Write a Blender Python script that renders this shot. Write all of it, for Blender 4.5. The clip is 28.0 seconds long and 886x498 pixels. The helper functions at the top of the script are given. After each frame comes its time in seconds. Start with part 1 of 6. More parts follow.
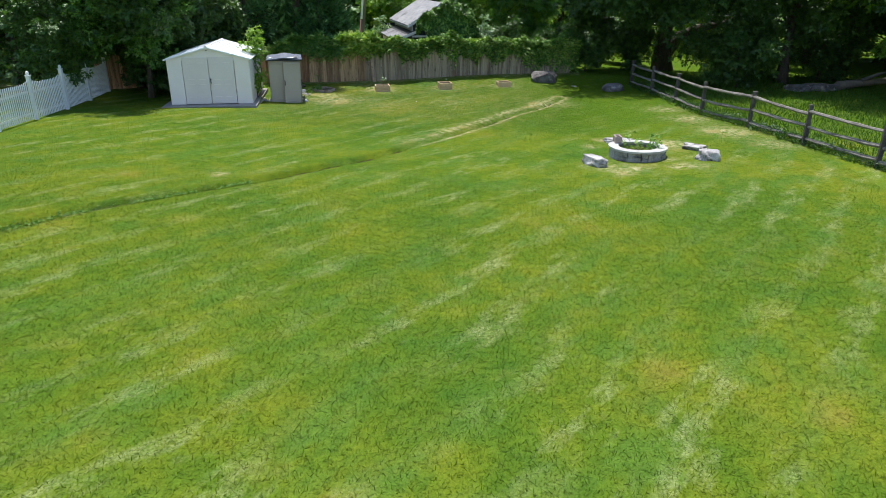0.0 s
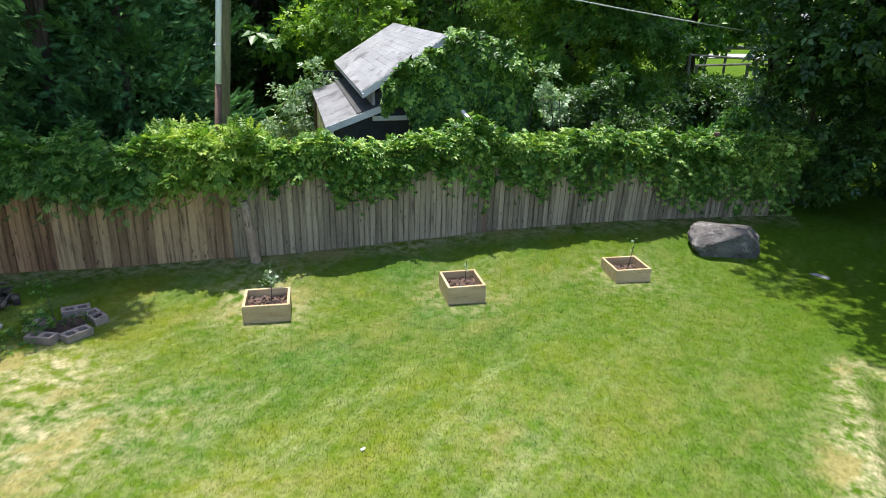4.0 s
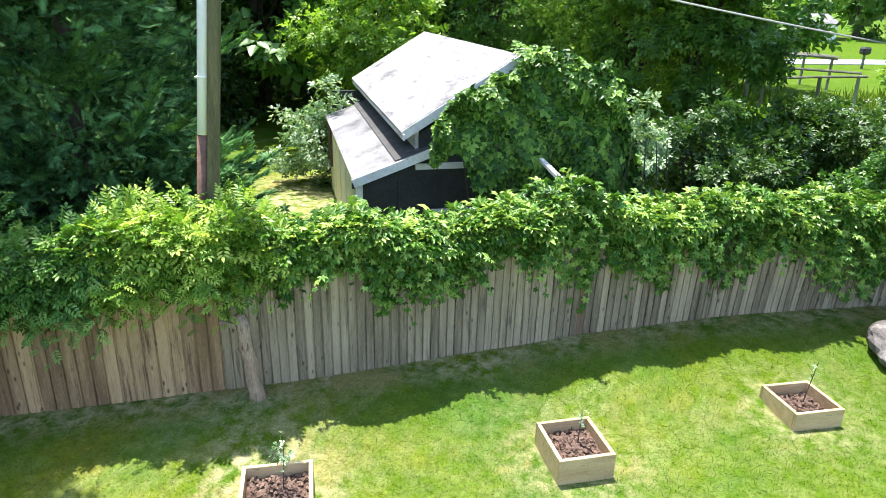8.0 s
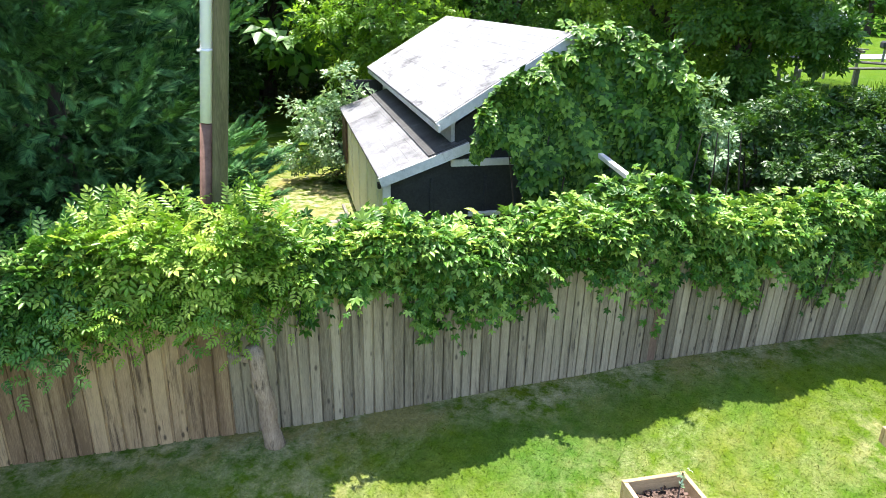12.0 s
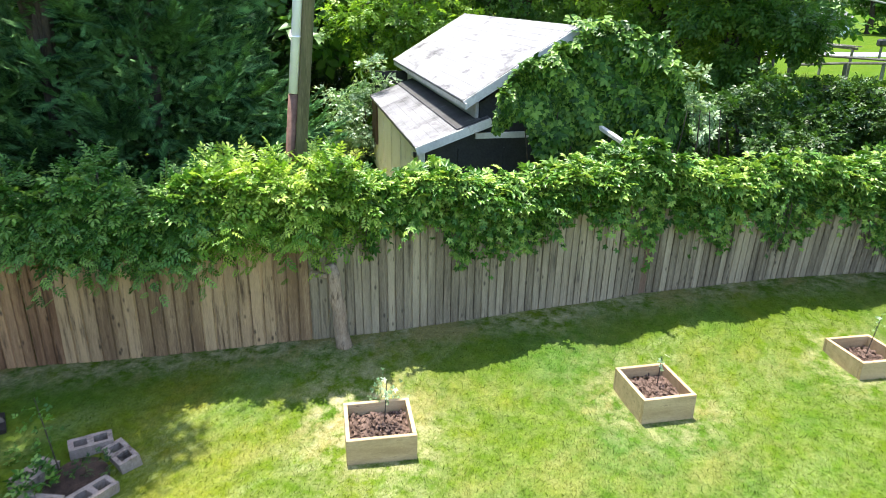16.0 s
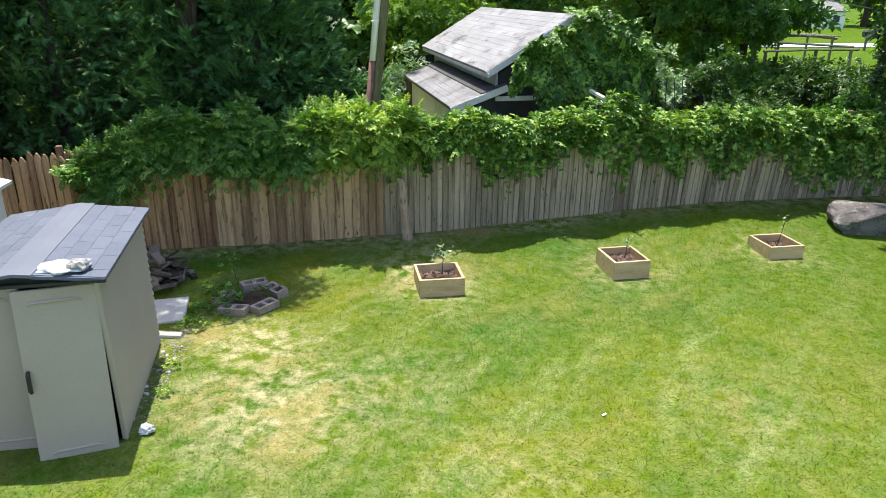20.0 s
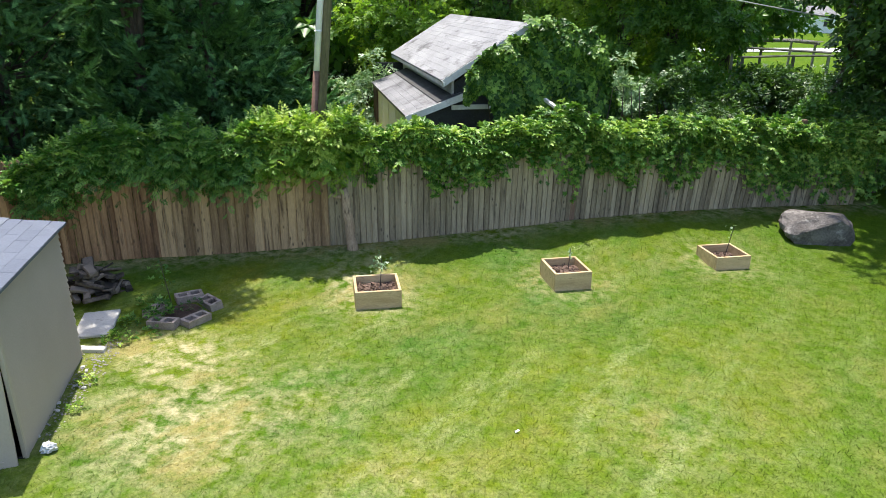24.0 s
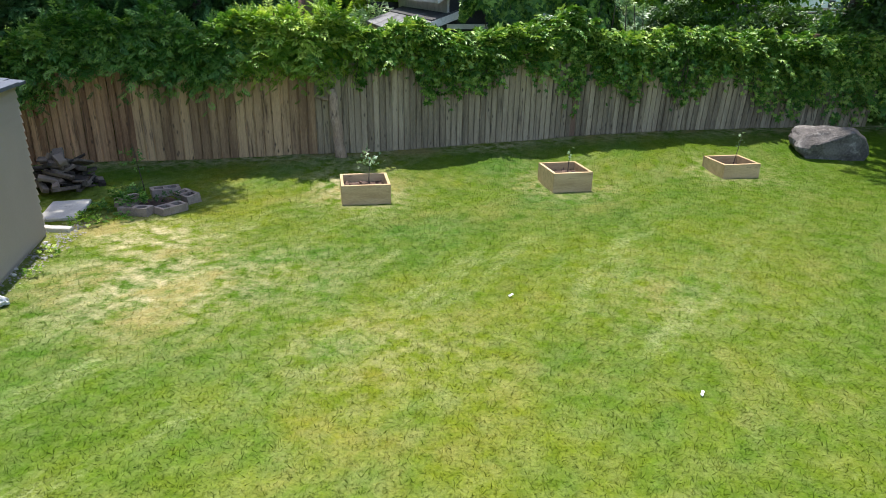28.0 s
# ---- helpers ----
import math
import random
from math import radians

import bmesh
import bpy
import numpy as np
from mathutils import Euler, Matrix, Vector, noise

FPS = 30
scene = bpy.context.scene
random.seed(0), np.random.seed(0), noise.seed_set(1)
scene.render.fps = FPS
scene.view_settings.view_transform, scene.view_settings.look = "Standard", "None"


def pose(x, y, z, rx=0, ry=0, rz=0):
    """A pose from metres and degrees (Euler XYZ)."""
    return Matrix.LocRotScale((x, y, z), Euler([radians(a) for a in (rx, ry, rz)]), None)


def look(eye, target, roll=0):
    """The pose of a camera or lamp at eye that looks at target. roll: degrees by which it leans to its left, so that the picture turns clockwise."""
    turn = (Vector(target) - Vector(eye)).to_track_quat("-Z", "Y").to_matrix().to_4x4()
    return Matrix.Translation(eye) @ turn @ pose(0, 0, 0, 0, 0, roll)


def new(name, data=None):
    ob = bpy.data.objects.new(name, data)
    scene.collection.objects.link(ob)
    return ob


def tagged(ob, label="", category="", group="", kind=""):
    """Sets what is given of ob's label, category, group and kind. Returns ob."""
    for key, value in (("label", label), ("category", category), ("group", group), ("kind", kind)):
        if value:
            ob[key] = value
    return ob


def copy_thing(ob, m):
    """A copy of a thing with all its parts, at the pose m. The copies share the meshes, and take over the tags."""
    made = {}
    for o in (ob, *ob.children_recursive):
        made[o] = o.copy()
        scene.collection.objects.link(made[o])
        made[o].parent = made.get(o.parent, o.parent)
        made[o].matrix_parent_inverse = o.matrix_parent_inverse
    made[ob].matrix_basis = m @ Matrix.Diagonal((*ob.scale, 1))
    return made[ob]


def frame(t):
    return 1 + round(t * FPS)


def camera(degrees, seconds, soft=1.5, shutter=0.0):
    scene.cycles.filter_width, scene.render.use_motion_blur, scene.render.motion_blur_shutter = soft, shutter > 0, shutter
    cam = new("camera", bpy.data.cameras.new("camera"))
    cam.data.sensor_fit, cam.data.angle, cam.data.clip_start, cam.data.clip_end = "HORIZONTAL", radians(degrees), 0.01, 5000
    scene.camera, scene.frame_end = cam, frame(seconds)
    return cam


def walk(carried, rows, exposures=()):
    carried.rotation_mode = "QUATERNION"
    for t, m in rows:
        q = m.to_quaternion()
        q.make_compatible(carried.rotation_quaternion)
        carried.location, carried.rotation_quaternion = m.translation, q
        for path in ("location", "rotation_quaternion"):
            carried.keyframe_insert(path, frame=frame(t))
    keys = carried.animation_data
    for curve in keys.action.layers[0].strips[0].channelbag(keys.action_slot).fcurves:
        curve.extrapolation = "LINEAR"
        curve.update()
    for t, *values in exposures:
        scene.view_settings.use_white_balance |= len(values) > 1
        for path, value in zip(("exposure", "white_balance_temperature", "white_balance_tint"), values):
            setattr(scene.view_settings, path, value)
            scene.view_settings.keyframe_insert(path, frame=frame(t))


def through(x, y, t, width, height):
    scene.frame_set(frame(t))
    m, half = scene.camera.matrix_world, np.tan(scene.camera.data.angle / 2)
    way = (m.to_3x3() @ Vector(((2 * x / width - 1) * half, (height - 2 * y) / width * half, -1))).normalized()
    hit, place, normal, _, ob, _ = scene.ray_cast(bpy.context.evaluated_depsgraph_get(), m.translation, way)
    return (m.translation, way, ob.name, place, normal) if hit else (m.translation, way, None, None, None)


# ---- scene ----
cam = camera(67.0, 28.0, soft=0.78, shutter=0.12)
PATH = [
    (0, (5.23, -1.791, 4.549), (4.907, 0.038, 3.807), 0.2),
    (0.5, (5.006, -0.647, 4.549), (4.682, 1.182, 3.806), 0.2),
    (1, (4.632, 1.214, 4.526), (4.31, 3.043, 3.784), 0.2),
    (1.5, (4.114, 3.749, 4.471), (3.795, 5.579, 3.73), 0.3),
    (2, (3.557, 6.785, 4.414), (3.236, 8.616, 3.674), 0.3),
    (2.5, (3.066, 10.198, 4.379), (2.734, 12.026, 3.64), 0.2),
    (3, (2.371, 13.871, 4.181), (2.04, 15.706, 3.458), 0.1),
    (3.5, (1.555, 17.847, 4.066), (1.236, 19.689, 3.355), 0.2),
    (4, (0.573, 21.586, 4.206), (0.294, 23.44, 3.509), 1.0),
    (4.5, (-0.071, 24.164, 4.263), (-0.34, 26.019, 3.564), 1.2),
    (6.5, (-0.994, 25.901, 4.348), (-1.264, 27.755, 3.648), 1.2),
    (7, (-1.041, 25.769, 4.323), (-1.312, 27.624, 3.626), 1.2),
    (7.5, (-1.109, 25.555, 4.324), (-1.381, 27.409, 3.625), 1.2),
    (8, (-1.199, 25.539, 4.303), (-1.472, 27.393, 3.603), 1.2),
    (8.5, (-1.41, 25.964, 4.302), (-1.679, 27.817, 3.599), 1.2),
    (9, (-1.648, 26.695, 4.35), (-1.918, 28.548, 3.65), 1.2),
    (9.5, (-1.773, 26.899, 4.329), (-2.049, 28.752, 3.628), 1.0),
    (10, (-1.895, 26.923, 4.035), (-2.167, 28.774, 3.331), 1.2),
    (10.5, (-1.943, 26.907, 3.926), (-2.223, 28.756, 3.217), 1.0),
    (11, (-1.907, 26.872, 3.898), (-2.185, 28.722, 3.191), 1.0),
    (11.5, (-1.911, 26.85, 3.918), (-2.187, 28.7, 3.211), 1.1),
    (12, (-1.969, 26.867, 3.929), (-2.242, 28.718, 3.223), 1.2),
    (12.5, (-2.01, 26.941, 3.912), (-2.282, 28.793, 3.209), 1.3),
    (14.5, (-2.329, 27.671, 3.896), (-2.6, 29.524, 3.194), 1.4),
    (15, (-2.319, 27.522, 3.923), (-2.6, 29.374, 3.22), 1.1),
    (15.5, (-2.241, 26.616, 3.915), (-2.522, 28.466, 3.211), 1.2),
    (16, (-2.014, 24.901, 3.903), (-2.302, 26.75, 3.198), 1.1),
    (16.5, (-1.705, 22.649, 3.852), (-1.999, 24.497, 3.146), 0.9),
    (17, (-1.609, 21.274, 3.87), (-1.909, 23.12, 3.16), 0.7),
    (17.5, (-1.751, 20.915, 3.873), (-2.052, 22.761, 3.163), 0.7),
    (18, (-1.91, 20.887, 3.881), (-2.212, 22.732, 3.171), 0.7),
    (18.5, (-2.065, 20.925, 3.908), (-2.366, 22.769, 3.195), 0.8),
    (19, (-2.195, 20.97, 3.908), (-2.498, 22.814, 3.195), 0.7),
    (19.5, (-2.246, 20.987, 3.905), (-2.548, 22.832, 3.192), 0.7),
    (20, (-1.897, 21.067, 3.885), (-2.201, 22.91, 3.172), 0.7),
    (20.5, (-1.045, 21.258, 3.903), (-1.338, 23.105, 3.194), 0.8),
    (21, (-0.859, 21.338, 3.897), (-1.151, 23.186, 3.19), 0.7),
    (21.5, (-0.942, 21.323, 3.915), (-1.236, 23.171, 3.207), 0.8),
    (23.5, (-1.051, 21.303, 3.987), (-1.347, 23.151, 3.282), 0.8),
    (24, (-0.987, 21.323, 3.996), (-1.288, 23.17, 3.292), 0.7),
    (24.5, (-0.927, 21.335, 3.892), (-1.231, 23.183, 3.19), 0.6),
    (25, (-0.903, 21.353, 3.642), (-1.211, 23.198, 2.935), 0.6),
    (25.5, (-0.886, 21.353, 3.434), (-1.193, 23.198, 2.725), 0.6),
    (26, (-0.877, 21.357, 3.113), (-1.181, 23.2, 2.398), 0.8),
    (26.5, (-0.847, 21.366, 3.049), (-1.153, 23.208, 2.333), 0.8),
    (27, (-0.785, 21.383, 3.029), (-1.096, 23.225, 2.314), 0.7),
    (27.5, (-0.799, 21.385, 2.812), (-1.104, 23.228, 2.098), 0.7),
    (28, (-0.843, 21.371, 2.445), (-1.145, 23.211, 1.723), 0.8),
]
walk(cam, [(t, look(eye, target, roll)) for t, eye, target, roll in PATH], [(0.0, 0.65, 6450, 10), (1.0, 0.62, 6350, 10), (2.0, 0.60, 6150, 10), (3.0, 0.72, 6350, 10), (4.5, 1.17, 6500, 10), (6.5, 1.65, 6600, 10), (9.0, 1.74, 6550, 10), (15.0, 1.72, 6550, 10), (16.0, 1.66, 6600, 10), (17.0, 1.22, 6750, 10), (18.0, 1.16, 6750, 10), (24.0, 1.11, 6700, 10), (26.0, 1.05, 6600, 10), (27.0, 1.05, 6600, 10), (28.0, 0.90, 6600, 10)])

# ---- light ----
SUN_DIR = Vector((-0.22, 0.44, 1.89)).normalized()
sun = new("sun", bpy.data.lights.new("sun", "SUN"))
sun.data.energy, sun.data.angle, sun.data.color = 3.75, radians(0.6), (1.0, 0.96, 0.88)
sun.matrix_world = look(SUN_DIR * 50, (0, 0, 0))
world = bpy.data.worlds.new("sky")
scene.world = world
world.use_nodes = True
_sky = world.node_tree.nodes.new("ShaderNodeTexSky")
_sky.sky_type, _sky.sun_disc = "NISHITA", False
_sky.sun_elevation = math.asin(SUN_DIR.z)
_sky.sun_rotation = math.atan2(SUN_DIR.x, SUN_DIR.y)
world.node_tree.links.new(_sky.outputs[0], world.node_tree.nodes["Background"].inputs[0])
world.node_tree.nodes["Background"].inputs[1].default_value = 0.15

# ---- small tools ----
R = random.Random(11)
NR = np.random.default_rng(5)


def sstep(a, b, v):
    t = np.clip((np.asarray(v, float) - a) / (b - a), 0, 1)
    return t * t * (3 - 2 * t)


def part(name, bm, material, parent=None, label="", smooth=False):
    me = bpy.data.meshes.new(name)
    bm.normal_update()
    bm.to_mesh(me)
    bm.free()
    me.materials.append(material)
    if smooth:
        me.polygons.foreach_set("use_smooth", [True] * len(me.polygons))
    ob = new(name, me)
    if parent is not None:
        ob.parent = parent
    if label:
        ob["label"] = label
    return ob


def empty(name, x, y, z, rz=0.0, label="", category="", group="", kind=""):
    ob = new(name)
    ob.empty_display_size = 0.2
    ob.matrix_world = pose(x, y, z, 0, 0, rz)
    return tagged(ob, label, category, group, kind)


def mesh_np(name, verts, faces, material, parent=None, smooth=False):
    """One mesh object from arrays: verts (n, 3), faces (m, k)."""
    me = bpy.data.meshes.new(name)
    verts, faces = np.ascontiguousarray(verts, np.float32), np.ascontiguousarray(faces, np.int32)
    n, k = faces.shape
    me.vertices.add(len(verts))
    me.vertices.foreach_set("co", verts.ravel())
    me.loops.add(n * k)
    me.loops.foreach_set("vertex_index", faces.ravel())
    me.polygons.add(n)
    me.polygons.foreach_set("loop_start", np.arange(0, n * k, k, dtype=np.int32))
    if smooth:
        me.polygons.foreach_set("use_smooth", np.ones(n, bool))
    me.update(calc_edges=True)
    me.materials.append(material)
    ob = new(name, me)
    if parent is not None:
        ob.parent = parent
    return ob


def unit(a):
    return a / np.maximum(np.linalg.norm(a, axis=-1, keepdims=True), 1e-9)


def spread(tv, tf, at, along, normal, size):
    """Copies of a small template (its y along the leaf, its z the leaf's normal) at many places."""
    tv, tf = np.asarray(tv, float), np.asarray(tf, int)
    y = unit(along)
    x = unit(np.cross(y, normal))
    z = np.cross(x, y)
    s = np.asarray(size, float).reshape(-1, 1, 1)
    v = (tv[None, :, 0:1] * x[:, None] + tv[None, :, 1:2] * y[:, None] + tv[None, :, 2:3] * z[:, None]) * s + at[:, None]
    f = tf[None] + (np.arange(len(at)) * len(tv))[:, None, None]
    return v.reshape(-1, 3), f.reshape(-1, tf.shape[1])


def leaf_template(leaflets, oval=False):
    """A compound leaf on a thin stalk: leaflets given as (base along the stalk, angle in degrees, length, width)."""
    v, f = [(-0.012, 0, 0), (0.012, 0, 0)], []
    for b, a, l, w in leaflets:
        ca, sa = math.cos(radians(a)), math.sin(radians(a))
        n = len(v)
        rim = ((0, 0.03, 0), (-w * 0.8, 0.32, 0.07), (-w, 0.62, 0.08), (0, 1.0, -0.16), (w, 0.62, 0.08), (w * 0.8, 0.32, 0.07)) if oval else ((0, 0.03, 0), (-w, 0.45, 0.10), (0, 1.0, -0.12), (w, 0.45, 0.10))
        for px, py, pz in rim:
            px, py, pz = px * l, py * l, pz * l
            v.append((px * ca + py * sa, b + py * ca - px * sa, pz))
        f += [(n, n + 1, n + 2), (n, n + 2, n + 3), (n, n + 3, n + 4), (n, n + 4, n + 5), (0, 1, n)] if oval else [(n, n + 1, n + 2), (n, n + 2, n + 3), (0, 1, n)]
    return v, f


IVYLEAF = leaf_template([(0, 0, 1.0, 0.30), (0, 52, 0.86, 0.30), (0, -52, 0.86, 0.30)], True)
CREEPER = leaf_template([(0, 0, 1.0, 0.21), (0, 46, 0.92, 0.21), (0, -46, 0.92, 0.21), (0, 98, 0.68, 0.22), (0, -98, 0.68, 0.22)], True)
PINNATE = leaf_template([(0.62, 0, 0.42, 0.28), (0.5, 50, 0.40, 0.3), (0.5, -50, 0.40, 0.3), (0.22, 62, 0.40, 0.3), (0.22, -62, 0.40, 0.3)])
FEATHER = leaf_template([(0.74, 0, 0.34, 0.22)] + [(p, a * 54, 0.36 - 0.14 * abs(p - 0.35), 0.20) for p in (0.10, 0.30, 0.51, 0.70) for a in (1, -1)], True)
TWIG = leaf_template([(0.3, 0, 0.6, 0.3), (0.1, 60, 0.55, 0.32), (0.15, -55, 0.55, 0.32)])


def spray_template():
    """A flat feathery conifer spray: fine twigs standing off both sides of an axis."""
    v, f = [(-0.03, 0, 0), (0.03, 0, 0), (0, 1.05, 0.03)], [(0, 1, 2)]
    for k in range(8):
        b, l = 0.05 + 0.112 * k, 0.46 - 0.042 * k
        for a in (38, -38):
            ca, sa, n = math.cos(radians(a)), math.sin(radians(a)), len(v)
            for px, py, pz in ((-0.04, 0, 0), (0.04, 0, 0), (0, l, 0.05 - 0.02 * k)):
                v.append((px * ca + py * sa, b + py * ca - px * sa, pz))
            f.append((n, n + 1, n + 2))
    return v, f


SPRAY = spray_template()


def tube(bm, pts, radii, sides=7, cap=True):
    """A tapered tube through points."""
    rings, pts = [], [Vector(p) for p in pts]
    for i, p in enumerate(pts):
        d = (pts[min(i + 1, len(pts) - 1)] - pts[max(i - 1, 0)]).normalized()
        a = d.orthogonal().normalized() if abs(d.z) > 0.9 else d.cross(Vector((0, 0, 1))).normalized()
        b = d.cross(a)
        rings.append([bm.verts.new(p + (a * math.cos(6.2832 * k / sides) + b * math.sin(6.2832 * k / sides)) * radii[i]) for k in range(sides)])
    for r0, r1 in zip(rings, rings[1:]):
        for k in range(sides):
            bm.faces.new((r0[k], r0[(k + 1) % sides], r1[(k + 1) % sides], r1[k]))
    if cap:
        bm.faces.new(rings[-1])
        bm.faces.new(rings[0][::-1])
    return bm


def box(bm, cx, cy, cz, sx, sy, sz, rz=0.0, bevel=0.0, m=None):
    t = (m or Matrix()) @ pose(cx, cy, cz, 0, 0, rz) @ Matrix.Diagonal((sx, sy, sz, 1))
    g = bmesh.ops.create_cube(bm, size=1.0, matrix=t)
    if bevel > 0:
        es = list({e for v in g["verts"] for e in v.link_edges})
        bmesh.ops.bevel(bm, geom=es, offset=bevel, segments=1, affect="EDGES")
    return bm


def boxed(*a, **k):
    return box(bmesh.new(), *a, **k)


def slab(bm, corners, thick):
    """A board between four corners (counter-clockwise seen from above), thick below them."""
    c = [Vector(p) for p in corners]
    n = (c[1] - c[0]).cross(c[3] - c[0]).normalized() * thick
    up, dn = [bm.verts.new(p) for p in c], [bm.verts.new(p - n) for p in c]
    bm.faces.new(up)
    bm.faces.new(dn[::-1])
    for i in range(4):
        j = (i + 1) % 4
        bm.faces.new((up[i], dn[i], dn[j], up[j]))
    return bm


# ---- materials ----
def nodes_of(name):
    m = bpy.data.materials.new(name)
    m.use_nodes = True
    t = m.node_tree
    return m, t, t.nodes, t.links, t.nodes["Principled BSDF"]


def ramp(t, stops):
    n = t.nodes.new("ShaderNodeValToRGB")
    e = n.color_ramp.elements
    while len(e) < len(stops):
        e.new(0.5)
    for k, (p, c) in zip(e, stops):
        k.position, k.color = p, (*c, 1)
    return n


def noise_node(t, scale, detail=4.0, rough=0.6, vec=None, dim=None):
    n = t.nodes.new("ShaderNodeTexNoise")
    n.inputs["Scale"].default_value, n.inputs["Detail"].default_value, n.inputs["Roughness"].default_value = scale, detail, rough
    if vec is not None:
        t.links.new(vec, n.inputs["Vector"])
    return n


def mixc(t, fac, a, b, mode="MIX"):
    n = t.nodes.new("ShaderNodeMix")
    n.data_type, n.blend_type = "RGBA", mode
    for k, v in ((0, fac), (6, a), (7, b)):
        if isinstance(v, bpy.types.NodeSocket):
            t.links.new(v, n.inputs[k])
        else:
            n.inputs[k].default_value = v if k == 0 else (*v, 1)
    return n.outputs[2]


def mathn(t, op, a, b=0.0, clamp=False):
    n = t.nodes.new("ShaderNodeMath")
    n.operation, n.use_clamp = op, clamp
    for s, v in zip(n.inputs, (a, b)):
        if isinstance(v, bpy.types.NodeSocket):
            t.links.new(v, s)
        else:
            s.default_value = v
    return n.outputs[0]


def bump(t, bsdf, height, strength, dist):
    b = t.nodes.new("ShaderNodeBump")
    b.inputs["Strength"].default_value, b.inputs["Distance"].default_value = strength, dist
    t.links.new(height, b.inputs["Height"])
    t.links.new(b.outputs[0], bsdf.inputs["Normal"])


def surface(name, dark, light, coarse=1.5, fine=30.0, rough=0.8, bumpy=0.4, dist=0.01, stain=None, stain_scale=0.8, stain_at=0.6, rand=0.0, stretch=None, metal=0.0, local=False, knots=None):
    """A surface with variation at two scales, stains of their own shape and fine relief."""
    m, t, N, L, b = nodes_of(name)
    if local:
        vec = N.new("ShaderNodeTexCoord").outputs["Object"]
        off = N.new("ShaderNodeVectorMath")
        L.new(vec, off.inputs[0])
        sc = mathn(t, "MULTIPLY", N.new("ShaderNodeObjectInfo").outputs["Random"], 37.0)
        L.new(sc, off.inputs[1])
        vec = off.outputs[0]
    else:
        vec = N.new("ShaderNodeNewGeometry").outputs["Position"]
    if stretch:
        mp = N.new("ShaderNodeMapping")
        mp.inputs["Scale"].default_value = stretch
        L.new(vec, mp.inputs["Vector"])
        vec = mp.outputs[0]
    a, f = noise_node(t, coarse, 3, 0.55, vec), noise_node(t, fine, 4, 0.65, vec)
    k = mathn(t, "ADD", mathn(t, "MULTIPLY", a.outputs[0], 0.55), mathn(t, "MULTIPLY", f.outputs[0], 0.45))
    if rand:
        k = mathn(t, "ADD", k, mathn(t, "MULTIPLY", mathn(t, "SUBTRACT", N.new("ShaderNodeObjectInfo").outputs["Random"], 0.5), rand))
    r = ramp(t, [(0.34, dark), (0.66, light)])
    L.new(k, r.inputs[0])
    col = r.outputs[0]
    if stain:
        s = noise_node(t, stain_scale, 5, 0.7, vec)
        sr = ramp(t, [(stain_at - 0.05, (0, 0, 0)), (stain_at + 0.08, (1, 1, 1))])
        L.new(s.outputs[0], sr.inputs[0])
        col = mixc(t, sr.outputs[0], col, stain)
    if knots:
        km = N.new("ShaderNodeMapping")
        km.inputs["Scale"].default_value = (8.5, 8.5, 3.6)
        L.new(N.new("ShaderNodeNewGeometry").outputs["Position"], km.inputs["Vector"])
        vo = N.new("ShaderNodeTexVoronoi")
        vo.inputs["Scale"].default_value = 1.0
        L.new(km.outputs[0], vo.inputs["Vector"])
        kr = ramp(t, [(0.07, (1, 1, 1)), (0.17, (0, 0, 0))])
        L.new(vo.outputs["Distance"], kr.inputs[0])
        col = mixc(t, mathn(t, "MULTIPLY", kr.outputs[0], 0.85), col, knots)
    L.new(col, b.inputs["Base Color"])
    b.inputs["Roughness"].default_value, b.inputs["Metallic"].default_value = rough, metal
    if bumpy:
        bump(t, b, k, bumpy, dist)
    return m


def foliage(name, dark, mid, light, rough=0.5, through=0.3, gloss=0.35, single=0.6, patch=(0.9, 0.5)):
    """Leaves: each its own shade, light shining through."""
    m, t, N, L, b = nodes_of(name)
    g = N.new("ShaderNodeNewGeometry")
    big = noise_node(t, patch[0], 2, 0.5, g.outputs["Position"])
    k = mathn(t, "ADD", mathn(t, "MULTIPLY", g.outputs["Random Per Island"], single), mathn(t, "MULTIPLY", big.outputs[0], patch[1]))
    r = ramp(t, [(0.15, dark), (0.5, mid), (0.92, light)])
    L.new(k, r.inputs[0])
    L.new(r.outputs[0], b.inputs["Base Color"])
    b.inputs["Roughness"].default_value = rough
    b.inputs["Specular IOR Level"].default_value = gloss
    tr = N.new("ShaderNodeBsdfTranslucent")
    warm = mixc(t, 1.0, r.outputs[0], (1.15, 1.2, 0.6), "MULTIPLY")
    L.new(warm, tr.inputs["Color"])
    ms = N.new("ShaderNodeMixShader")
    ms.inputs[0].default_value = through
    L.new(b.outputs[0], ms.inputs[1])
    L.new(tr.outputs[0], ms.inputs[2])
    L.new(ms.outputs[0], N["Material Output"].inputs["Surface"])
    return m


LAWN_ANGLE = 62.0


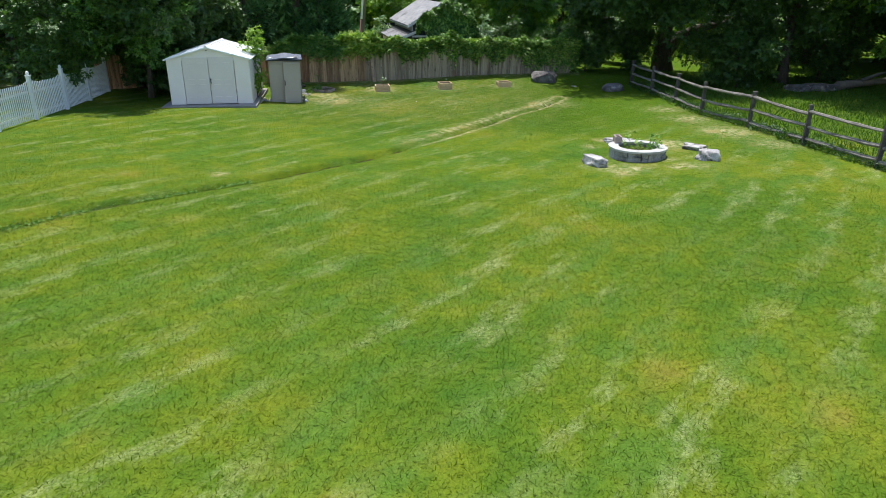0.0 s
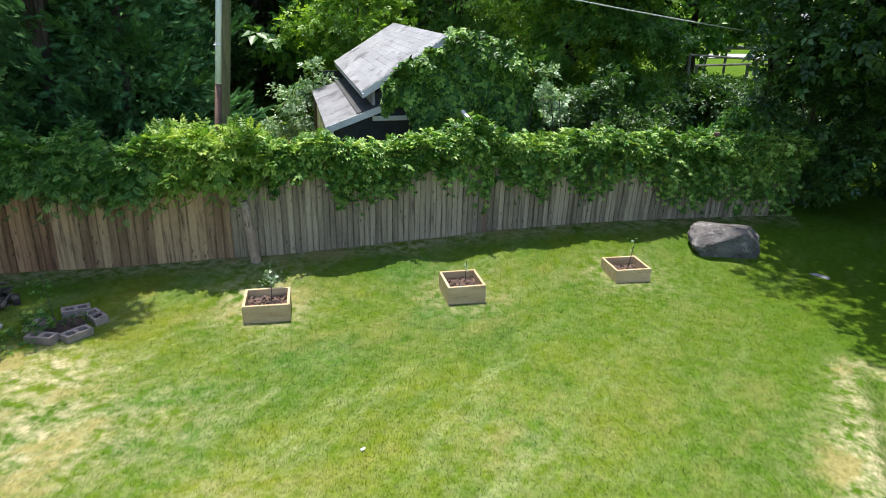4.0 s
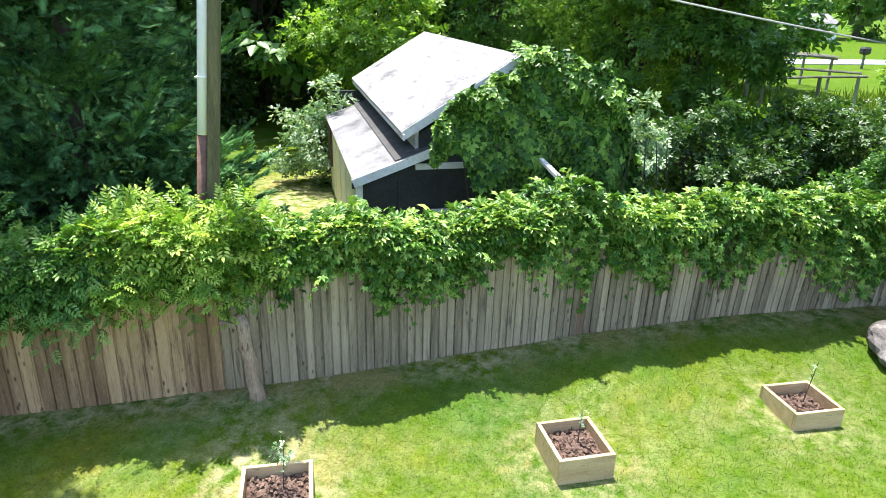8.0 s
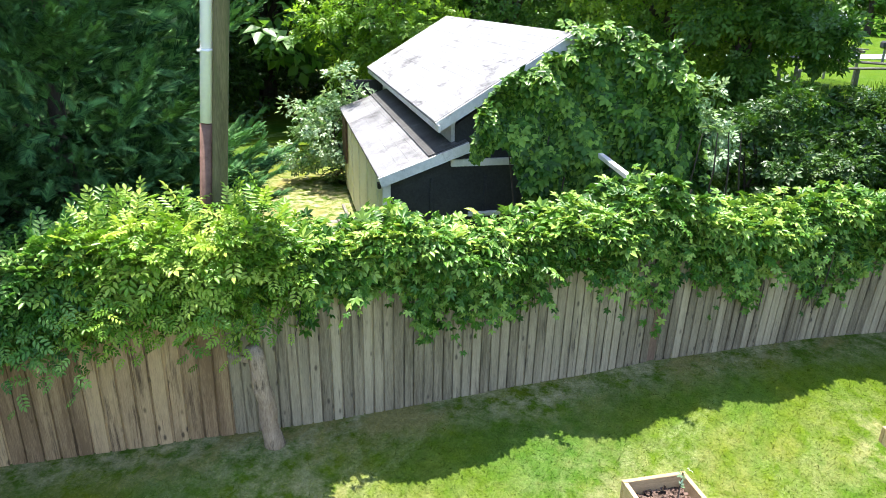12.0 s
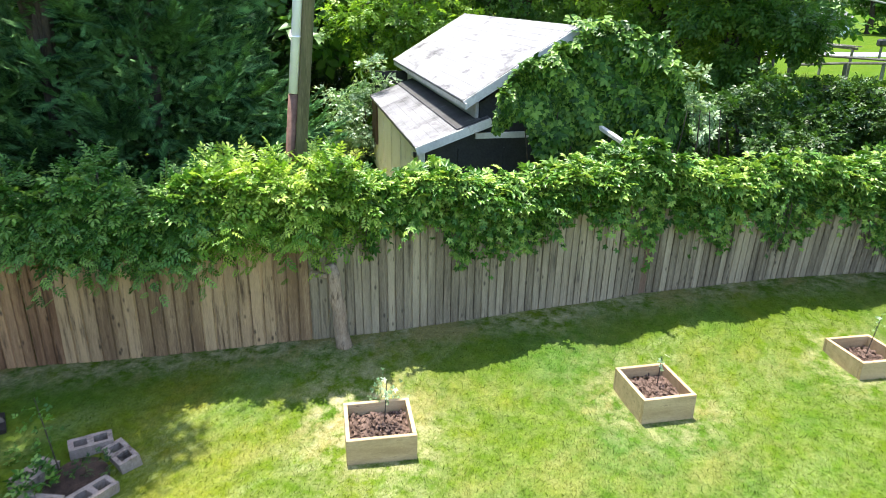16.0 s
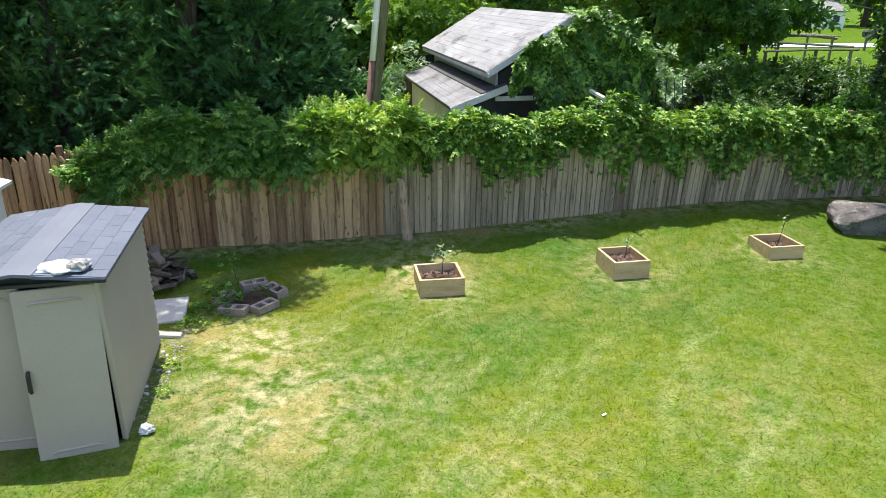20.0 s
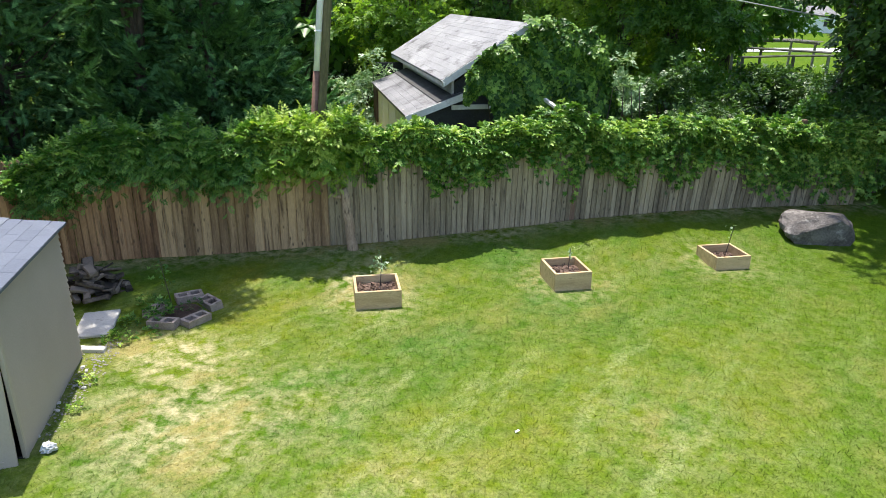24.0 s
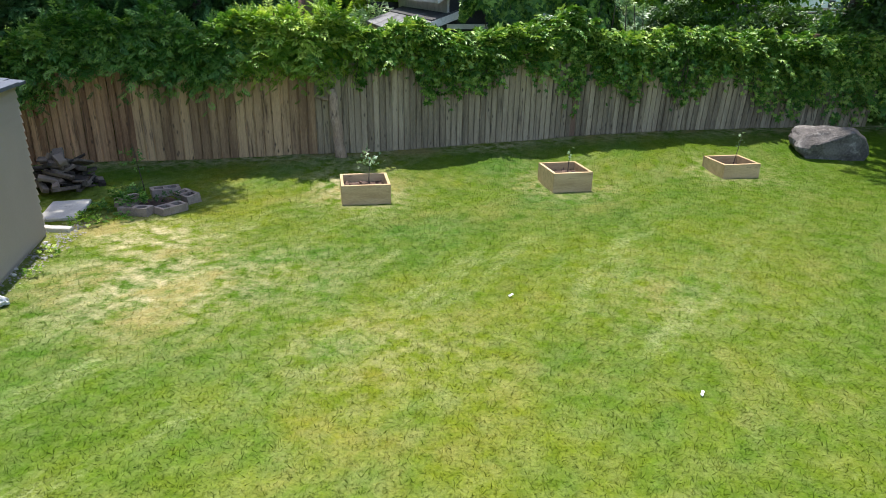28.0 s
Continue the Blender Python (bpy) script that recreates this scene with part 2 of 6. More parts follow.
def lawn_colour(t, blades):
    """Turf: fresh and bluish green, yellowish and bleached straw in patches and mowing lines."""
    N, L = t.nodes, t.links
    geo = N.new("ShaderNodeNewGeometry")
    pos = geo.outputs["Position"]
    big = noise_node(t, 0.27, 3, 0.6, pos)
    midn = noise_node(t, 1.7, 4, 0.65, pos)
    fine = noise_node(t, 38.0, 3, 0.7, pos)
    k = mathn(t, "ADD", mathn(t, "MULTIPLY", big.outputs[0], 0.62), mathn(t, "MULTIPLY", midn.outputs[0], 0.38))
    r = ramp(t, [(0.35, (0.052, 0.116, 0.014)), (0.48, (0.086, 0.142, 0.013)), (0.59, (0.128, 0.165, 0.015)), (0.71, (0.185, 0.170, 0.032))])
    L.new(k, r.inputs[0])
    col = r.outputs[0]
    # bleached tufts strung along the mowing lines
    mp = N.new("ShaderNodeMapping")
    mp.inputs["Rotation"].default_value = (0, 0, radians(-LAWN_ANGLE))
    L.new(pos, mp.inputs["Vector"])
    wav = N.new("ShaderNodeTexWave")
    wav.bands_direction = "Y"
    for key, val in (("Scale", 0.29), ("Distortion", 3.0), ("Detail", 2.0), ("Detail Scale", 0.7)):
        wav.inputs[key].default_value = val
    L.new(mp.outputs[0], wav.inputs["Vector"])
    st = N.new("ShaderNodeMapping")
    st.inputs["Scale"].default_value = (0.72, 1.25, 1)
    L.new(mp.outputs[0], st.inputs["Vector"])
    fs = N.new("ShaderNodeMapping")
    fs.inputs["Scale"].default_value = (0.55, 1.5, 1)
    L.new(mp.outputs[0], fs.inputs["Vector"])
    tufts = noise_node(t, 2.6, 9, 0.72, fs.outputs[0])
    lk = mathn(t, "ADD", mathn(t, "MULTIPLY", wav.outputs["Fac"], 0.17), tufts.outputs[0])
    lr = ramp(t, [(0.60, (0, 0, 0)), (0.82, (0.85, 0.85, 0.85))])
    L.new(lk, lr.inputs[0])
    # single bleached blades among green ones
    sift = ramp(t, [(0.40, (0.15, 0.15, 0.15)), (0.56, (1, 1, 1))])
    grain = noise_node(t, 8.0, 6, 0.78, pos)
    L.new(geo.outputs["Random Per Island"] if blades else noise_node(t, 30.0, 3, 0.7, pos).outputs[0], sift.inputs[0])
    lush = noise_node(t, 2.3, 5, 0.7, pos)
    ur = ramp(t, [(0.57, (0, 0, 0)), (0.67, (1, 1, 1))])
    L.new(lush.outputs[0], ur.inputs[0])
    col = mixc(t, mathn(t, "MULTIPLY", ur.outputs[0], 0.30), col, (0.040, 0.100, 0.010))
    wide = noise_node(t, 0.33, 2, 0.5, pos)
    wr = ramp(t, [(0.42, (0.2, 0.2, 0.2)), (0.58, (1, 1, 1))])
    L.new(wide.outputs[0], wr.inputs[0])
    col = mixc(t, mathn(t, "MULTIPLY", mathn(t, "MULTIPLY", lr.outputs[0], wr.outputs[0]), sift.outputs[0]), col, (0.285, 0.325, 0.160))
    cool = noise_node(t, 0.8, 4, 0.65, st.outputs[0])
    cr = ramp(t, [(0.5, (0, 0, 0)), (0.66, (1, 1, 1))])
    L.new(cool.outputs[0], cr.inputs[0])
    col = mixc(t, mathn(t, "MULTIPLY", cr.outputs[0], 0.55), col, (0.064, 0.146, 0.026))
    # lusher turf towards the boulder
    xyz = N.new("ShaderNodeSeparateXYZ")
    L.new(pos, xyz.inputs[0])
    east = mathn(t, "MULTIPLY", mathn(t, "ADD", xyz.outputs[0], 0.5), 0.28, True)
    north = mathn(t, "MULTIPLY", mathn(t, "SUBTRACT", xyz.outputs[1], 21.0), 0.3, True)
    col = mixc(t, mathn(t, "MULTIPLY", mathn(t, "MULTIPLY", east, north), 0.72), col, (0.066, 0.128, 0.010))
    # dry ground laid down as a mask on the mesh
    at = N.new("ShaderNodeAttribute")
    at.attribute_name = "dry"
    dn = noise_node(t, 5.0, 4, 0.7, pos)
    dry = mathn(t, "MULTIPLY", at.outputs["Fac"], mathn(t, "MULTIPLY", mathn(t, "SUBTRACT", dn.outputs[0], 0.40), 4.2, True), True)
    col = mixc(t, mathn(t, "MULTIPLY", dry, 0.92), col, (0.45, 0.395, 0.26))
    tn = noise_node(t, 0.95, 6, 0.72, st.outputs[0])
    tr = ramp(t, [(0.53, (0, 0, 0)), (0.66, (1, 1, 1))])
    L.new(tn.outputs[0], tr.inputs[0])
    col = mixc(t, mathn(t, "MULTIPLY", tr.outputs[0], mathn(t, "ADD", mathn(t, "MULTIPLY", at.outputs["Fac"], 1.6), 0.10), True), col, (0.26, 0.23, 0.095))
    ea = N.new("ShaderNodeAttribute")
    ea.attribute_name = "earth"
    en = noise_node(t, 11.0, 4, 0.7, pos)
    ef = mathn(t, "MULTIPLY", mathn(t, "SUBTRACT", mathn(t, "ADD", ea.outputs["Fac"], mathn(t, "MULTIPLY", en.outputs[0], 0.9)), 0.78), 4.0, True)
    col = mixc(t, ef, col, (0.05, 0.04, 0.028))
    if blades:
        k2 = ramp(t, [(0.0, (0.70, 0.74, 0.52)), (0.5, (0.97, 0.96, 0.74)), (1.0, (1.55, 1.44, 1.0))])
        L.new(geo.outputs["Random Per Island"], k2.inputs[0])
    else:
        k2 = ramp(t, [(0.3, (0.74, 0.76, 0.66)), (0.7, (1.18, 1.15, 1.1))])
        L.new(fine.outputs[0], k2.inputs[0])
    gr = ramp(t, [(0.34, (0.80, 0.82, 0.76)), (0.5, (1.0, 1.0, 1.0)), (0.66, (1.20, 1.17, 1.12))])
    L.new(grain.outputs[0], gr.inputs[0])
    col = mixc(t, 1.0, col, gr.outputs[0], "MULTIPLY")
    return mixc(t, 1.0, col, k2.outputs[0], "MULTIPLY"), fine.outputs[0]


def lawn_material(name, blades):
    m, t, N, L, b = nodes_of(name)
    col, h = lawn_colour(t, blades)
    L.new(col, b.inputs["Base Color"])
    b.inputs["Roughness"].default_value = 0.6 if blades else 0.9
    b.inputs["Specular IOR Level"].default_value = 0.06 if blades else 0.02
    if blades:
        tr = N.new("ShaderNodeBsdfTranslucent")
        L.new(col, tr.inputs["Color"])
        ms = N.new("ShaderNodeMixShader")
        ms.inputs[0].default_value = 0.45
        L.new(b.outputs[0], ms.inputs[1])
        L.new(tr.outputs[0], ms.inputs[2])
        L.new(ms.outputs[0], N["Material Output"].inputs["Surface"])
    else:
        bump(t, b, h, 0.5, 0.02)
    return m


M_LAWN, M_BLADE = lawn_material("turf", False), lawn_material("grass blades", True)
M_FENCE = surface("weathered cedar board", (0.145, 0.112, 0.074), (0.46, 0.372, 0.258), 2.0, 26, 0.85, 0.6, 0.006, (0.08, 0.062, 0.043), 3.0, 0.61, 0.22, (6, 6, 0.4), knots=(0.055, 0.04, 0.028))
M_FENCE_C = surface("grey-brown cedar board", (0.215, 0.128, 0.068), (0.58, 0.39, 0.220), 2.0, 26, 0.85, 0.6, 0.006, (0.11, 0.064, 0.036), 3.0, 0.60, 0.26, (6, 6, 0.4), knots=(0.055, 0.032, 0.018))
M_FENCE_B = surface("brown cedar board", (0.205, 0.105, 0.055), (0.61, 0.37, 0.205), 2.0, 26, 0.85, 0.6, 0.006, (0.105, 0.055, 0.031), 3.0, 0.60, 0.24, (6, 6, 0.4), knots=(0.05, 0.028, 0.016))
M_LOG = surface("peeled log", (0.22, 0.145, 0.10), (0.60, 0.455, 0.345), 3, 22, 0.9, 1.0, 0.016, (0.10, 0.065, 0.045), 3.0, 0.58, 0, (4, 4, 0.8))
M_BARK = surface("bark", (0.035, 0.026, 0.02), (0.12, 0.095, 0.075), 4, 20, 0.95, 1.0, 0.03, None, 1, 0.6, 0, (3, 3, 0.6))
M_ROCKP = surface("pale fieldstone", (0.16, 0.145, 0.14), (0.60, 0.57, 0.545), 3.0, 26, 0.85, 1.0, 0.03, (0.09, 0.08, 0.075), 2.6, 0.57)
M_RAIL = surface("grey split rail", (0.06, 0.052, 0.044), (0.29, 0.265, 0.235), 2, 18, 0.9, 0.6, 0.012)
M_RAILPOST = surface("dark fence post", (0.03, 0.026, 0.022), (0.12, 0.105, 0.09), 2, 18, 0.9, 0.6, 0.012)
M_PICKET = surface("white fence paint", (0.68, 0.70, 0.74), (0.82, 0.83, 0.85), 1, 12, 0.5, 0.05, 0.002)
M_POLE = surface("treated pole", (0.075, 0.064, 0.03), (0.225, 0.195, 0.098), 1.5, 24, 0.9, 0.6, 0.01, (0.085, 0.10, 0.035), 1.2, 0.55, 0, (4, 4, 0.35))
M_CONDUIT = surface("white conduit", (0.82, 0.80, 0.88), (0.90, 0.88, 0.94), 2, 20, 0.5, 0.05, 0.002)
M_RUST = surface("rusty conduit", (0.10, 0.05, 0.035), (0.24, 0.13, 0.10), 3, 25, 0.8, 0.2, 0.003)
M_PINE = surface("new pine board", (0.40, 0.27, 0.135), (0.66, 0.48, 0.275), 2.0, 25, 0.75, 0.2, 0.003, (0.26, 0.17, 0.085), 4, 0.64, 0.2, (1.2, 6, 6), 0.0, True)
M_SOIL = surface("mulched soil", (0.025, 0.014, 0.010), (0.12, 0.072, 0.052), 9, 60, 0.95, 1.0, 0.03)
M_MORTAR = surface("dark mortar", (0.07, 0.066, 0.062), (0.16, 0.15, 0.142), 3, 30, 0.95, 0.5, 0.008)
M_MULCH = surface("bark mulch", (0.05, 0.028, 0.02), (0.23, 0.15, 0.115), 9, 60, 0.9, 0.4, 0.01)
M_STONE = surface("grey fieldstone", (0.15, 0.14, 0.135), (0.42, 0.40, 0.385), 2.2, 24, 0.85, 0.7, 0.02, (0.09, 0.08, 0.075), 2.5, 0.6)
M_BOULDER = surface("dark boulder", (0.040, 0.034, 0.033), (0.185, 0.166, 0.16), 3.0, 26, 0.9, 1.0, 0.03, (0.36, 0.335, 0.32), 3.5, 0.61)
M_CAP = surface("pale cap stone", (0.32, 0.31, 0.30), (0.54, 0.525, 0.50), 2, 25, 0.85, 0.4, 0.008, (0.2, 0.19, 0.17), 3, 0.62)
M_BLOCK = surface("concrete block", (0.22, 0.165, 0.138), (0.46, 0.37, 0.32), 3, 45, 0.95, 0.6, 0.006, (0.13, 0.095, 0.08), 3, 0.6)
M_SHED = surface("white resin shed", (0.79, 0.70, 0.655), (0.875, 0.785, 0.74), 1.0, 60, 0.6, 0.12, 0.003, (0.66, 0.59, 0.55), 1.5, 0.68)
M_SHEDDOOR = surface("grey resin door", (0.69, 0.61, 0.57), (0.775, 0.69, 0.65), 1.0, 60, 0.6, 0.12, 0.003)
M_SHEDROOF = surface("white resin roof", (0.72, 0.73, 0.75), (0.82, 0.82, 0.83), 1.0, 30, 0.5, 0.1, 0.004, (0.55, 0.55, 0.54), 1.5, 0.68)
M_TAUPE = surface("taupe resin", (0.385, 0.322, 0.262), (0.45, 0.38, 0.315), 1.0, 60, 0.6, 0.1, 0.002)
M_SLATE = surface("blue grey roof panel", (0.080, 0.095, 0.135), (0.125, 0.144, 0.192), 1.2, 40, 0.75, 0.2, 0.003, (0.16, 0.175, 0.215), 2.5, 0.62, 0.12)
M_RIDGE = surface("pale ridge panel", (0.115, 0.13, 0.168), (0.15, 0.168, 0.208), 1.2, 40, 0.7, 0.1, 0.002)
M_BLACK = surface("black plastic", (0.012, 0.012, 0.013), (0.03, 0.03, 0.032), 4, 40, 0.5, 0.1, 0.002)
M_SHINGLE = surface("pale weathered shingles", (0.205, 0.205, 0.214), (0.365, 0.363, 0.374), 1.4, 30, 0.9, 0.5, 0.008, (0.095, 0.09, 0.095), 1.5, 0.58, 0.07, (0.45, 0.45, 2.2))
M_SHINGLE_B = surface("grey weathered shingles", (0.135, 0.135, 0.145), (0.29, 0.288, 0.30), 1.4, 30, 0.9, 0.5, 0.008, (0.095, 0.09, 0.098), 1.1, 0.58, 0.08)
M_TRIM = surface("chalky white trim", (0.55, 0.54, 0.52), (0.78, 0.77, 0.75), 3, 25, 0.8, 0.2, 0.003, (0.35, 0.32, 0.28), 4, 0.66)
M_CREAM = surface("cream siding", (0.70, 0.65, 0.45), (0.84, 0.80, 0.62), 1.5, 25, 0.8, 0.2, 0.003, (0.40, 0.35, 0.22), 2.5, 0.66)
M_TAR = surface("dark tarred boards", (0.012, 0.013, 0.015), (0.045, 0.047, 0.05), 2, 30, 0.8, 0.3, 0.006)
M_CONC = surface("concrete slab", (0.17, 0.16, 0.15), (0.32, 0.305, 0.29), 2, 40, 0.9, 0.4, 0.006, (0.2, 0.18, 0.16), 2, 0.6)
M_FLAG = surface("pale paving slab", (0.40, 0.38, 0.36), (0.62, 0.595, 0.56), 2, 40, 0.85, 0.3, 0.004, (0.20, 0.185, 0.15), 4, 0.62)
M_BAG = surface("white plastic bag", (0.38, 0.39, 0.42), (0.80, 0.81, 0.83), 14, 40, 0.35, 0.5, 0.02)
M_OLDWOOD = surface("old grey-brown timber", (0.028, 0.022, 0.018), (0.19, 0.155, 0.125), 3, 30, 0.9, 0.5, 0.008, None, 1, 0.6, 0.6)
M_ASPHALT = surface("pale road", (0.34, 0.34, 0.35), (0.5, 0.5, 0.5), 0.3, 20, 0.9, 0.2, 0.01)
M_WIRE = surface("grey cable", (0.35, 0.35, 0.36), (0.5, 0.5, 0.5), 4, 40, 0.5, 0.0)
M_VINE = foliage("creeper leaves", (0.016, 0.066, 0.008), (0.092, 0.232, 0.026), (0.43, 0.57, 0.13), 0.38, 0.22, 0.36)
M_VINEY = foliage("yellow-green trumpet vine leaves", (0.040, 0.132, 0.012), (0.165, 0.325, 0.028), (0.56, 0.68, 0.14), 0.38, 0.32, 0.36)
M_VINED = foliage("deep green trumpet vine leaves", (0.020, 0.080, 0.012), (0.080, 0.220, 0.032), (0.33, 0.51, 0.12), 0.36, 0.28, 0.42)
# strong noise patches put sunlit plumes and dark gaps into the cypress colour
M_CONIFER = foliage("cypress sprays with lit plumes in the colour", (0.004, 0.016, 0.007), (0.016, 0.052, 0.019), (0.16, 0.35, 0.115), 0.6, 0.10, 0.06, 0.25, (1.6, 1.08))
M_LEAF = foliage("dark tree leaves", (0.04, 0.125, 0.024), (0.10, 0.245, 0.038), (0.21, 0.38, 0.075), 0.4, 0.4, 0.5)
M_LEAFL = foliage("light tree leaves", (0.075, 0.18, 0.02), (0.17, 0.33, 0.035), (0.32, 0.48, 0.065), 0.42, 0.45, 0.45)
# darker copy of the tree leaves: the crowns' own shade is put into the colour
M_LEAFSHADE = foliage("tree leaves with shade in the colour", (0.016, 0.052, 0.012), (0.042, 0.11, 0.02), (0.10, 0.20, 0.035), 0.42, 0.28, 0.5)
M_VINEB = foliage("deep creeper leaves", (0.010, 0.042, 0.006), (0.048, 0.140, 0.014), (0.24, 0.40, 0.06), 0.38, 0.16, 0.25)
M_LEAFS = foliage("silvery shrub leaves", (0.05, 0.13, 0.045), (0.18, 0.32, 0.14), (0.56, 0.67, 0.48), 0.38, 0.3, 0.6)
M_WEED = foliage("tall meadow grass", (0.06, 0.13, 0.015), (0.14, 0.24, 0.03), (0.34, 0.40, 0.10), 0.6, 0.3, 0.2)
M_ROUGH = foliage("rough dark grass", (0.022, 0.065, 0.010), (0.050, 0.125, 0.016), (0.11, 0.20, 0.032), 0.6, 0.35, 0.2)

# ---- ground ----
FENCE = [(-16.0, 26.6), (-8.1, 30.7), (-4.75, 32.15), (-0.55, 34.25), (1.95, 35.35), (5.6, 36.5)]
FX, FYS = [p[0] for p in FENCE], [p[1] for p in FENCE]
SWALE = [(-12.0, 3.0), (-5.84, 9.15), (-4.85, 10.98), (-2.46, 13.76), (-0.42, 16.6), (0.85, 19.3), (1.55, 20.7), (2.5, 22.9), (3.25, 25.2), (4.35, 27.5), (5.2, 30.2)]


def fence_y(x):
    return np.interp(x, FX, FYS)


def behind(x, y):
    """Metres behind the back fence (in front of it: minus)."""
    return (np.asarray(y, float) - fence_y(x)) * 0.9


def swale_gap(x, y):
    """Distance from the eroded channel, and how far along it."""
    x, y = np.asarray(x, float), np.asarray(y, float)
    best, along, run = np.full(x.shape, 99.0), np.zeros(x.shape), 0.0
    for (ax, ay), (bx, by) in zip(SWALE, SWALE[1:]):
        dx, dy = bx - ax, by - ay
        ln = math.hypot(dx, dy)
        k = np.clip(((x - ax) * dx + (y - ay) * dy) / ln ** 2, 0, 1)
        d = np.hypot(x - ax - k * dx, y - ay - k * dy)
        along = np.where(d < best, run + k * ln, along)
        best = np.minimum(best, d)
        run += ln
    return best, along


def swale_left(x, y):
    return np.asarray(x, float) < np.interp(y, [p[1] for p in SWALE], [p[0] for p in SWALE])


def cuts(a):
    """How deep the channel is cut at each stretch of its run: raw bites and a thin crack further on."""
    c = 0.0 * a
    for at, half in ((15.6, 0.8), (16.8, 0.35), (18.05, 0.5), (19.6, 0.25), (13.2, 0.3), (11.0, 0.5)):
        c = np.maximum(c, np.exp(-((a - at) / half) ** 4))
    crack = sstep(20.5, 22, a) * (1 - sstep(30.5, 32.5, a)) * (0.55 + 0.45 * np.sin(a * 3.1 + 1.3 * np.sin(a * 1.9)))
    return np.maximum(c, crack)


def wob(x, y, s, seed):
    return np.sin(x * s + seed) * np.sin(y * s * 1.13 + seed * 2.1) + 0.5 * np.sin(x * s * 2.3 + y * s * 1.7 + seed * 3.3)


def ground_z(x, y):
    x, y = np.asarray(x, float), np.asarray(y, float)
    z = np.interp(y, [-40, 12, 20, 27, 31, 45, 60, 400], [0.3, -0.13, -0.28, -0.40, -0.43, -0.43, -0.3, 1.0])
    z = z + 0.16 * sstep(4, 9, -x) + 0.13 * sstep(7, 10, x)
    z = z + np.interp(x, [-8, -6.5, -5, -3, -1.5, -0.5, 1.5], [0.095, 0.15, 0.235, 0.24, 0.28, 0.33, 0.36]) * sstep(-2.2, -0.2, behind(x, y)) * sstep(-3, 1, 8 - x)
    d, a = swale_gap(x, y)
    s = np.where(swale_left(x, y), -d, d)
    bank = np.where(s < 0, np.exp(-(d / 0.13) ** 2), np.exp(-(d / 0.34) ** 2))
    z = z - (0.06 + 0.06 * (1 - sstep(19, 23, a))) * bank * sstep(0, 3, a) * (1 - sstep(33, 36, a)) - 0.11 * cuts(a) * np.exp(-(d / 0.09) ** 2)
    return z + 0.012 * wob(x, y, 0.7, 1.0) + 0.004 * wob(x, y, 2.7, 4.0)


def gz(x, y):
    return float(ground_z(np.array([x]), np.array([y]))[0])


def dry_mask(x, y):
    d, a = swale_gap(x, y)
    left = swale_left(x, y)
    ragged = 0.5 + 0.5 * np.sin(x * 7.0 + 2 * np.sin(y * 5.0)) * np.sin(y * 6.0 + 1.5 * np.sin(x * 4.0))
    m = np.where(left, 1.25 * np.exp(-((d - 0.38) / 0.22) ** 2), 1.9 * np.exp(-((d - 0.22) / 0.14) ** 2))
    m = m * sstep(19.5, 22.5, a) * (1 - sstep(32, 35, a)) * (0.7 + 0.3 * np.sin(a * 1.3 + np.where(left, 0.0, 2.0)) ** 2) * (0.55 + 0.45 * ragged)
    m = m + 0.12 * sstep(20, 26, y) * sstep(-9, -6, x) * (1 - sstep(3, 6, x)) * (1 - sstep(-1.6, -0.6, behind(x, y)))
    m = m + 0.7 * np.exp(-((x + 5.8) / 0.75) ** 2 - ((y - 28.3) / 0.4) ** 2)
    m = m + 0.85 * np.exp(-((behind(x, y) + 0.12) / 0.36) ** 2) * (x < 6)
    for cx, cy, rx, w in DRY:
        m = m + w * np.exp(-(((x - cx) ** 2 + (y - cy) ** 2) / rx ** 2))
    return np.clip(m, 0, 1)


def earth_mask(x, y):
    """Bare dark earth in the cut of the channel."""
    d, a = swale_gap(x, y)
    e = 0.95 * cuts(a) * np.exp(-(d / np.where(a > 20.3, 0.05, 0.075)) ** 4)
    return np.clip(e, 0, 1)


DRY = [(6.66, 16.53, 0.22, 0.9), (7.35, 16.78, 0.22, 0.9), (8.45, 17.08, 0.22, 0.9), (8.78, 20.04, 0.40, 0.9), (10.34, 22.17, 0.22, 0.9), (6.55, 20.58, 0.22, 0.9), (6.20, 19.51, 0.22, 0.9), (8.53, 20.27, 0.40, 0.9), (8.34, 17.91, 0.22, 0.9), (7.04, 16.25, 0.22, 0.9), (-3.57, 14.01, 0.22, 0.9), (-5.0, 27.2, 1.0, 0.62), (-5.6, 28.3, 0.55, 0.55), (-4.5, 26.6, 0.7, 0.4), (-3.6, 27.6, 0.8, 0.25), (-6.7, 39.9, 1.5, 1.0), (-6.2, 38.3, 1.0, 0.9), (-7.4, 41.6, 1.0, 0.8), (-12.5, 62.0, 6.0, 0.8), (7.4, 17.2, 0.8, 0.22), (8.5, 19.5, 0.9, 0.25), (10.0, 24.8, 0.8, 0.9), (10.9, 22.4, 0.9, 0.9), (9.3, 27.0, 0.7, 0.7), (11.9, 20.4, 0.7, 0.6), (-3.52, 30.5, 0.62, 0.8), (-0.63, 31.75, 0.62, 0.7), (2.17, 33.2, 0.62, 0.7), (6.5, 16.9, 0.5, 0.6), (8.9, 17.1, 0.4, 0.6), (-4.1, 31.4, 0.7, 0.5), (-3.9, 30.9, 0.35, 0.6), (-1.9, 33.2, 0.4, 0.5), (4.8, 28.2, 0.9, 0.7), (-2.2, 26.2, 0.9, 0.25), (0.4, 27.8, 0.8, 0.2)]


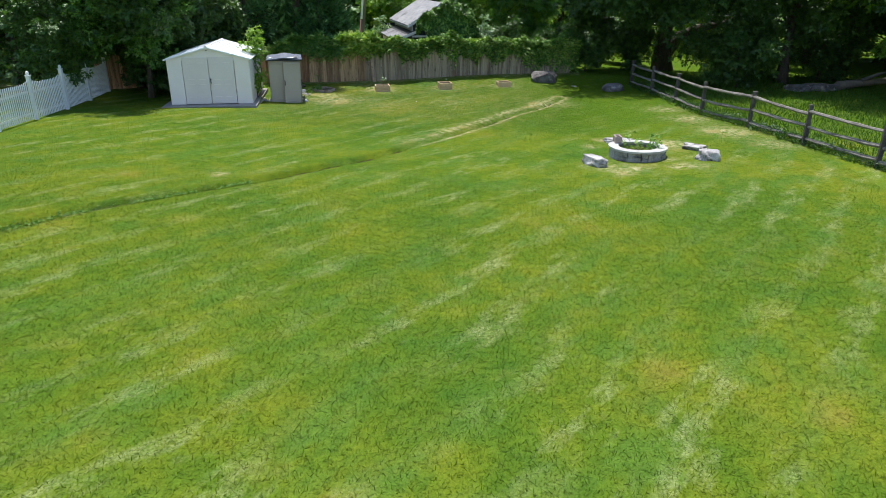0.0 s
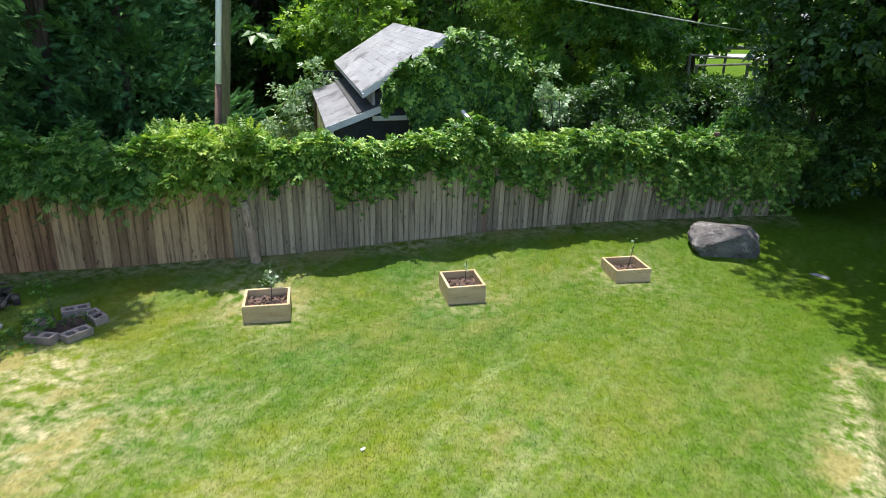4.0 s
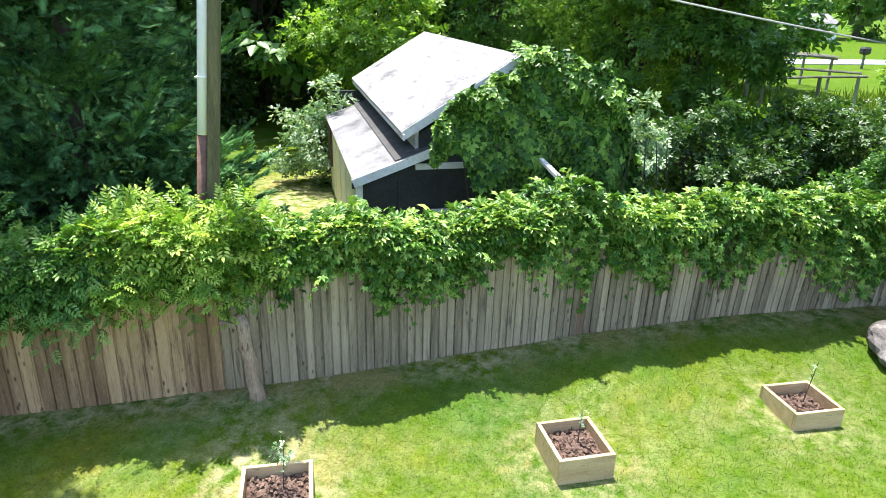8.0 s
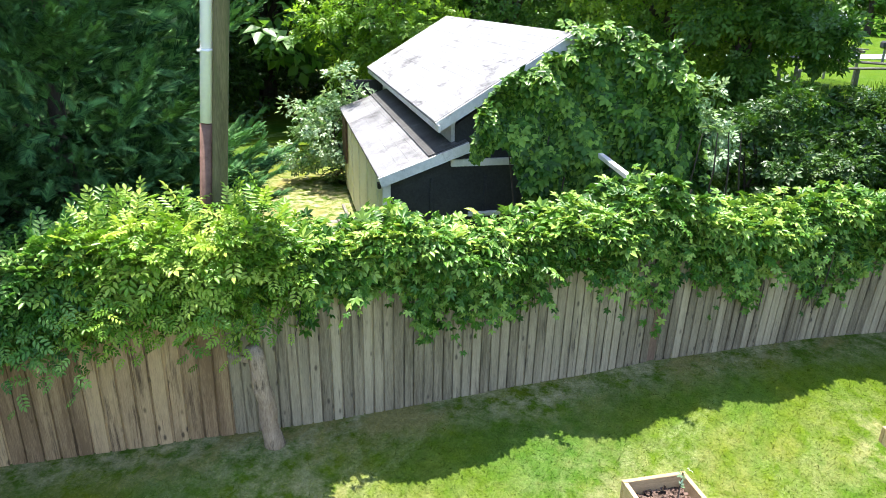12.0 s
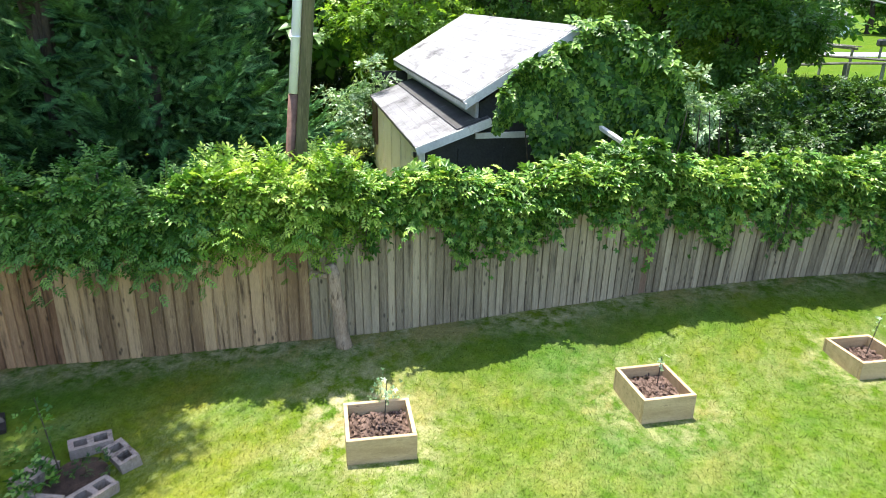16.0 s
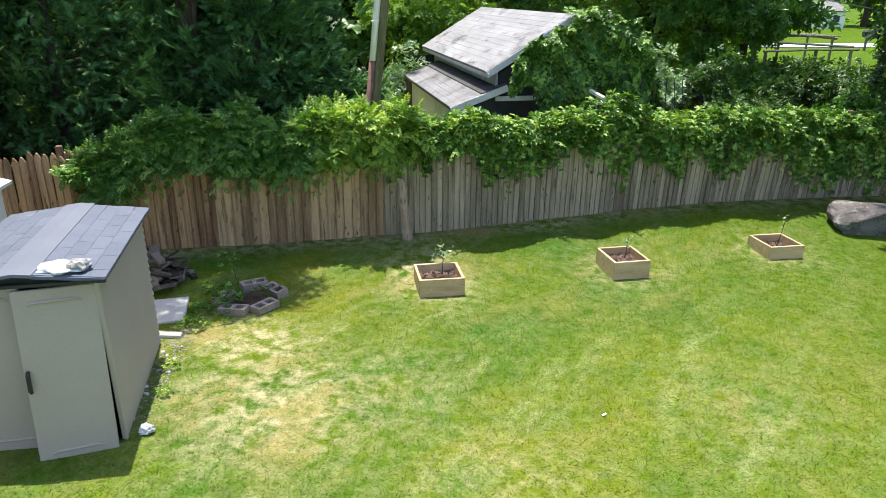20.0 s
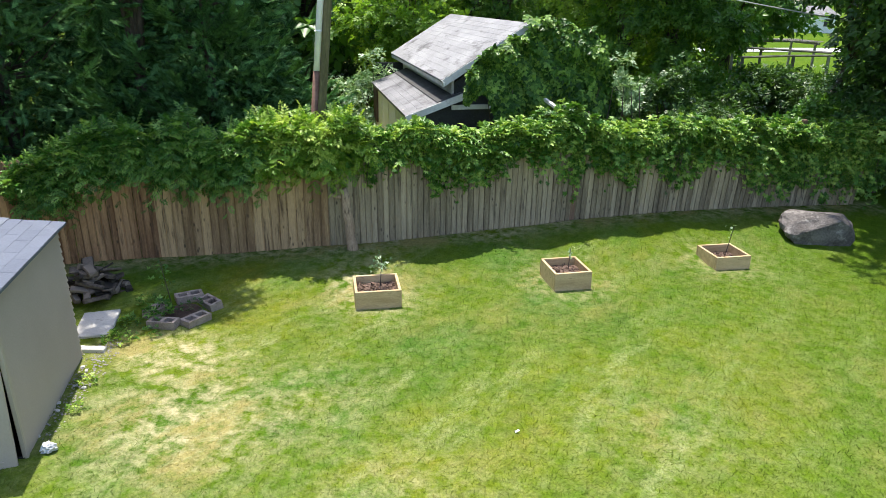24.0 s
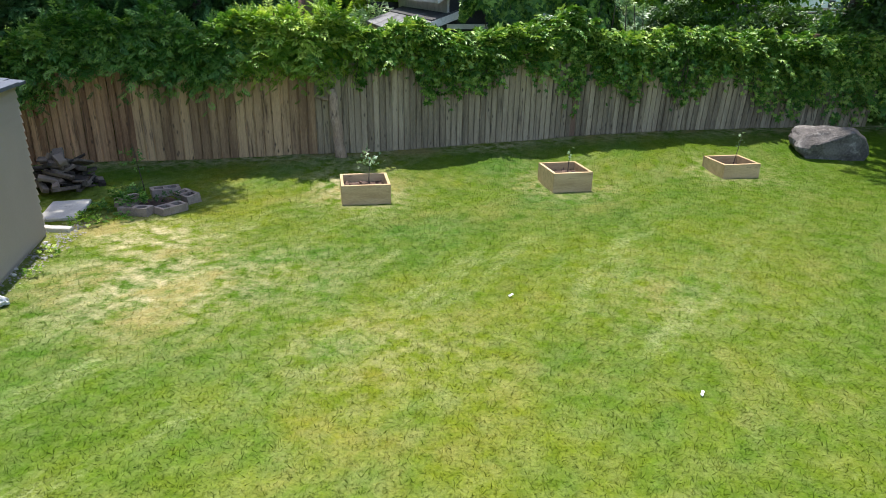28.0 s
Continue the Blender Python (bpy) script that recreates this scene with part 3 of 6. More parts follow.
def axis(lo, hi, step, far, out):
    a = list(np.arange(lo, hi + 1e-6, step))
    g, v = step, hi
    while v < far:
        g *= 1.35
        v += g
        a.append(v)
    g, v = step, lo
    while v > out:
        g *= 1.35
        v -= g
        a.insert(0, v)
    return np.array(a)


def build_ground():
    xs, ys = axis(-15, 14, 0.09, 500, -500), axis(2, 38, 0.09, 700, -300)
    X, Y = np.meshgrid(xs, ys)
    V = np.stack([X, Y, ground_z(X, Y)], -1).reshape(-1, 3)
    nx = len(xs)
    i = (np.arange(len(ys) - 1)[:, None] * nx + np.arange(nx - 1)[None]).ravel()
    F = np.stack([i, i + 1, i + nx + 1, i + nx], 1)
    g = mesh_np("ground", V, F, M_LAWN, None, True)
    at = g.data.attributes.new("dry", "FLOAT", "POINT")
    at.data.foreach_set("value", dry_mask(V[:, 0], V[:, 1]).astype(np.float32))
    at = g.data.attributes.new("earth", "FLOAT", "POINT")
    at.data.foreach_set("value", earth_mask(V[:, 0], V[:, 1]).astype(np.float32))
    tagged(g, "mown back-yard lawn with bleached patches and an eroded channel", "lawn", kind="structure")


build_ground()

# ---- back fence ----
def picket_mesh(name, w, h, th, point, seed, mat, lap=0.0):
    """A pointed board; with lap, its sides are stepped so that a deep joint shows between boards."""
    r = random.Random(seed)
    bm = bmesh.new()
    o = r.uniform(-0.006, 0.006)
    prof = [(-w / 2, 0), (w / 2, 0), (w / 2 + o, h - point), (w * 0.12, h - 0.012), (-w * 0.12, h), (-w / 2 + o, h - point)]
    c = min(0.005, w * 0.08)
    rings = [(c + lap, -th / 2), (lap, -th / 2 + c)]
    if lap:
        rings += [(lap, th / 2 - 0.005), (-0.006, th / 2 - 0.005)]
    rings += [(-0.006 if lap else 0.0, th / 2)]
    rows = [[bm.verts.new((x - (k * math.copysign(1, x) if abs(x) > w * 0.3 else 0), yy, z - (max(k, 0) if z > 0.5 else 0))) for x, z in prof] for k, yy in rings]
    bm.faces.new(rows[0])
    bm.faces.new(rows[-1][::-1])
    for f, e in zip(rows, rows[1:]):
        for i in range(len(prof)):
            j = (i + 1) % len(prof)
            bm.faces.new((f[j], f[i], e[i], e[j]))
    bm.normal_update()
    me = bpy.data.meshes.new(name)
    bm.to_mesh(me)
    bm.free()
    me.materials.append(mat)
    return me


def fence_dir(x):
    i = max(k for k in range(len(FENCE) - 1) if FENCE[k][0] <= max(x, FENCE[0][0] + 1e-6))
    (ax, ay), (bx, by) = FENCE[i], FENCE[i + 1]
    return math.atan2(by - ay, bx - ax)


def back_fence(x0, x1, mat, w, height, point, label, lean0, lean1, skip, lap):
    """A board fence along the back line: posts, three rails, each board."""
    th = empty("board_fence", x0, float(fence_y(x0)), gz(x0, float(fence_y(x0))), 0, label, "fence", "boundary fences")
    inv = th.matrix_world.inverted()
    r = random.Random(int(x0 * 10) + 500)
    gap, lap = max(-lap, 0.0), max(lap, 0.0)
    mes = [picket_mesh("board", w - gap, height - 0.03 * (k % 3), 0.028, point, k, mat, lap + 0.0015 * (k % 4)) for k in range(6)]
    loose = picket_mesh("board", w - 0.008, height - 0.02, 0.022, point, 9, mat)
    x, n = x0, 0
    while x < x1:
        a = fence_dir(x)
        y = float(fence_y(x))
        if not any(abs(x - s) < 0.054 for s in skip):
            k = (x - x0) / (x1 - x0)
            ob = new("board", loose if r.random() < 0.018 else mes[r.randrange(6)])
            ob.parent = th
            ob.matrix_basis = inv @ pose(x, y - 0.05 + r.uniform(-0.005, 0.005), gz(x, y) - 0.10 + r.uniform(-0.03, 0.03), r.uniform(-0.2, 0.2), lean0 + (lean1 - lean0) * k ** 1.5 + r.uniform(-0.06, 0.06), math.degrees(a) + r.uniform(-1.0, 1.0))
        x += w * math.cos(a)
        n += 1
    for zz in (0.22, 0.9, 1.5):
        xs = np.arange(x0 + 0.05, x1 - 0.3, 2.2)
        for xa, xb in zip(xs, np.append(xs[1:], x1 - 0.1)):
            ya, yb = float(fence_y(xa)), float(fence_y(xb))
            ln = math.hypot(xb - xa, yb - ya)
            o = part("rail", boxed(0, 0, 0, ln - 0.01, 0.04, 0.085), mat, th)
            o.matrix_basis = inv @ pose((xa + xb) / 2, (ya + yb) / 2 + 0.03, zz + gz((xa + xb) / 2, (ya + yb) / 2), 0, 0, math.degrees(math.atan2(yb - ya, xb - xa)))
    for px in np.arange(x0 + 0.0, x1 + 0.1, 2.2):
        py = float(fence_y(px)) + 0.09
        o = part("post", boxed(0, 0, 0.9, 0.09, 0.09, 1.9, 0, 0.008), M_RUSTPOST, th)
        o.matrix_basis = inv @ pose(px, py, gz(px, py) - 0.05, 0, 0, 26)
    return th


M_RUSTPOST = surface("red-brown fence post", (0.10, 0.052, 0.034), (0.27, 0.17, 0.115), 3, 25, 0.85, 0.4, 0.006, None, 1, 0.6, 0, (4, 4, 0.5))
back_fence(-16.0, -7.38, M_FENCE_B, 0.106, 1.84, 0.085, "brown stockade fence of narrow pointed pickets under vines", 0, 0.3, [], -0.011)
back_fence(-7.33, -4.85, M_FENCE_C, 0.142, 1.80, 0.05, "grey-brown fence panel of wide knotty boards under vines", 0.2, 0.6, [], 0.008)
back_fence(-4.725, 5.5, M_FENCE, 0.107, 1.78, 0.05, "grey weathered board fence leaning under a creeper", -0.5, 7.0, [-0.52], 0.0055)
for px, lean, lab in ((-0.53, 2, "red-brown square post in a gap of the board fence"), (-4.78, 0, "dark red-brown post behind the joint of two fence runs")):
    o = part("fence_post", boxed(0, 0, 0.8, 0.15, 0.09, 1.75, 0, 0.01), M_RUSTPOST)
    o.matrix_world = pose(px, float(fence_y(px)) + 0.012, gz(px, float(fence_y(px))) - 0.05, 0, lean, 26)
    tagged(o, lab, "post")


# ---- vines on the fence ----
TOP_T = [(-9.5, 1.4), (-9.2, 1.42), (-8.92, 1.52), (-8.54, 1.68), (-8.21, 1.98), (-7.97, 2.08), (-7.67, 1.92), (-7.18, 2.0), (-6.85, 2.16), (-6.43, 1.85), (-6.06, 1.9), (-5.6, 2.05), (-5.18, 2.12), (-4.95, 1.98), (-4.63, 2.2), (-4.4, 2.06), (-4.15, 1.8)]
TOP_C = [(-3.83, 1.80), (-3.6, 1.90), (-3.2, 1.92), (-2.87, 1.82), (-2.53, 1.70), (-2.24, 1.70), (-2.06, 1.80), (-1.32, 1.84), (-1.05, 2.02), (-0.75, 2.12), (-0.5, 2.08), (-0.27, 1.90), (0.04, 1.68), (0.76, 1.74), (1.5, 1.78), (1.9, 1.78), (2.3, 1.68), (2.8, 1.74), (3.8, 1.66), (5.8, 1.7)]
LOW_T = [(-9.4, 1.4), (-9.03, 1.3), (-8.97, 0.87), (-8.73, 0.8), (-8.45, 1.24), (-8.14, 1.36), (-7.83, 1.38), (-7.61, 1.28), (-7.41, 0.89), (-7.02, 0.72), (-6.61, 0.52), (-6.34, 0.73), (-6.06, 1.15), (-5.92, 1.39), (-5.69, 1.3), (-5.45, 1.37), (-5.33, 1.08), (-5.11, 1.06), (-4.8, 0.65), (-4.58, 0.6), (-4.38, 0.93), (-4.15, 0.8), (-4.0, 0.92)]
LOW_C = [(-3.87, 1.28), (-3.78, 1.07), (-3.58, 1.04), (-3.36, 1.2), (-3.23, 0.72), (-3.1, 0.42), (-2.93, 0.6), (-2.82, 0.85), (-2.54, 0.55), (-2.29, 0.6), (-2.1, 0.66), (-1.84, 0.94), (-1.62, 1.0), (-1.53, 1.36), (-1.2, 1.05), (-0.88, 0.6), (-0.71, 0.28), (-0.55, 0.1), (-0.44, 0.25), (-0.36, 1.0), (-0.22, 0.82), (0.07, 0.6), (0.22, 0.76), (0.49, 0.27), (0.67, 0.47), (0.82, 1.12), (1.08, 0.74), (1.31, 0.2), (1.53, 0.3), (2.03, 0.55), (2.25, 0.88), (2.41, 0.9), (2.83, 0.5), (3.11, 0.08), (4.3, -0.06), (5.8, -0.16)]
VTOP, VBOT = TOP_T + TOP_C, LOW_T + LOW_C


def vine(name, x0, x1, n, tmpl, size, mat, label, seed, spread_top, reach, hang):
    g = np.random.default_rng(seed)
    th = empty(name, (x0 + x1) / 2, float(fence_y((x0 + x1) / 2)), gz((x0 + x1) / 2, float(fence_y((x0 + x1) / 2))), 0, label, "vine", "vines on the fence")
    inv = np.array(th.matrix_world.inverted())
    m = n * 3
    x = g.uniform(x0, x1, m)
    top = np.interp(x, *zip(*VTOP)) + 0.05 * np.sin(x * 7.1) + 0.05 * np.sin(x * 17.3 + 1)
    bot = np.interp(x, *zip(*VBOT)) + 0.04 * np.sin(x * 17.0) + 0.04 * np.sin(x * 31.0 + 2)
    bot = np.minimum(bot + 0.7 * size, top - 0.2)
    u = g.power(hang, m)
    z = bot + (top - bot) * u
    # thin out: strands and holes lower down
    hole = 0.5 + 0.5 * np.sin(x * 9.0 + 2.0 * np.sin(z * 3.0)) * np.sin(z * 7.0 + x * 3.0)
    keep = g.uniform(0, 1, m) < np.clip(0.55 + 0.7 * u - 0.5 * hole * (1 - u), 0.12, 1)
    x, z, u, top = x[keep][:n], z[keep][:n], u[keep][:n], top[keep][:n]
    m = len(x)
    crest = np.clip((z - (top - 0.75)) / 0.75, 0, 1)
    fall = np.clip((top - z) / 0.85, 0, 1)
    drop = top - z
    shelf = np.exp(-((drop - 0.24) / np.where(drop < 0.24, 0.34, 0.17)) ** 2)
    env = 0.06 + reach * shelf * (0.75 + 0.25 * np.sin(x * 3.7 + 1.2 * np.sin(z * 4)))
    front = g.uniform(0, 1, m) < (0.95 - 0.33 * crest)
    off = np.where(front, -0.07 - env * g.power(2.2, m), spread_top * crest * g.uniform(0, 1, m) + 0.05)
    off = np.where(g.uniform(0, 1, m) < 0.22, g.uniform(-0.14, 0.22, m), off)
    a = np.array([fence_dir(float(v)) for v in x])
    nx, ny = -np.sin(a), np.cos(a)
    P = np.stack([x + nx * off, fence_y(x) + ny * off, z], 1)
    lift = np.where(off < 0, -1.0, 0.6)
    normal = unit(np.stack([nx * lift * (0.95 - 0.6 * crest), ny * lift * (0.95 - 0.6 * crest), 0.3 + 1.6 * crest], 1) + g.normal(0, 0.33, (m, 3)))
    down = np.stack([nx * lift * 0.75, ny * lift * 0.75, -0.55 + 0.75 * crest], 1) + g.normal(0, 0.55, (m, 3))
    v, f = spread(*tmpl, P, down, normal, g.uniform(size * 0.6, size * 1.25, m) * (0.85 + 0.3 * np.maximum(shelf, crest)))
    v = v @ inv[:3, :3].T + inv[:3, 3]
    mesh_np("foliage", v, f, mat, th)
    bm = bmesh.new()
    for k in range(int((x1 - x0) * 3)):
        sx = g.uniform(x0, x1)
        sy, zt, zb = float(fence_y(sx)) - 0.08, float(np.interp(sx, *zip(*VTOP))), float(np.interp(sx, *zip(*VBOT)))
        pts = [(sx + 0.1 * math.sin(q * 3 + k), sy - 0.04 - 0.05 * math.sin(q * 2.2 + k), zt - (zt - max(zb, 0)) * q * 0.95) for q in (0, 0.25, 0.5, 0.75, 1)]
        tube(bm, [Vector(p) - th.matrix_world.translation for p in pts], [0.012, 0.011, 0.009, 0.007, 0.004], 4)
    tagged(part("stem_wood", bm, M_BARK, th), kind="stuff")
    return th


def shoots(th, x0, x1, n, size, mat, seed, tmpl):
    """Arching shoots that spring from the top of the fence, feathered leaves standing off both sides."""
    g = np.random.default_rng(seed)
    J = 9
    inv = np.array(th.matrix_world.inverted())
    x = g.uniform(x0, x1, n)
    top, bot = np.interp(x, *zip(*VTOP)), np.interp(x, *zip(*VBOT))
    a = np.array([fence_dir(float(v)) for v in x])
    out, side = np.stack([np.sin(a), -np.cos(a), 0 * a], 1), np.stack([np.cos(a), np.sin(a), 0 * a], 1)
    low = g.uniform(0, 1, n) < 0.20
    O = np.stack([x, fence_y(x), np.where(low, bot + (top - bot) * g.uniform(0.35, 0.9, n), top - g.uniform(0.26, 0.72, n))], 1) + out * np.where(low, g.uniform(0.05, 0.25, n), g.uniform(-0.4, 0.3, n))[:, None]
    L = np.where(low, g.uniform(0.3, 0.6, n), g.uniform(0.35, 0.75, n))
    d = unit(out * g.uniform(0.1, 1.0, (n, 1)) * np.where(g.uniform(0, 1, (n, 1)) < 0.85, 1, -1) + side * g.normal(0, 0.6, (n, 1)))
    rise, droop = np.where(low, g.uniform(-0.3, 0.4, n), g.uniform(0.15, 0.8, n)), np.where(low, g.uniform(0.5, 1.1, n), g.uniform(0.5, 1.3, n))
    s = (np.arange(J) + 0.6) / J
    P = O[:, None] + d[:, None] * (L[:, None] * s)[..., None] * 0.8
    P[..., 2] += L[:, None] * (rise[:, None] * s - droop[:, None] * s ** 2)
    T = d[:, None] * 0.8 + np.zeros((n, J, 3))
    T[..., 2] += rise[:, None] - 2 * droop[:, None] * s
    T = unit(T)
    flank = unit(np.cross(T, np.array([0, 0, 1.0])) + 1e-6)
    sign = np.where(np.arange(J) % 2 == 0, 1.0, -1.0)[None, :, None]
    al = flank * sign * 0.85 + T * 0.6 + g.normal(0, 0.16, P.shape) + np.array([0, 0, -0.12])
    nor = unit(np.array([0, 0, 1.0]) + 0.45 * out[:, None] + g.normal(0, 0.36, P.shape))
    sz = size * g.uniform(0.8, 1.2, (n, J)) * (1.0 - 0.45 * s[None] ** 2)
    v, f = spread(*tmpl, P.reshape(-1, 3), al.reshape(-1, 3), nor.reshape(-1, 3), sz.ravel())
    mesh_np("shoot_leaves", v @ inv[:3, :3].T + inv[:3, 3], f, mat, th)


th = vine("trumpet_vine", -9.3, -5.75, 2600, FEATHER, 0.20, M_VINED, "deep green trumpet vine spilling over the brown fence", 21, 0.75, 0.46, 1.9)
shoots(th, -9.1, -5.8, 360, 0.22, M_VINED, 24, FEATHER)
th = vine("trumpet_vine", -5.95, -4.1, 1250, FEATHER, 0.20, M_VINEY, "bright yellow-green trumpet vine over the fence by the pole", 23, 0.75, 0.46, 2.2)
shoots(th, -5.95, -4.4, 250, 0.22, M_VINEY, 25, FEATHER)
th = vine("creeper_vine", -4.2, 5.9, 15500, CREEPER, 0.098, M_VINE, "dense green creeper draped over the grey board fence", 22, 0.55, 0.42, 1.6)
shoots(th, -4.2, 5.7, 330, 0.10, M_VINE, 26, CREEPER)


# ---- log post and utility pole ----
th = empty("log_post", -4.42, 32.12, gz(-4.42, 32.12), 0, "peeled grey-brown log post with a branch stub by the fence", "post")
bm = bmesh.new()
lp = [(0.08 - 0.012 * k + 0.012 * math.sin(k * 2.1), -0.10 - 0.012 * k + 0.01 * math.cos(k * 2), -0.08 + 0.15 * k) for k in range(9)]
tube(bm, lp, [0.112, 0.094, 0.084, 0.092, 0.081, 0.087, 0.076, 0.09, 0.072], 12)
for v in bm.verts:
    v.co += Vector((noise.noise(v.co * 9), noise.noise(v.co * 9 + Vector((5, 0, 0))), 0)) * 0.018
part("trunk", bm, M_LOG, th, "", True)
part("branch_stub", tube(bmesh.new(), [(0.0, -0.18, 0.98), (-0.12, -0.18, 0.96), (-0.28, -0.17, 0.99)], [0.045, 0.034, 0.03], 7), M_LOG, th, "", True)

th = empty("utility_pole", -5.36, 32.8, gz(-5.36, 32.8), 0, "leaning weathered wooden utility pole with a conduit", "utility pole")
PB, PT = Vector((0, 0, -0.3)), Vector((0.98, 0, 8.4))
part("pole", tube(bmesh.new(), [PB.lerp(PT, k / 8) for k in range(9)], [0.080 - 0.002 * k for k in range(9)], 14), M_POLE, th, "", True)
side = Vector((-0.115, -0.05, 0))
part("conduit", tube(bmesh.new(), [PB.lerp(PT, k) + side for k in (0.375, 0.6, 0.99)], [0.058] * 3, 10), M_CONDUIT, th, "white plastic conduit", True)
part("conduit_sleeve", tube(bmesh.new(), [PB.lerp(PT, k) + side for k in (0.03, 0.2, 0.373)], [0.060] * 3, 10), M_RUST, th, "rusty brown steel sleeve", True)
for k in (0.45, 0.62, 0.8):
    c = PB.lerp(PT, k)
    o = part("strap", boxed(-0.115, -0.05, 0, 0.128, 0.128, 0.022, 0, 0.008), M_CONDUIT, th)
    o.location = c

th = empty("overhead_cable", -4.75, 32.8, 5.32, 0, "thin grey overhead service cable from the pole", "cable")
bm = bmesh.new()
A, B = Vector((0, 0, 0)), Vector((27, 14.5, -2.9))
tube(bm, [A.lerp(B, k / 24) + Vector((0, 0, -1.5 * 4 * (k / 24) * (1 - k / 24) * 0.45)) for k in range(25)], [0.014] * 25, 5)
part("cable", bm, M_WIRE, th)


# ---- planters ----
def planter(x, y, rz, w, d, top, label, soil):
    base = gz(x, y) - 0.03
    h = top - base
    th = empty("planter_box", x, y, base, rz, label, "planter", "row of planter boxes")
    t = 0.042
    for nm, c, s in (("front_board", (0, -d / 2 + t / 2, h / 2), (w, t, h)), ("back_board", (0, d / 2 - t / 2, h / 2), (w, t, h)),
                     ("side_board", (-w / 2 + t / 2, 0, h / 2), (t, d - 2 * t - 0.004, h - 0.003)), ("side_board", (w / 2 - t / 2, 0, h / 2), (t, d - 2 * t - 0.004, h - 0.003))):
        part(nm, boxed(0, 0, 0, *s, 0, 0.004), M_PINE, th).location = c
    bm = bmesh.new()
    n = 12
    vs = [[bm.verts.new(((i / n - 0.5) * (w - 2 * t), (j / n - 0.5) * (d - 2 * t), h * soil + 0.035 * noise.noise(Vector((i * 0.7 + x, j * 0.7, 3))) + 0.03 * math.exp(-((i - 6) ** 2 + (j - 6) ** 2) / 9))) for i in range(n + 1)] for j in range(n + 1)]
    for j in range(n):
        for i in range(n):
            bm.faces.new((vs[j][i], vs[j][i + 1], vs[j + 1][i + 1], vs[j + 1][i]))
    part("soil", bm, M_SOIL, th, "dark mulched soil", True)
    g = np.random.default_rng(int(abs(x) * 100))
    m = 420
    P = np.stack([g.uniform(-0.5, 0.5, m) * (w - 0.11), g.uniform(-0.5, 0.5, m) * (d - 0.11), np.full(m, h * soil + 0.025)], 1)
    P[:, 2] += 0.03 * np.exp(-(P[:, 0] ** 2 + P[:, 1] ** 2) / 0.03)
    chip = ([(-0.3, 0, 0), (0.3, 0, 0.1), (0.25, 1, 0.05), (-0.25, 1, 0.15)], [(0, 1, 2), (0, 2, 3)])
    v, f = spread(*chip, P, np.stack([g.normal(size=m), g.normal(size=m), g.normal(0, 0.3, m)], 1), unit(np.stack([g.normal(0, 0.4, m), g.normal(0, 0.4, m), np.ones(m)], 1)), g.uniform(0.02, 0.05, m))
    tagged(mesh_np("mulch", v, f, M_MULCH, th), kind="stuff")
    return th, base + h * soil


def sapling(x, y, z, h, n, size, label, mat, crown, name="sapling", lean=(0.02, 0.0)):
    th = empty(name, x, y, z, 0, label, "young plant", "saplings in the planters")
    pts = [(lean[0] * k * h, lean[1] * k * h, h * k / 4) for k in range(5)]
    part("stem", tube(bmesh.new(), pts, [0.008, 0.007, 0.006, 0.005, 0.003], 5), M_BARK, th)
    g = np.random.default_rng(int(h * 1000 + n))
    c = np.array([lean[0] * 3 * h, lean[1] * 3 * h, h * 0.8])
    P = c + g.normal(0, 1, (n, 3)) * np.array([crown, crown, h * 0.13])
    v, f = spread(*TWIG, P, g.normal(0, 1, (n, 3)) + [0, 0, 0.4], unit(g.normal(0, 0.5, (n, 3)) + [0, 0, 1]), g.uniform(size * 0.6, size * 1.2, n))
    mesh_np("foliage", v, f, mat, th)
    return th


for x, y, rz, w, d, top, lab, hs, n, cr in ((-3.52, 30.53, 19.5, 0.70, 0.67, -0.145, "new pine planter box with mulched soil on the lawn", 0.52, 60, 0.075),
                                            (-0.63, 31.77, 21.5, 0.63, 0.70, -0.115, "new pine planter box with bare mulched soil", 0.42, 10, 0.02),
                                            (2.17, 33.21, 20.0, 0.66, 0.66, -0.185, "new pine planter box with a thin sapling", 0.62, 16, 0.04)):
    th, sz = planter(x, y, rz, w, d, top, lab, 0.35 if x > 1 else 0.55)
    sapling(x + 0.04, y + 0.06, sz, hs, n, 0.06, "thin young sapling with small leaves in a planter box", M_LEAFS, cr, lean=(0.04 if x > 1 else 0.01, 0.02))


# ---- concrete block ring ----
def block_mesh():
    bm = bmesh.new()
    for c, s in (((0, -0.077, 0.095), (0.39, 0.042, 0.19)), ((0, 0.077, 0.095), (0.39, 0.042, 0.19)), ((-0.172, 0, 0.095), (0.046, 0.112, 0.188)), ((0.172, 0, 0.095), (0.046, 0.112, 0.188)), ((0, 0, 0.095), (0.06, 0.112, 0.188))):
        box(bm, *c, *s)
    for v in bm.verts:
        v.co += Vector((noise.noise(v.co * 30), noise.noise(v.co * 30 + Vector((9, 0, 0))), noise.noise(v.co * 30 + Vector((0, 7, 0))))) * 0.006
    return bm


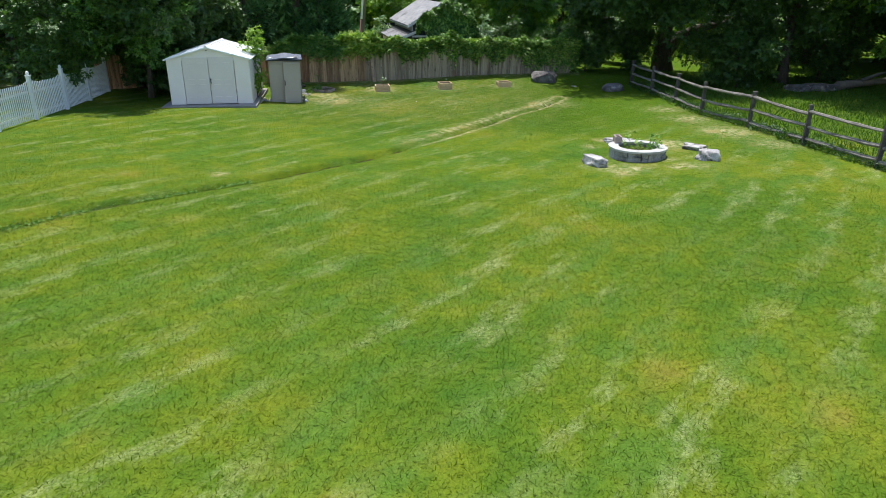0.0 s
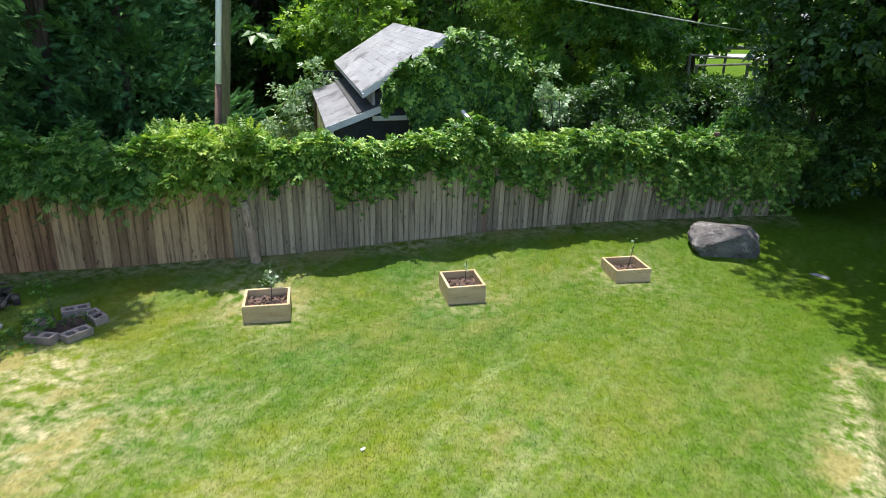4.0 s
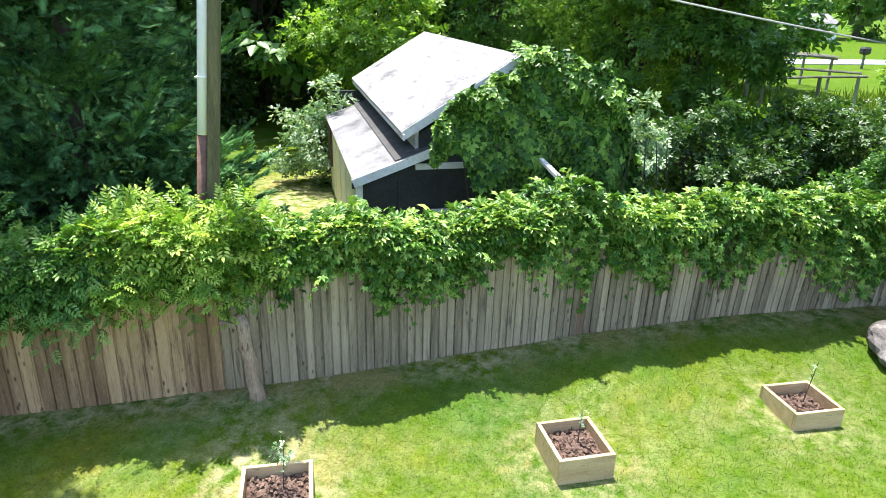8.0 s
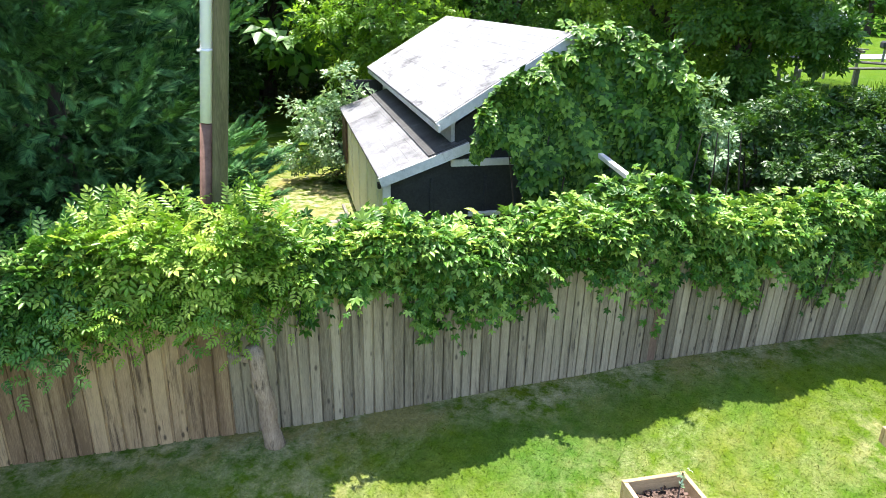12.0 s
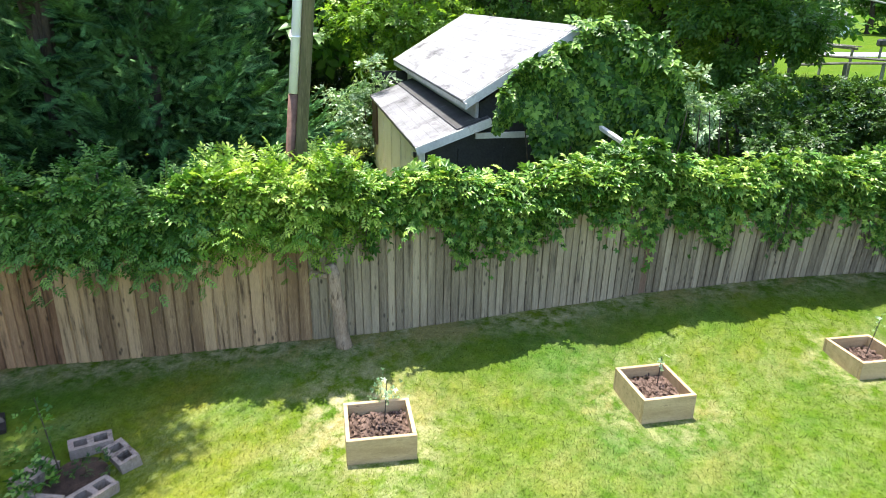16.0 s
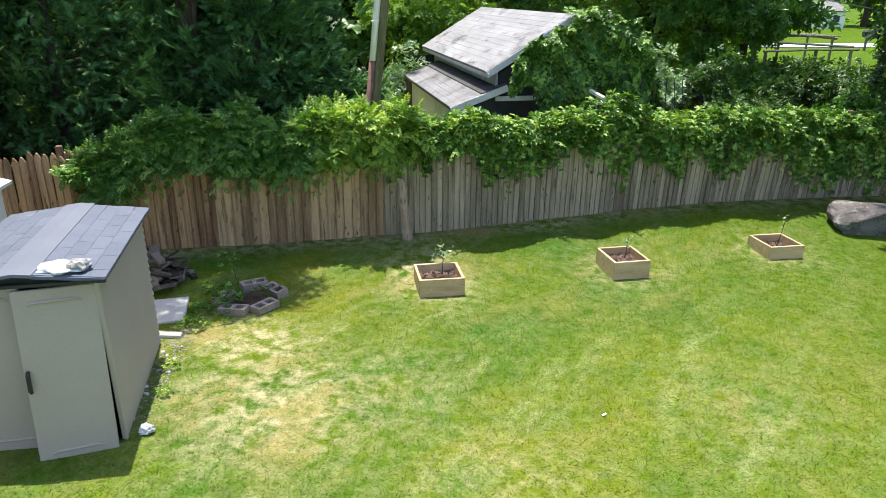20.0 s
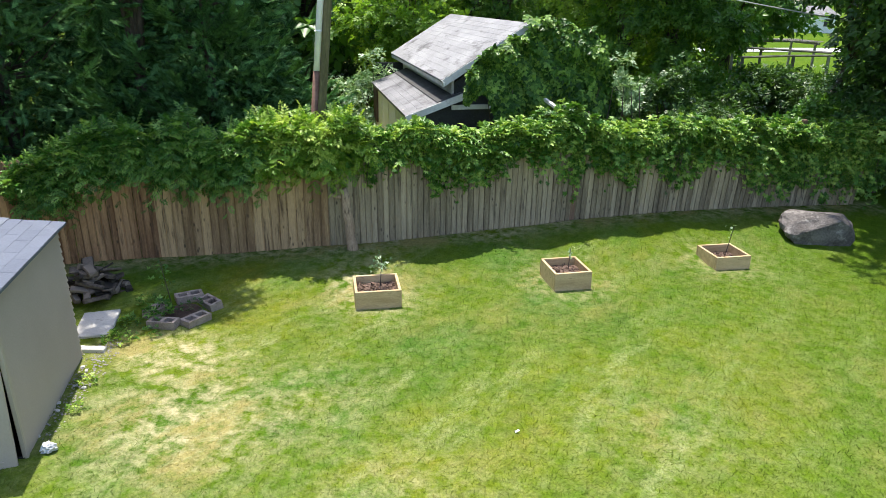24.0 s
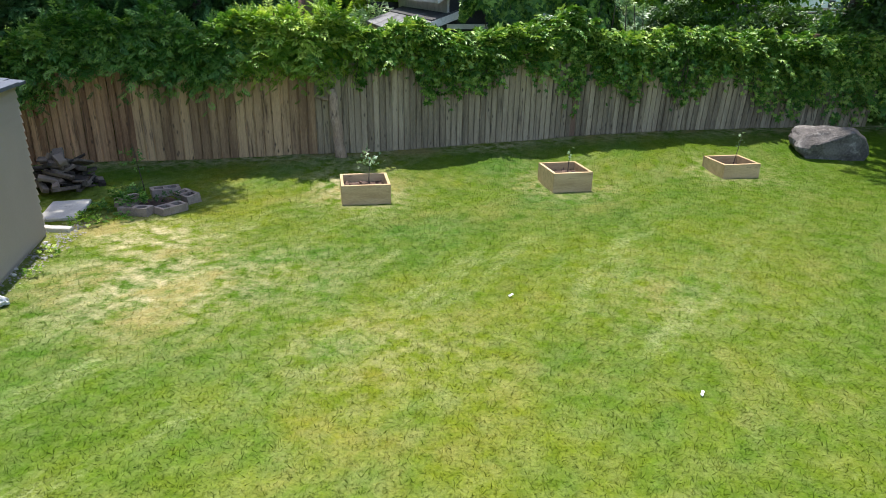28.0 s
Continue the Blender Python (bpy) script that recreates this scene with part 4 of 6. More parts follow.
blk = part("concrete_block", block_mesh(), M_BLOCK)
tagged(blk, "weathered hollow concrete block laid in a ring", "concrete block", "blocks of the ring")
RC = Vector((-6.12, 29.38, 0))
for i, (x, y, a) in enumerate(((-6.23, 29.76, 41), (-5.86, 29.72, -32), (-5.815, 29.18, 68), (-6.165, 28.935, 5), (-6.465, 29.26, 84))):
    m = pose(x, y, gz(x, y) - 0.09, 0, 0, a) @ pose(0, 0, 0, R.uniform(-5, 9), R.uniform(-8, 8), 0)
    if i == 0:
        blk.matrix_world = m
    else:
        copy_thing(blk, m)
bm = bmesh.new()
bmesh.ops.create_icosphere(bm, subdivisions=3, radius=1.0, matrix=Matrix.Diagonal((0.30, 0.34, 0.09, 1)))
for v in bm.verts:
    v.co += v.co.normalized() * 0.05 * noise.noise(v.co * 6)
o = part("soil_mound", bm, M_SOIL, None, "", True)
o.matrix_world = pose(RC.x, RC.y, gz(RC.x, RC.y) - 0.04, 0, 0, 10)
tagged(o, "dark soil heaped inside the ring of concrete blocks", "soil")
sapling(RC.x - 0.12, RC.y - 0.05, gz(RC.x, RC.y) + 0.08, 0.75, 26, 0.08, "sparse young shrub growing inside the block ring", M_LEAF, 0.10, "young_shrub", (-0.05, 0.02))


# ---- weeds: tufts of leaves ----
def tuft(name, x, y, r, h, n, size, mat, label, cat="weeds", z=None):
    g = np.random.default_rng(int(abs(x * 131 + y * 17)) + n)
    th = empty(name, x, y, gz(x, y) if z is None else z, 0, label, cat)
    rr, aa = r * np.sqrt(g.uniform(0, 1, n)), g.uniform(0, 6.283, n)
    P = np.stack([rr * np.cos(aa), rr * np.sin(aa), h * g.uniform(0.05, 1, n) * (1 - 0.6 * (rr / r) ** 2)], 1)
    v, f = spread(*TWIG, P, unit(np.stack([np.cos(aa), np.sin(aa), g.uniform(0.2, 1.2, n)], 1)) + g.normal(0, 0.3, (n, 3)), unit(g.normal(0, 0.5, (n, 3)) + [0, 0, 1]), g.uniform(size * 0.6, size * 1.3, n))
    mesh_np("foliage", v, f, mat, th)
    return th


tuft("weeds", RC.x + 0.08, RC.y + 0.1, 0.2, 0.14, 40, 0.07, M_LEAFSHADE, "dark weeds among the dead stalks in the block ring", z=gz(RC.x, RC.y) + 0.02)
tuft("weeds", RC.x - 0.2, RC.y - 0.25, 0.16, 0.26, 55, 0.11, M_VINED, "green weeds growing inside the block ring", z=gz(RC.x, RC.y) + 0.06)
tuft("weeds", RC.x - 0.1, RC.y - 0.72, 0.16, 0.12, 40, 0.06, M_LEAF, "low dark weeds against the concrete blocks")
tuft("weeds", RC.x - 0.62, RC.y + 0.1, 0.14, 0.14, 40, 0.06, M_LEAF, "low dark weeds against the concrete blocks")
tuft("weeds", -6.62, 28.85, 0.13, 0.16, 50, 0.07, M_VINED, "bright green weeds beside the block ring")
tuft("weeds", -6.5, 28.4, 0.17, 0.16, 70, 0.07, M_VINEY, "bright green weeds at the edge of the slab")
tuft("weeds", -6.22, 27.4, 0.1, 0.12, 30, 0.06, M_VINEY, "low weeds along the shed wall")
tuft("weeds", -6.0, 26.9, 0.09, 0.10, 26, 0.06, M_VINEY, "low weeds along the shed wall")


# ---- tall resin shed ----
def tall_shed():
    X, Y, rz = -6.508, 25.815, 22.1
    z = gz(-6.5, 26.4) - 0.05
    th = empty("garden_cabinet_shed", X, Y, z, rz, "tall taupe resin shed with blue-grey roof, one door ajar", "shed")
    w, d, h = 1.27, 2.02, 1.84
    # side walls with lapped courses
    for sx in (-1, 1):
        bm = bmesh.new()
        n = 20
        prof = [(w / 2 - 0.03, h), (w / 2 - 0.03, 0.0)]
        for k in range(n):
            prof += [(w / 2 + 0.021, h * k / n), (w / 2, h * (k + 1) / n)]
        a = [bm.verts.new((sx * px, 0.02, pz)) for px, pz in prof]
        b = [bm.verts.new((sx * px, d, pz)) for px, pz in prof]
        for k in range(len(prof)):
            q = (a[k], a[(k + 1) % len(prof)], b[(k + 1) % len(prof)], b[k])
            bm.faces.new(q)
        bmesh.ops.triangle_fill(bm, use_beauty=False, edges=[e for e in bm.edges if all(v in a for v in e.verts)])
        bmesh.ops.recalc_face_normals(bm, faces=bm.faces)
        part("side_wall", bm, M_TAUPE, th)
        part("corner_strip", boxed(sx * (w / 2 - 0.005), 0.03, h / 2, 0.05, 0.06, h, 0, 0.008), M_TAUPE, th)
    part("back_wall", boxed(0, d - 0.02, h / 2, w - 0.04, 0.03, h, 0, 0.004), M_TAUPE, th)
    part("floor_base", boxed(0, d / 2, 0.03, w, d, 0.06, 0, 0.006), M_BLACK, th)
    part("lintel", boxed(0, 0.05, h - 0.03, w - 0.1, 0.05, 0.08, 0, 0.006), M_BLACK, th)

    def door(nm, dw, dh, lab):
        e = new(nm)
        e.parent = th
        if lab:
            e["label"] = lab
        part("leaf", boxed(dw / 2, 0, dh / 2, dw, 0.035, dh, 0, 0.008), M_TAUPE, e)
        for zz in (dh - 0.12, 0.13):
            bm = tube(bmesh.new(), [(dw * 0.17, -0.018, zz - 0.02), (dw * 0.25, -0.022, zz), (dw * 0.75, -0.022, zz), (dw * 0.83, -0.018, zz - 0.02)], [0.008, 0.016, 0.016, 0.008], 6)
            part("moulding", bm, M_TAUPE, e)
        return e

    left = door("door", w / 2 - 0.03, h - 0.12, "")
    left.matrix_basis = pose(-w / 2 + 0.025, 0.0, 0.07)
    right = door("door", 0.68, h - 0.08, "taupe door hanging ajar off its hinges")
    right.matrix_basis = pose(-0.07, -0.225, 0.01, -4.0, 1.4, 11)
    bm = bmesh.new()
    tube(bm, [(0.035, -0.02, 0.78), (0.035, -0.055, 0.81), (0.035, -0.055, 0.96), (0.035, -0.02, 0.99)], [0.018, 0.02, 0.02, 0.018], 8)
    part("handle", bm, M_BLACK, right, "black pull handle")
    # roof: two slopes of moulded shingles and a ridge band
    eave, ridge, ov = h - 0.01, h + 0.06, 0.11
    for sx in (-1, 1):
        x0, x1 = 0.145 * sx, (w / 2 + ov) * sx
        zr = ridge
        c = [(x0, -0.09, zr), (x1, -0.09, eave), (x1, d + 0.05, eave), (x0, d + 0.05, zr)]
        pan = part("roof_panel", slab(bmesh.new(), c if sx > 0 else c[::-1], 0.03), M_SLATE, th)
        rows, cols = 4, 6
        rr = random.Random(4 + sx)
        for i in range(rows):
            for j in range(cols):
                u0, u1 = i / rows + 0.002, (i + 1) / rows - 0.002
                sh = 0.5 * (i % 2) / cols
                v0, v1 = max(0.004, j / cols - sh + 0.0012), min(0.996, (j + 1) / cols - sh - 0.0012)
                P = lambda u, v: (x0 + (x1 - x0) * u, -0.085 + (d + 0.13) * v, zr + (eave - zr) * u + 0.006 + 0.003 * u)
                q = [P(u0, v0), P(u1, v0), P(u1, v1), P(u0, v1)]
                part("shingle", slab(bmesh.new(), q if sx > 0 else q[::-1], 0.010), M_SLATE, pan)
    bm = bmesh.new()
    slab(bm, [(-0.155, -0.10, ridge + 0.012), (0.0, -0.10, ridge + 0.03), (0.0, d + 0.06, ridge + 0.03), (-0.155, d + 0.06, ridge + 0.012)], 0.03)
    slab(bm, [(0.0, -0.10, ridge + 0.03), (0.155, -0.10, ridge + 0.012), (0.155, d + 0.06, ridge + 0.012), (0.0, d + 0.06, ridge + 0.03)], 0.03)
    part("ridge_band", bm, M_RIDGE, th, "pale blue-grey ridge band")
    bm = bmesh.new()
    slab(bm, [(-w / 2 - ov, -0.1, eave - 0.005), (w / 2 + ov, -0.1, eave - 0.005), (w / 2 + ov, -0.07, eave - 0.005), (-w / 2 - ov, -0.07, eave - 0.005)], 0.03)
    part("fascia", bm, M_BLACK, th)
    return th


TS = tall_shed()


def lump(name, x, y, z, sx, sy, sz, mat, label, cat, rz=0.0, rough=0.25, seed=0, sub=3, flat=0.0, group="", freq=1.6, facet=False, blocky=0.0):
    """A stone, bag or heap: a ball beaten out of round."""
    bm = bmesh.new()
    bmesh.ops.create_icosphere(bm, subdivisions=sub, radius=1.0)
    o = Vector((seed * 3.1, seed * 1.7, seed))
    for v in bm.verts:
        p = v.co.copy()
        k = 1 + rough * noise.noise(p * freq + o) + rough * 0.45 * noise.noise(p * freq * 2.6 + o) + rough * 0.2 * noise.noise(p * freq * 6 + o)
        if blocky:
            k *= 1 + blocky * ((abs(p.x) ** 4 + abs(p.y) ** 4 + abs(p.z) ** 4) ** -0.25 - 1)
        v.co = p * k
        if flat and v.co.z > 1 - flat:
            v.co.z = 1 - flat + (v.co.z - 1 + flat) * 0.25
        v.co.z = max(v.co.z, -0.45)
        v.co = Vector((v.co.x * sx, v.co.y * sy, v.co.z * sz))
    ob = part(name, bm, mat, None, "", not facet)
    ob.matrix_world = pose(x, y, z, 0, 0, rz)
    return tagged(ob, label, cat, group)


def on_shed(x, y):
    return TS.matrix_world @ Vector((x, y, 0))


p = on_shed(0.46, 0.03)
lump("plastic_bag", p.x - 0.13, p.y + 0.02, TS.location.z + 1.90, 0.25, 0.17, 0.03, M_BAG, "crumpled white plastic sheet on the shed roof", "bag", 20, 0.4, 3, freq=2.4)
lump("rock", p.x + 0.02, p.y + 0.03, TS.location.z + 1.91, 0.085, 0.065, 0.065, M_STONE, "grey stone weighing down a sheet on the shed roof", "rock", 20, 0.4, 5, 3, facet=True, blocky=0.6)
p = on_shed(-0.55, 0.05)
lump("plastic_bag", p.x, p.y, TS.location.z + 1.88, 0.10, 0.07, 0.05, M_BAG, "small white plastic bag on the roof edge", "bag", 20, 0.4, 7, freq=2.4)
lump("plastic_bag", -5.78, 26.2, gz(-5.8, 26.2) + 0.04, 0.075, 0.06, 0.06, M_BAG, "crumpled silvery plastic bag by the shed corner", "bag", 20, 0.5, 8, 3, freq=2.6, facet=True)


# ---- big white shed ----
def big_shed():
    rz = 18.4
    th = empty("resin_shed", -8.85, 23.74, gz(-8.8, 24.5) + 0.07, rz, "large white resin shed with grey double doors, low gable roof", "shed")
    w, d, h, top = 3.2, 4.0, 1.80, 2.24
    for sx in (-1, 1):
        part("side_wall", boxed(sx * (w / 2 - 0.03), d / 2, h / 2, 0.06, d, h, 0, 0.01), M_SHED, th)
        part("front_panel", boxed(sx * (w / 2 - 0.3), 0.0, h / 2, 0.58, 0.06, h - 0.004, 0, 0.01), M_SHED, th)
    part("back_wall", boxed(0, d, h / 2, w - 0.13, 0.06, h, 0, 0.01), M_SHED, th)
    for y in (0.0, d):
        bm = bmesh.new()
        pts = [(-w / 2 + 0.02, h - 0.06), (w / 2 - 0.02, h - 0.06), (w / 2 - 0.02, h), (0, top - 0.02), (-w / 2 + 0.02, h)]
        f, b = [bm.verts.new((px, y - 0.032, pz)) for px, pz in pts], [bm.verts.new((px, y + 0.032, pz)) for px, pz in pts]
        bm.faces.new(f)
        bm.faces.new(b[::-1])
        for i in range(5):
            bm.faces.new((f[(i + 1) % 5], f[i], b[i], b[(i + 1) % 5]))
        part("gable_panel", bm, M_SHED, th)
    for sx in (-1, 1):
        e = new("door")
        e.parent = th
        e.matrix_basis = pose(sx * 0.5, -0.02, 0.02, 0, 0, 0)
        dw, dh = 0.985, h + 0.03
        part("leaf", boxed(0, 0, dh / 2, dw, 0.05, dh, 0, 0.008), M_SHEDDOOR, e)
        for zz in (dh - 0.22, dh * 0.53, dh * 0.42, 0.28):
            for px in (-0.21, 0.21):
                part("moulding", boxed(px, -0.026, zz, 0.27, 0.012, 0.022, 0, 0.004), M_SHED, e)
        if sx > 0:
            part("handle", tube(bmesh.new(), [(-0.45, -0.03, 0.82), (-0.45, -0.08, 0.85), (-0.45, -0.08, 0.96), (-0.45, -0.03, 0.99)], [0.018] * 4, 7), M_BLACK, e, "black door handle")
    ov, fo = 0.10, 0.10
    for sx in (-1, 1):
        x1, ze = sx * (w / 2 + ov), h - ov * 0.27
        c = [(0, -fo, top), (x1, -fo, ze), (x1, d + fo, ze), (0, d + fo, top)]
        pan = part("roof_panel", slab(bmesh.new(), c if sx > 0 else c[::-1], 0.05), M_SHEDROOF, th)
        for k in range(9):
            y = -fo + 0.1 + (d + 2 * fo - 0.2) * k / 8
            q = [(0.02 * sx, y - 0.02, top + 0.012), (x1 * 0.985, y - 0.02, ze + 0.018), (x1 * 0.985, y + 0.02, ze + 0.018), (0.02 * sx, y + 0.02, top + 0.012)]
            part("roof_rib", slab(bmesh.new(), q if sx > 0 else q[::-1], 0.014), M_SHEDROOF, pan)
    part("ridge_cap", tube(bmesh.new(), [(0, -fo - 0.01, top - 0.005), (0, d + fo + 0.01, top - 0.005)], [0.05, 0.05], 8), M_SHEDROOF, th)
    part("ridge_vent", boxed(0, -fo + 0.01, top - 0.13, 0.06, 0.03, 0.025, 0, 0.004), M_BLACK, th)
    return th


BS = big_shed()
o = part("concrete_slab", boxed(-0.05, 1.85, 0, 3.7, 4.8, 0.26, 0, 0.015), M_CONC)
o.matrix_world = BS.matrix_world @ pose(0.0, 0, -0.132)
tagged(o, "weathered concrete pad under the white shed", "slab", kind="structure")


# ---- clutter between and behind the sheds ----
for k in range(12):
    x, y = -7.35 + R.uniform(-0.35, 0.3), 25.3 + R.uniform(-0.5, 2.4)
    lump("rock", x, y, gz(x, y) + 0.02, R.uniform(0.05, 0.13), R.uniform(0.05, 0.12), R.uniform(0.03, 0.07), M_STONE, "small grey stone in the gap between the sheds", "rock", R.uniform(0, 180), 0.35, k, 2, group="stones by the sheds")
for k in range(12):
    s = k / 11
    x, y = -6.55 + 0.55 * (1 - s) + R.uniform(-0.12, 0.12), 28.3 - 2.0 * (1 - s) + R.uniform(-0.1, 0.1)
    lump("rock", x, y, gz(x, y) + 0.008, R.uniform(0.012, 0.038), R.uniform(0.012, 0.03), R.uniform(0.010, 0.02), M_FLAG, "pale pebble along the tall shed's wall", "rock", R.uniform(0, 180), 0.5, 40 + k, 2, 0.3, group="stones by the sheds", facet=True, blocky=0.6)
g = np.random.default_rng(61)
n = 320
k = g.uniform(0, 1, n) ** 0.7
P = np.stack([-6.55 + 0.60 * (1 - k) + g.normal(0, 0.09, n), 28.35 - 2.1 * (1 - k) + g.normal(0, 0.09, n), np.zeros(n)], 1)
P[:, 2] = ground_z(P[:, 0], P[:, 1]) + 0.006
v, f = spread([(-0.5, -0.4, 0), (0.5, -0.5, 0), (0.4, 0.5, 0.05), (-0.45, 0.4, 0), (0, 0, 0.55)], [(0, 1, 4), (1, 2, 4), (2, 3, 4), (3, 0, 4)], P, g.normal(0, 1, (n, 3)) * [1, 1, 0.1], unit(g.normal(0, 0.2, (n, 3)) + [0, 0, 1]), g.uniform(0.010, 0.028, n))
tagged(mesh_np("gravel", v, f, M_CONC), "pale gravel scattered along the tall shed's wall", "gravel", kind="stuff")
o = part("paving_slab", boxed(0, 0, 0, 0.48, 0.74, 0.05, 0, 0.01), M_FLAG)
o.matrix_world = pose(-7.02, 28.72, gz(-7.0, 28.7) + 0.02, 1, -1, 24)
tagged(o, "pale concrete paving slab lying beside the woodpile", "paving slab")
o = part("paving_slab", boxed(0, 0, 0, 0.36, 0.1, 0.07, 0, 0.01), M_FLAG)
o.matrix_world = pose(-6.66, 28.08, gz(-6.7, 28.1) + 0.02, 0, 3, 12)
tagged(o, "narrow pale edging stone lying on the ground", "edging stone")
wp = part("timber_offcut", boxed(0, 0, 0, 0.42, 0.10, 0.045, 0, 0.006), M_OLDWOOD)
tagged(wp, "grey weathered timber offcut thrown on a pile", "timber", "woodpile")
first = True
for lay in range(9):
    for k in range(9 - lay // 2):
        x, y = -7.6 + R.uniform(-0.42, 0.34) * (1 - 0.07 * lay), 29.5 + R.uniform(-0.45, 0.42) * (1 - 0.08 * lay)
        m = pose(x, y, gz(x, y) + 0.02 + 0.052 * lay, R.uniform(-24, 24), R.uniform(-24, 24), R.uniform(0, 180)) @ Matrix.Diagonal((R.uniform(0.35, 1.0), R.uniform(0.5, 1.5), R.uniform(0.5, 1.7), 1))
        if first:
            wp.matrix_world, first = m, False
        else:
            copy_thing(wp, Matrix()).matrix_world = m


# ---- boulders ----
def split_boulder(x, y, z, half, rz, label):
    """A loaf of rock: squared ball with a broken slope on one shoulder and a steep face."""
    bm = bmesh.new()
    bmesh.ops.create_icosphere(bm, subdivisions=4, radius=1.0)
    for v in bm.verts:
        p = Vector([math.copysign(abs(c) ** 0.62, c) for c in v.co])
        for nrm, far in (((-0.50, -0.55, 0.67), 0.80), ((0.16, -1.0, -0.16), 0.72), ((-0.85, 0.1, -0.5), 0.80), ((0.75, -0.2, 0.62), 0.95), ((0.1, 0.25, 1.0), 0.86)):
            nrm = Vector(nrm).normalized()
            over = p.dot(nrm) - far
            if over > 0:
                p -= nrm * over * 0.9
        q = p * 2.3
        p += p.normalized() * (0.085 * noise.noise(p * 1.7) + 0.050 * noise.noise(q * 1.6) + 0.045 * abs(noise.noise(Vector((q.x * 3.5, q.y * 3.5, q.z * 0.9)))))
        v.co = Vector((p.x * half[0], p.y * half[1], p.z * half[2]))
    o = part("boulder", bm, M_BOULDER)
    o.matrix_world = pose(x, y, z, 0, 0, rz)
    tagged(o, label, "boulder")


split_boulder(4.15, 34.6, gz(4.2, 34.6) + 0.14, (0.66, 0.46, 0.37), 2, "large dark grey boulder with a pale broken slope")
lump("boulder", 7.62, 32.75, gz(7.6, 32.7) + 0.10, 0.52, 0.38, 0.32, M_BOULDER, "dark rounded boulder in the shade of the tree", "boulder", 20, 0.2, 12, 4, 0.25)
lump("rock", 5.72, 33.85, gz(5.72, 33.85), 0.17, 0.08, 0.03, M_STONE, "flat grey stone near the boulder", "rock", -35, 0.3, 13, 3)

# ---- fire pit ----
FP = Vector((7.48, 18.33, 0))
FZ = gz(FP.x, FP.y)


def wedge(bm, r0, r1, a0, a1, z0, z1, n=3, jit=0.0):
    rows = []
    for k in range(n + 1):
        a = a0 + (a1 - a0) * k / n
        ca, sa = math.cos(a), math.sin(a)
        rows.append([bm.verts.new((r * ca, r * sa, z)) for r, z in ((r0, z0), (r1, z0), (r1 + jit, z1), (r0, z1))])
    for p, q in zip(rows, rows[1:]):
        for i in range(4):
            j = (i + 1) % 4
            bm.faces.new((p[i], p[j], q[j], q[i]))
    bm.faces.new(rows[0][::-1])
    bm.faces.new(rows[-1])
    bmesh.ops.recalc_face_normals(bm, faces=bm.faces)
    return bm


th = empty("fire_pit", FP.x, FP.y, FZ, 0, "round grey stone fire pit with pale cap, grass inside", "fire pit")
a = 0.0
while a < 6.2832 - 0.12:
    st = min(R.uniform(0.22, 0.62), 6.2832 - a)
    cut = R.choice((0.0, 0.0, 0.13, 0.17))
    for z0, z1 in (((-0.06, cut - 0.006), (cut, 0.268)) if cut else ((-0.06, 0.268),)):
        bm = wedge(bmesh.new(), 0.58, 0.80 + R.uniform(-0.025, 0.02), a + 0.01, a + st - 0.012, z0, z1, 4, R.uniform(-0.02, 0.02))
        for v in bm.verts:
            v.co += Vector((noise.noise(v.co * 7), noise.noise(v.co * 7 + Vector((3, 0, 0))), 0.4 * noise.noise(v.co * 7 + Vector((0, 5, 0))))) * 0.02
        part("wall_stone", bm, M_STONE, th)
    a += st
for k in range(14):
    a = 6.2832 * k / 14
    part("cap_stone", wedge(bmesh.new(), 0.55, 0.835 + R.uniform(-0.012, 0.012), a + 0.0012, a + 6.2832 / 14 - 0.0012, 0.272, 0.325 + R.uniform(-0.004, 0.004), 3), M_CAP, th)
part("mortar_core", wedge(bmesh.new(), 0.60, 0.72, 0.0, 6.2832, -0.05, 0.262, 40), M_MORTAR, th, "dark mortar behind the stones")
bm = bmesh.new()
bmesh.ops.create_cone(bm, cap_ends=True, segments=32, radius1=0.60, radius2=0.58, depth=0.2, matrix=pose(0, 0, 0.05))
part("fill_soil", bm, M_SOIL, th, "dark soil filling the pit")
b2 = copy_thing(blk, pose(FP.x - 0.56, FP.y + 0.42, FZ + 0.325, 0, 0, 98))
tagged(b2, "grey hollow concrete block set on the fire pit's cap", "concrete block", "loose blocks")
tuft("weeds", FP.x, FP.y + 0.05, 0.54, 0.10, 900, 0.05, M_WEED, "yellow-green grass growing inside the fire pit", "weeds", FZ + 0.15)
tuft("weeds", FP.x + 0.48, FP.y - 0.1, 0.2, 0.58, 130, 0.10, M_LEAF, "dark bushy plant inside the fire pit rim", "weeds", FZ + 0.14)
tuft("weeds", FP.x - 0.15, FP.y + 0.4, 0.32, 0.62, 60, 0.12, M_VINEY, "tall thin weeds at the back of the fire pit", "weeds", FZ + 0.14)
for x, y, sx, sy, sz, s, rz, lab in ((6.22, 17.05, 0.38, 0.2, 0.2, 3, -58, "angular pale grey rock lying in the grass by the fire pit"), (9.38, 17.85, 0.3, 0.24, 0.22, 6, 0, "blocky layered grey rock by the fire pit"),
                                     (9.3, 19.3, 0.40, 0.2, 0.12, 9, -32, "low pale rock sunk in the grass"), (7.1, 20.4, 0.5, 0.22, 0.1, 14, 8, "flat pale rock behind the fire pit")):
    lump("rock", x, y, gz(x, y) + sz * 0.25, sx * 0.9, sy, sz * 1.15, M_ROCKP, lab, "rock", rz, 0.42, s, 4, 0.2, "rocks round the fire pit", 1.5, False, 0.8)


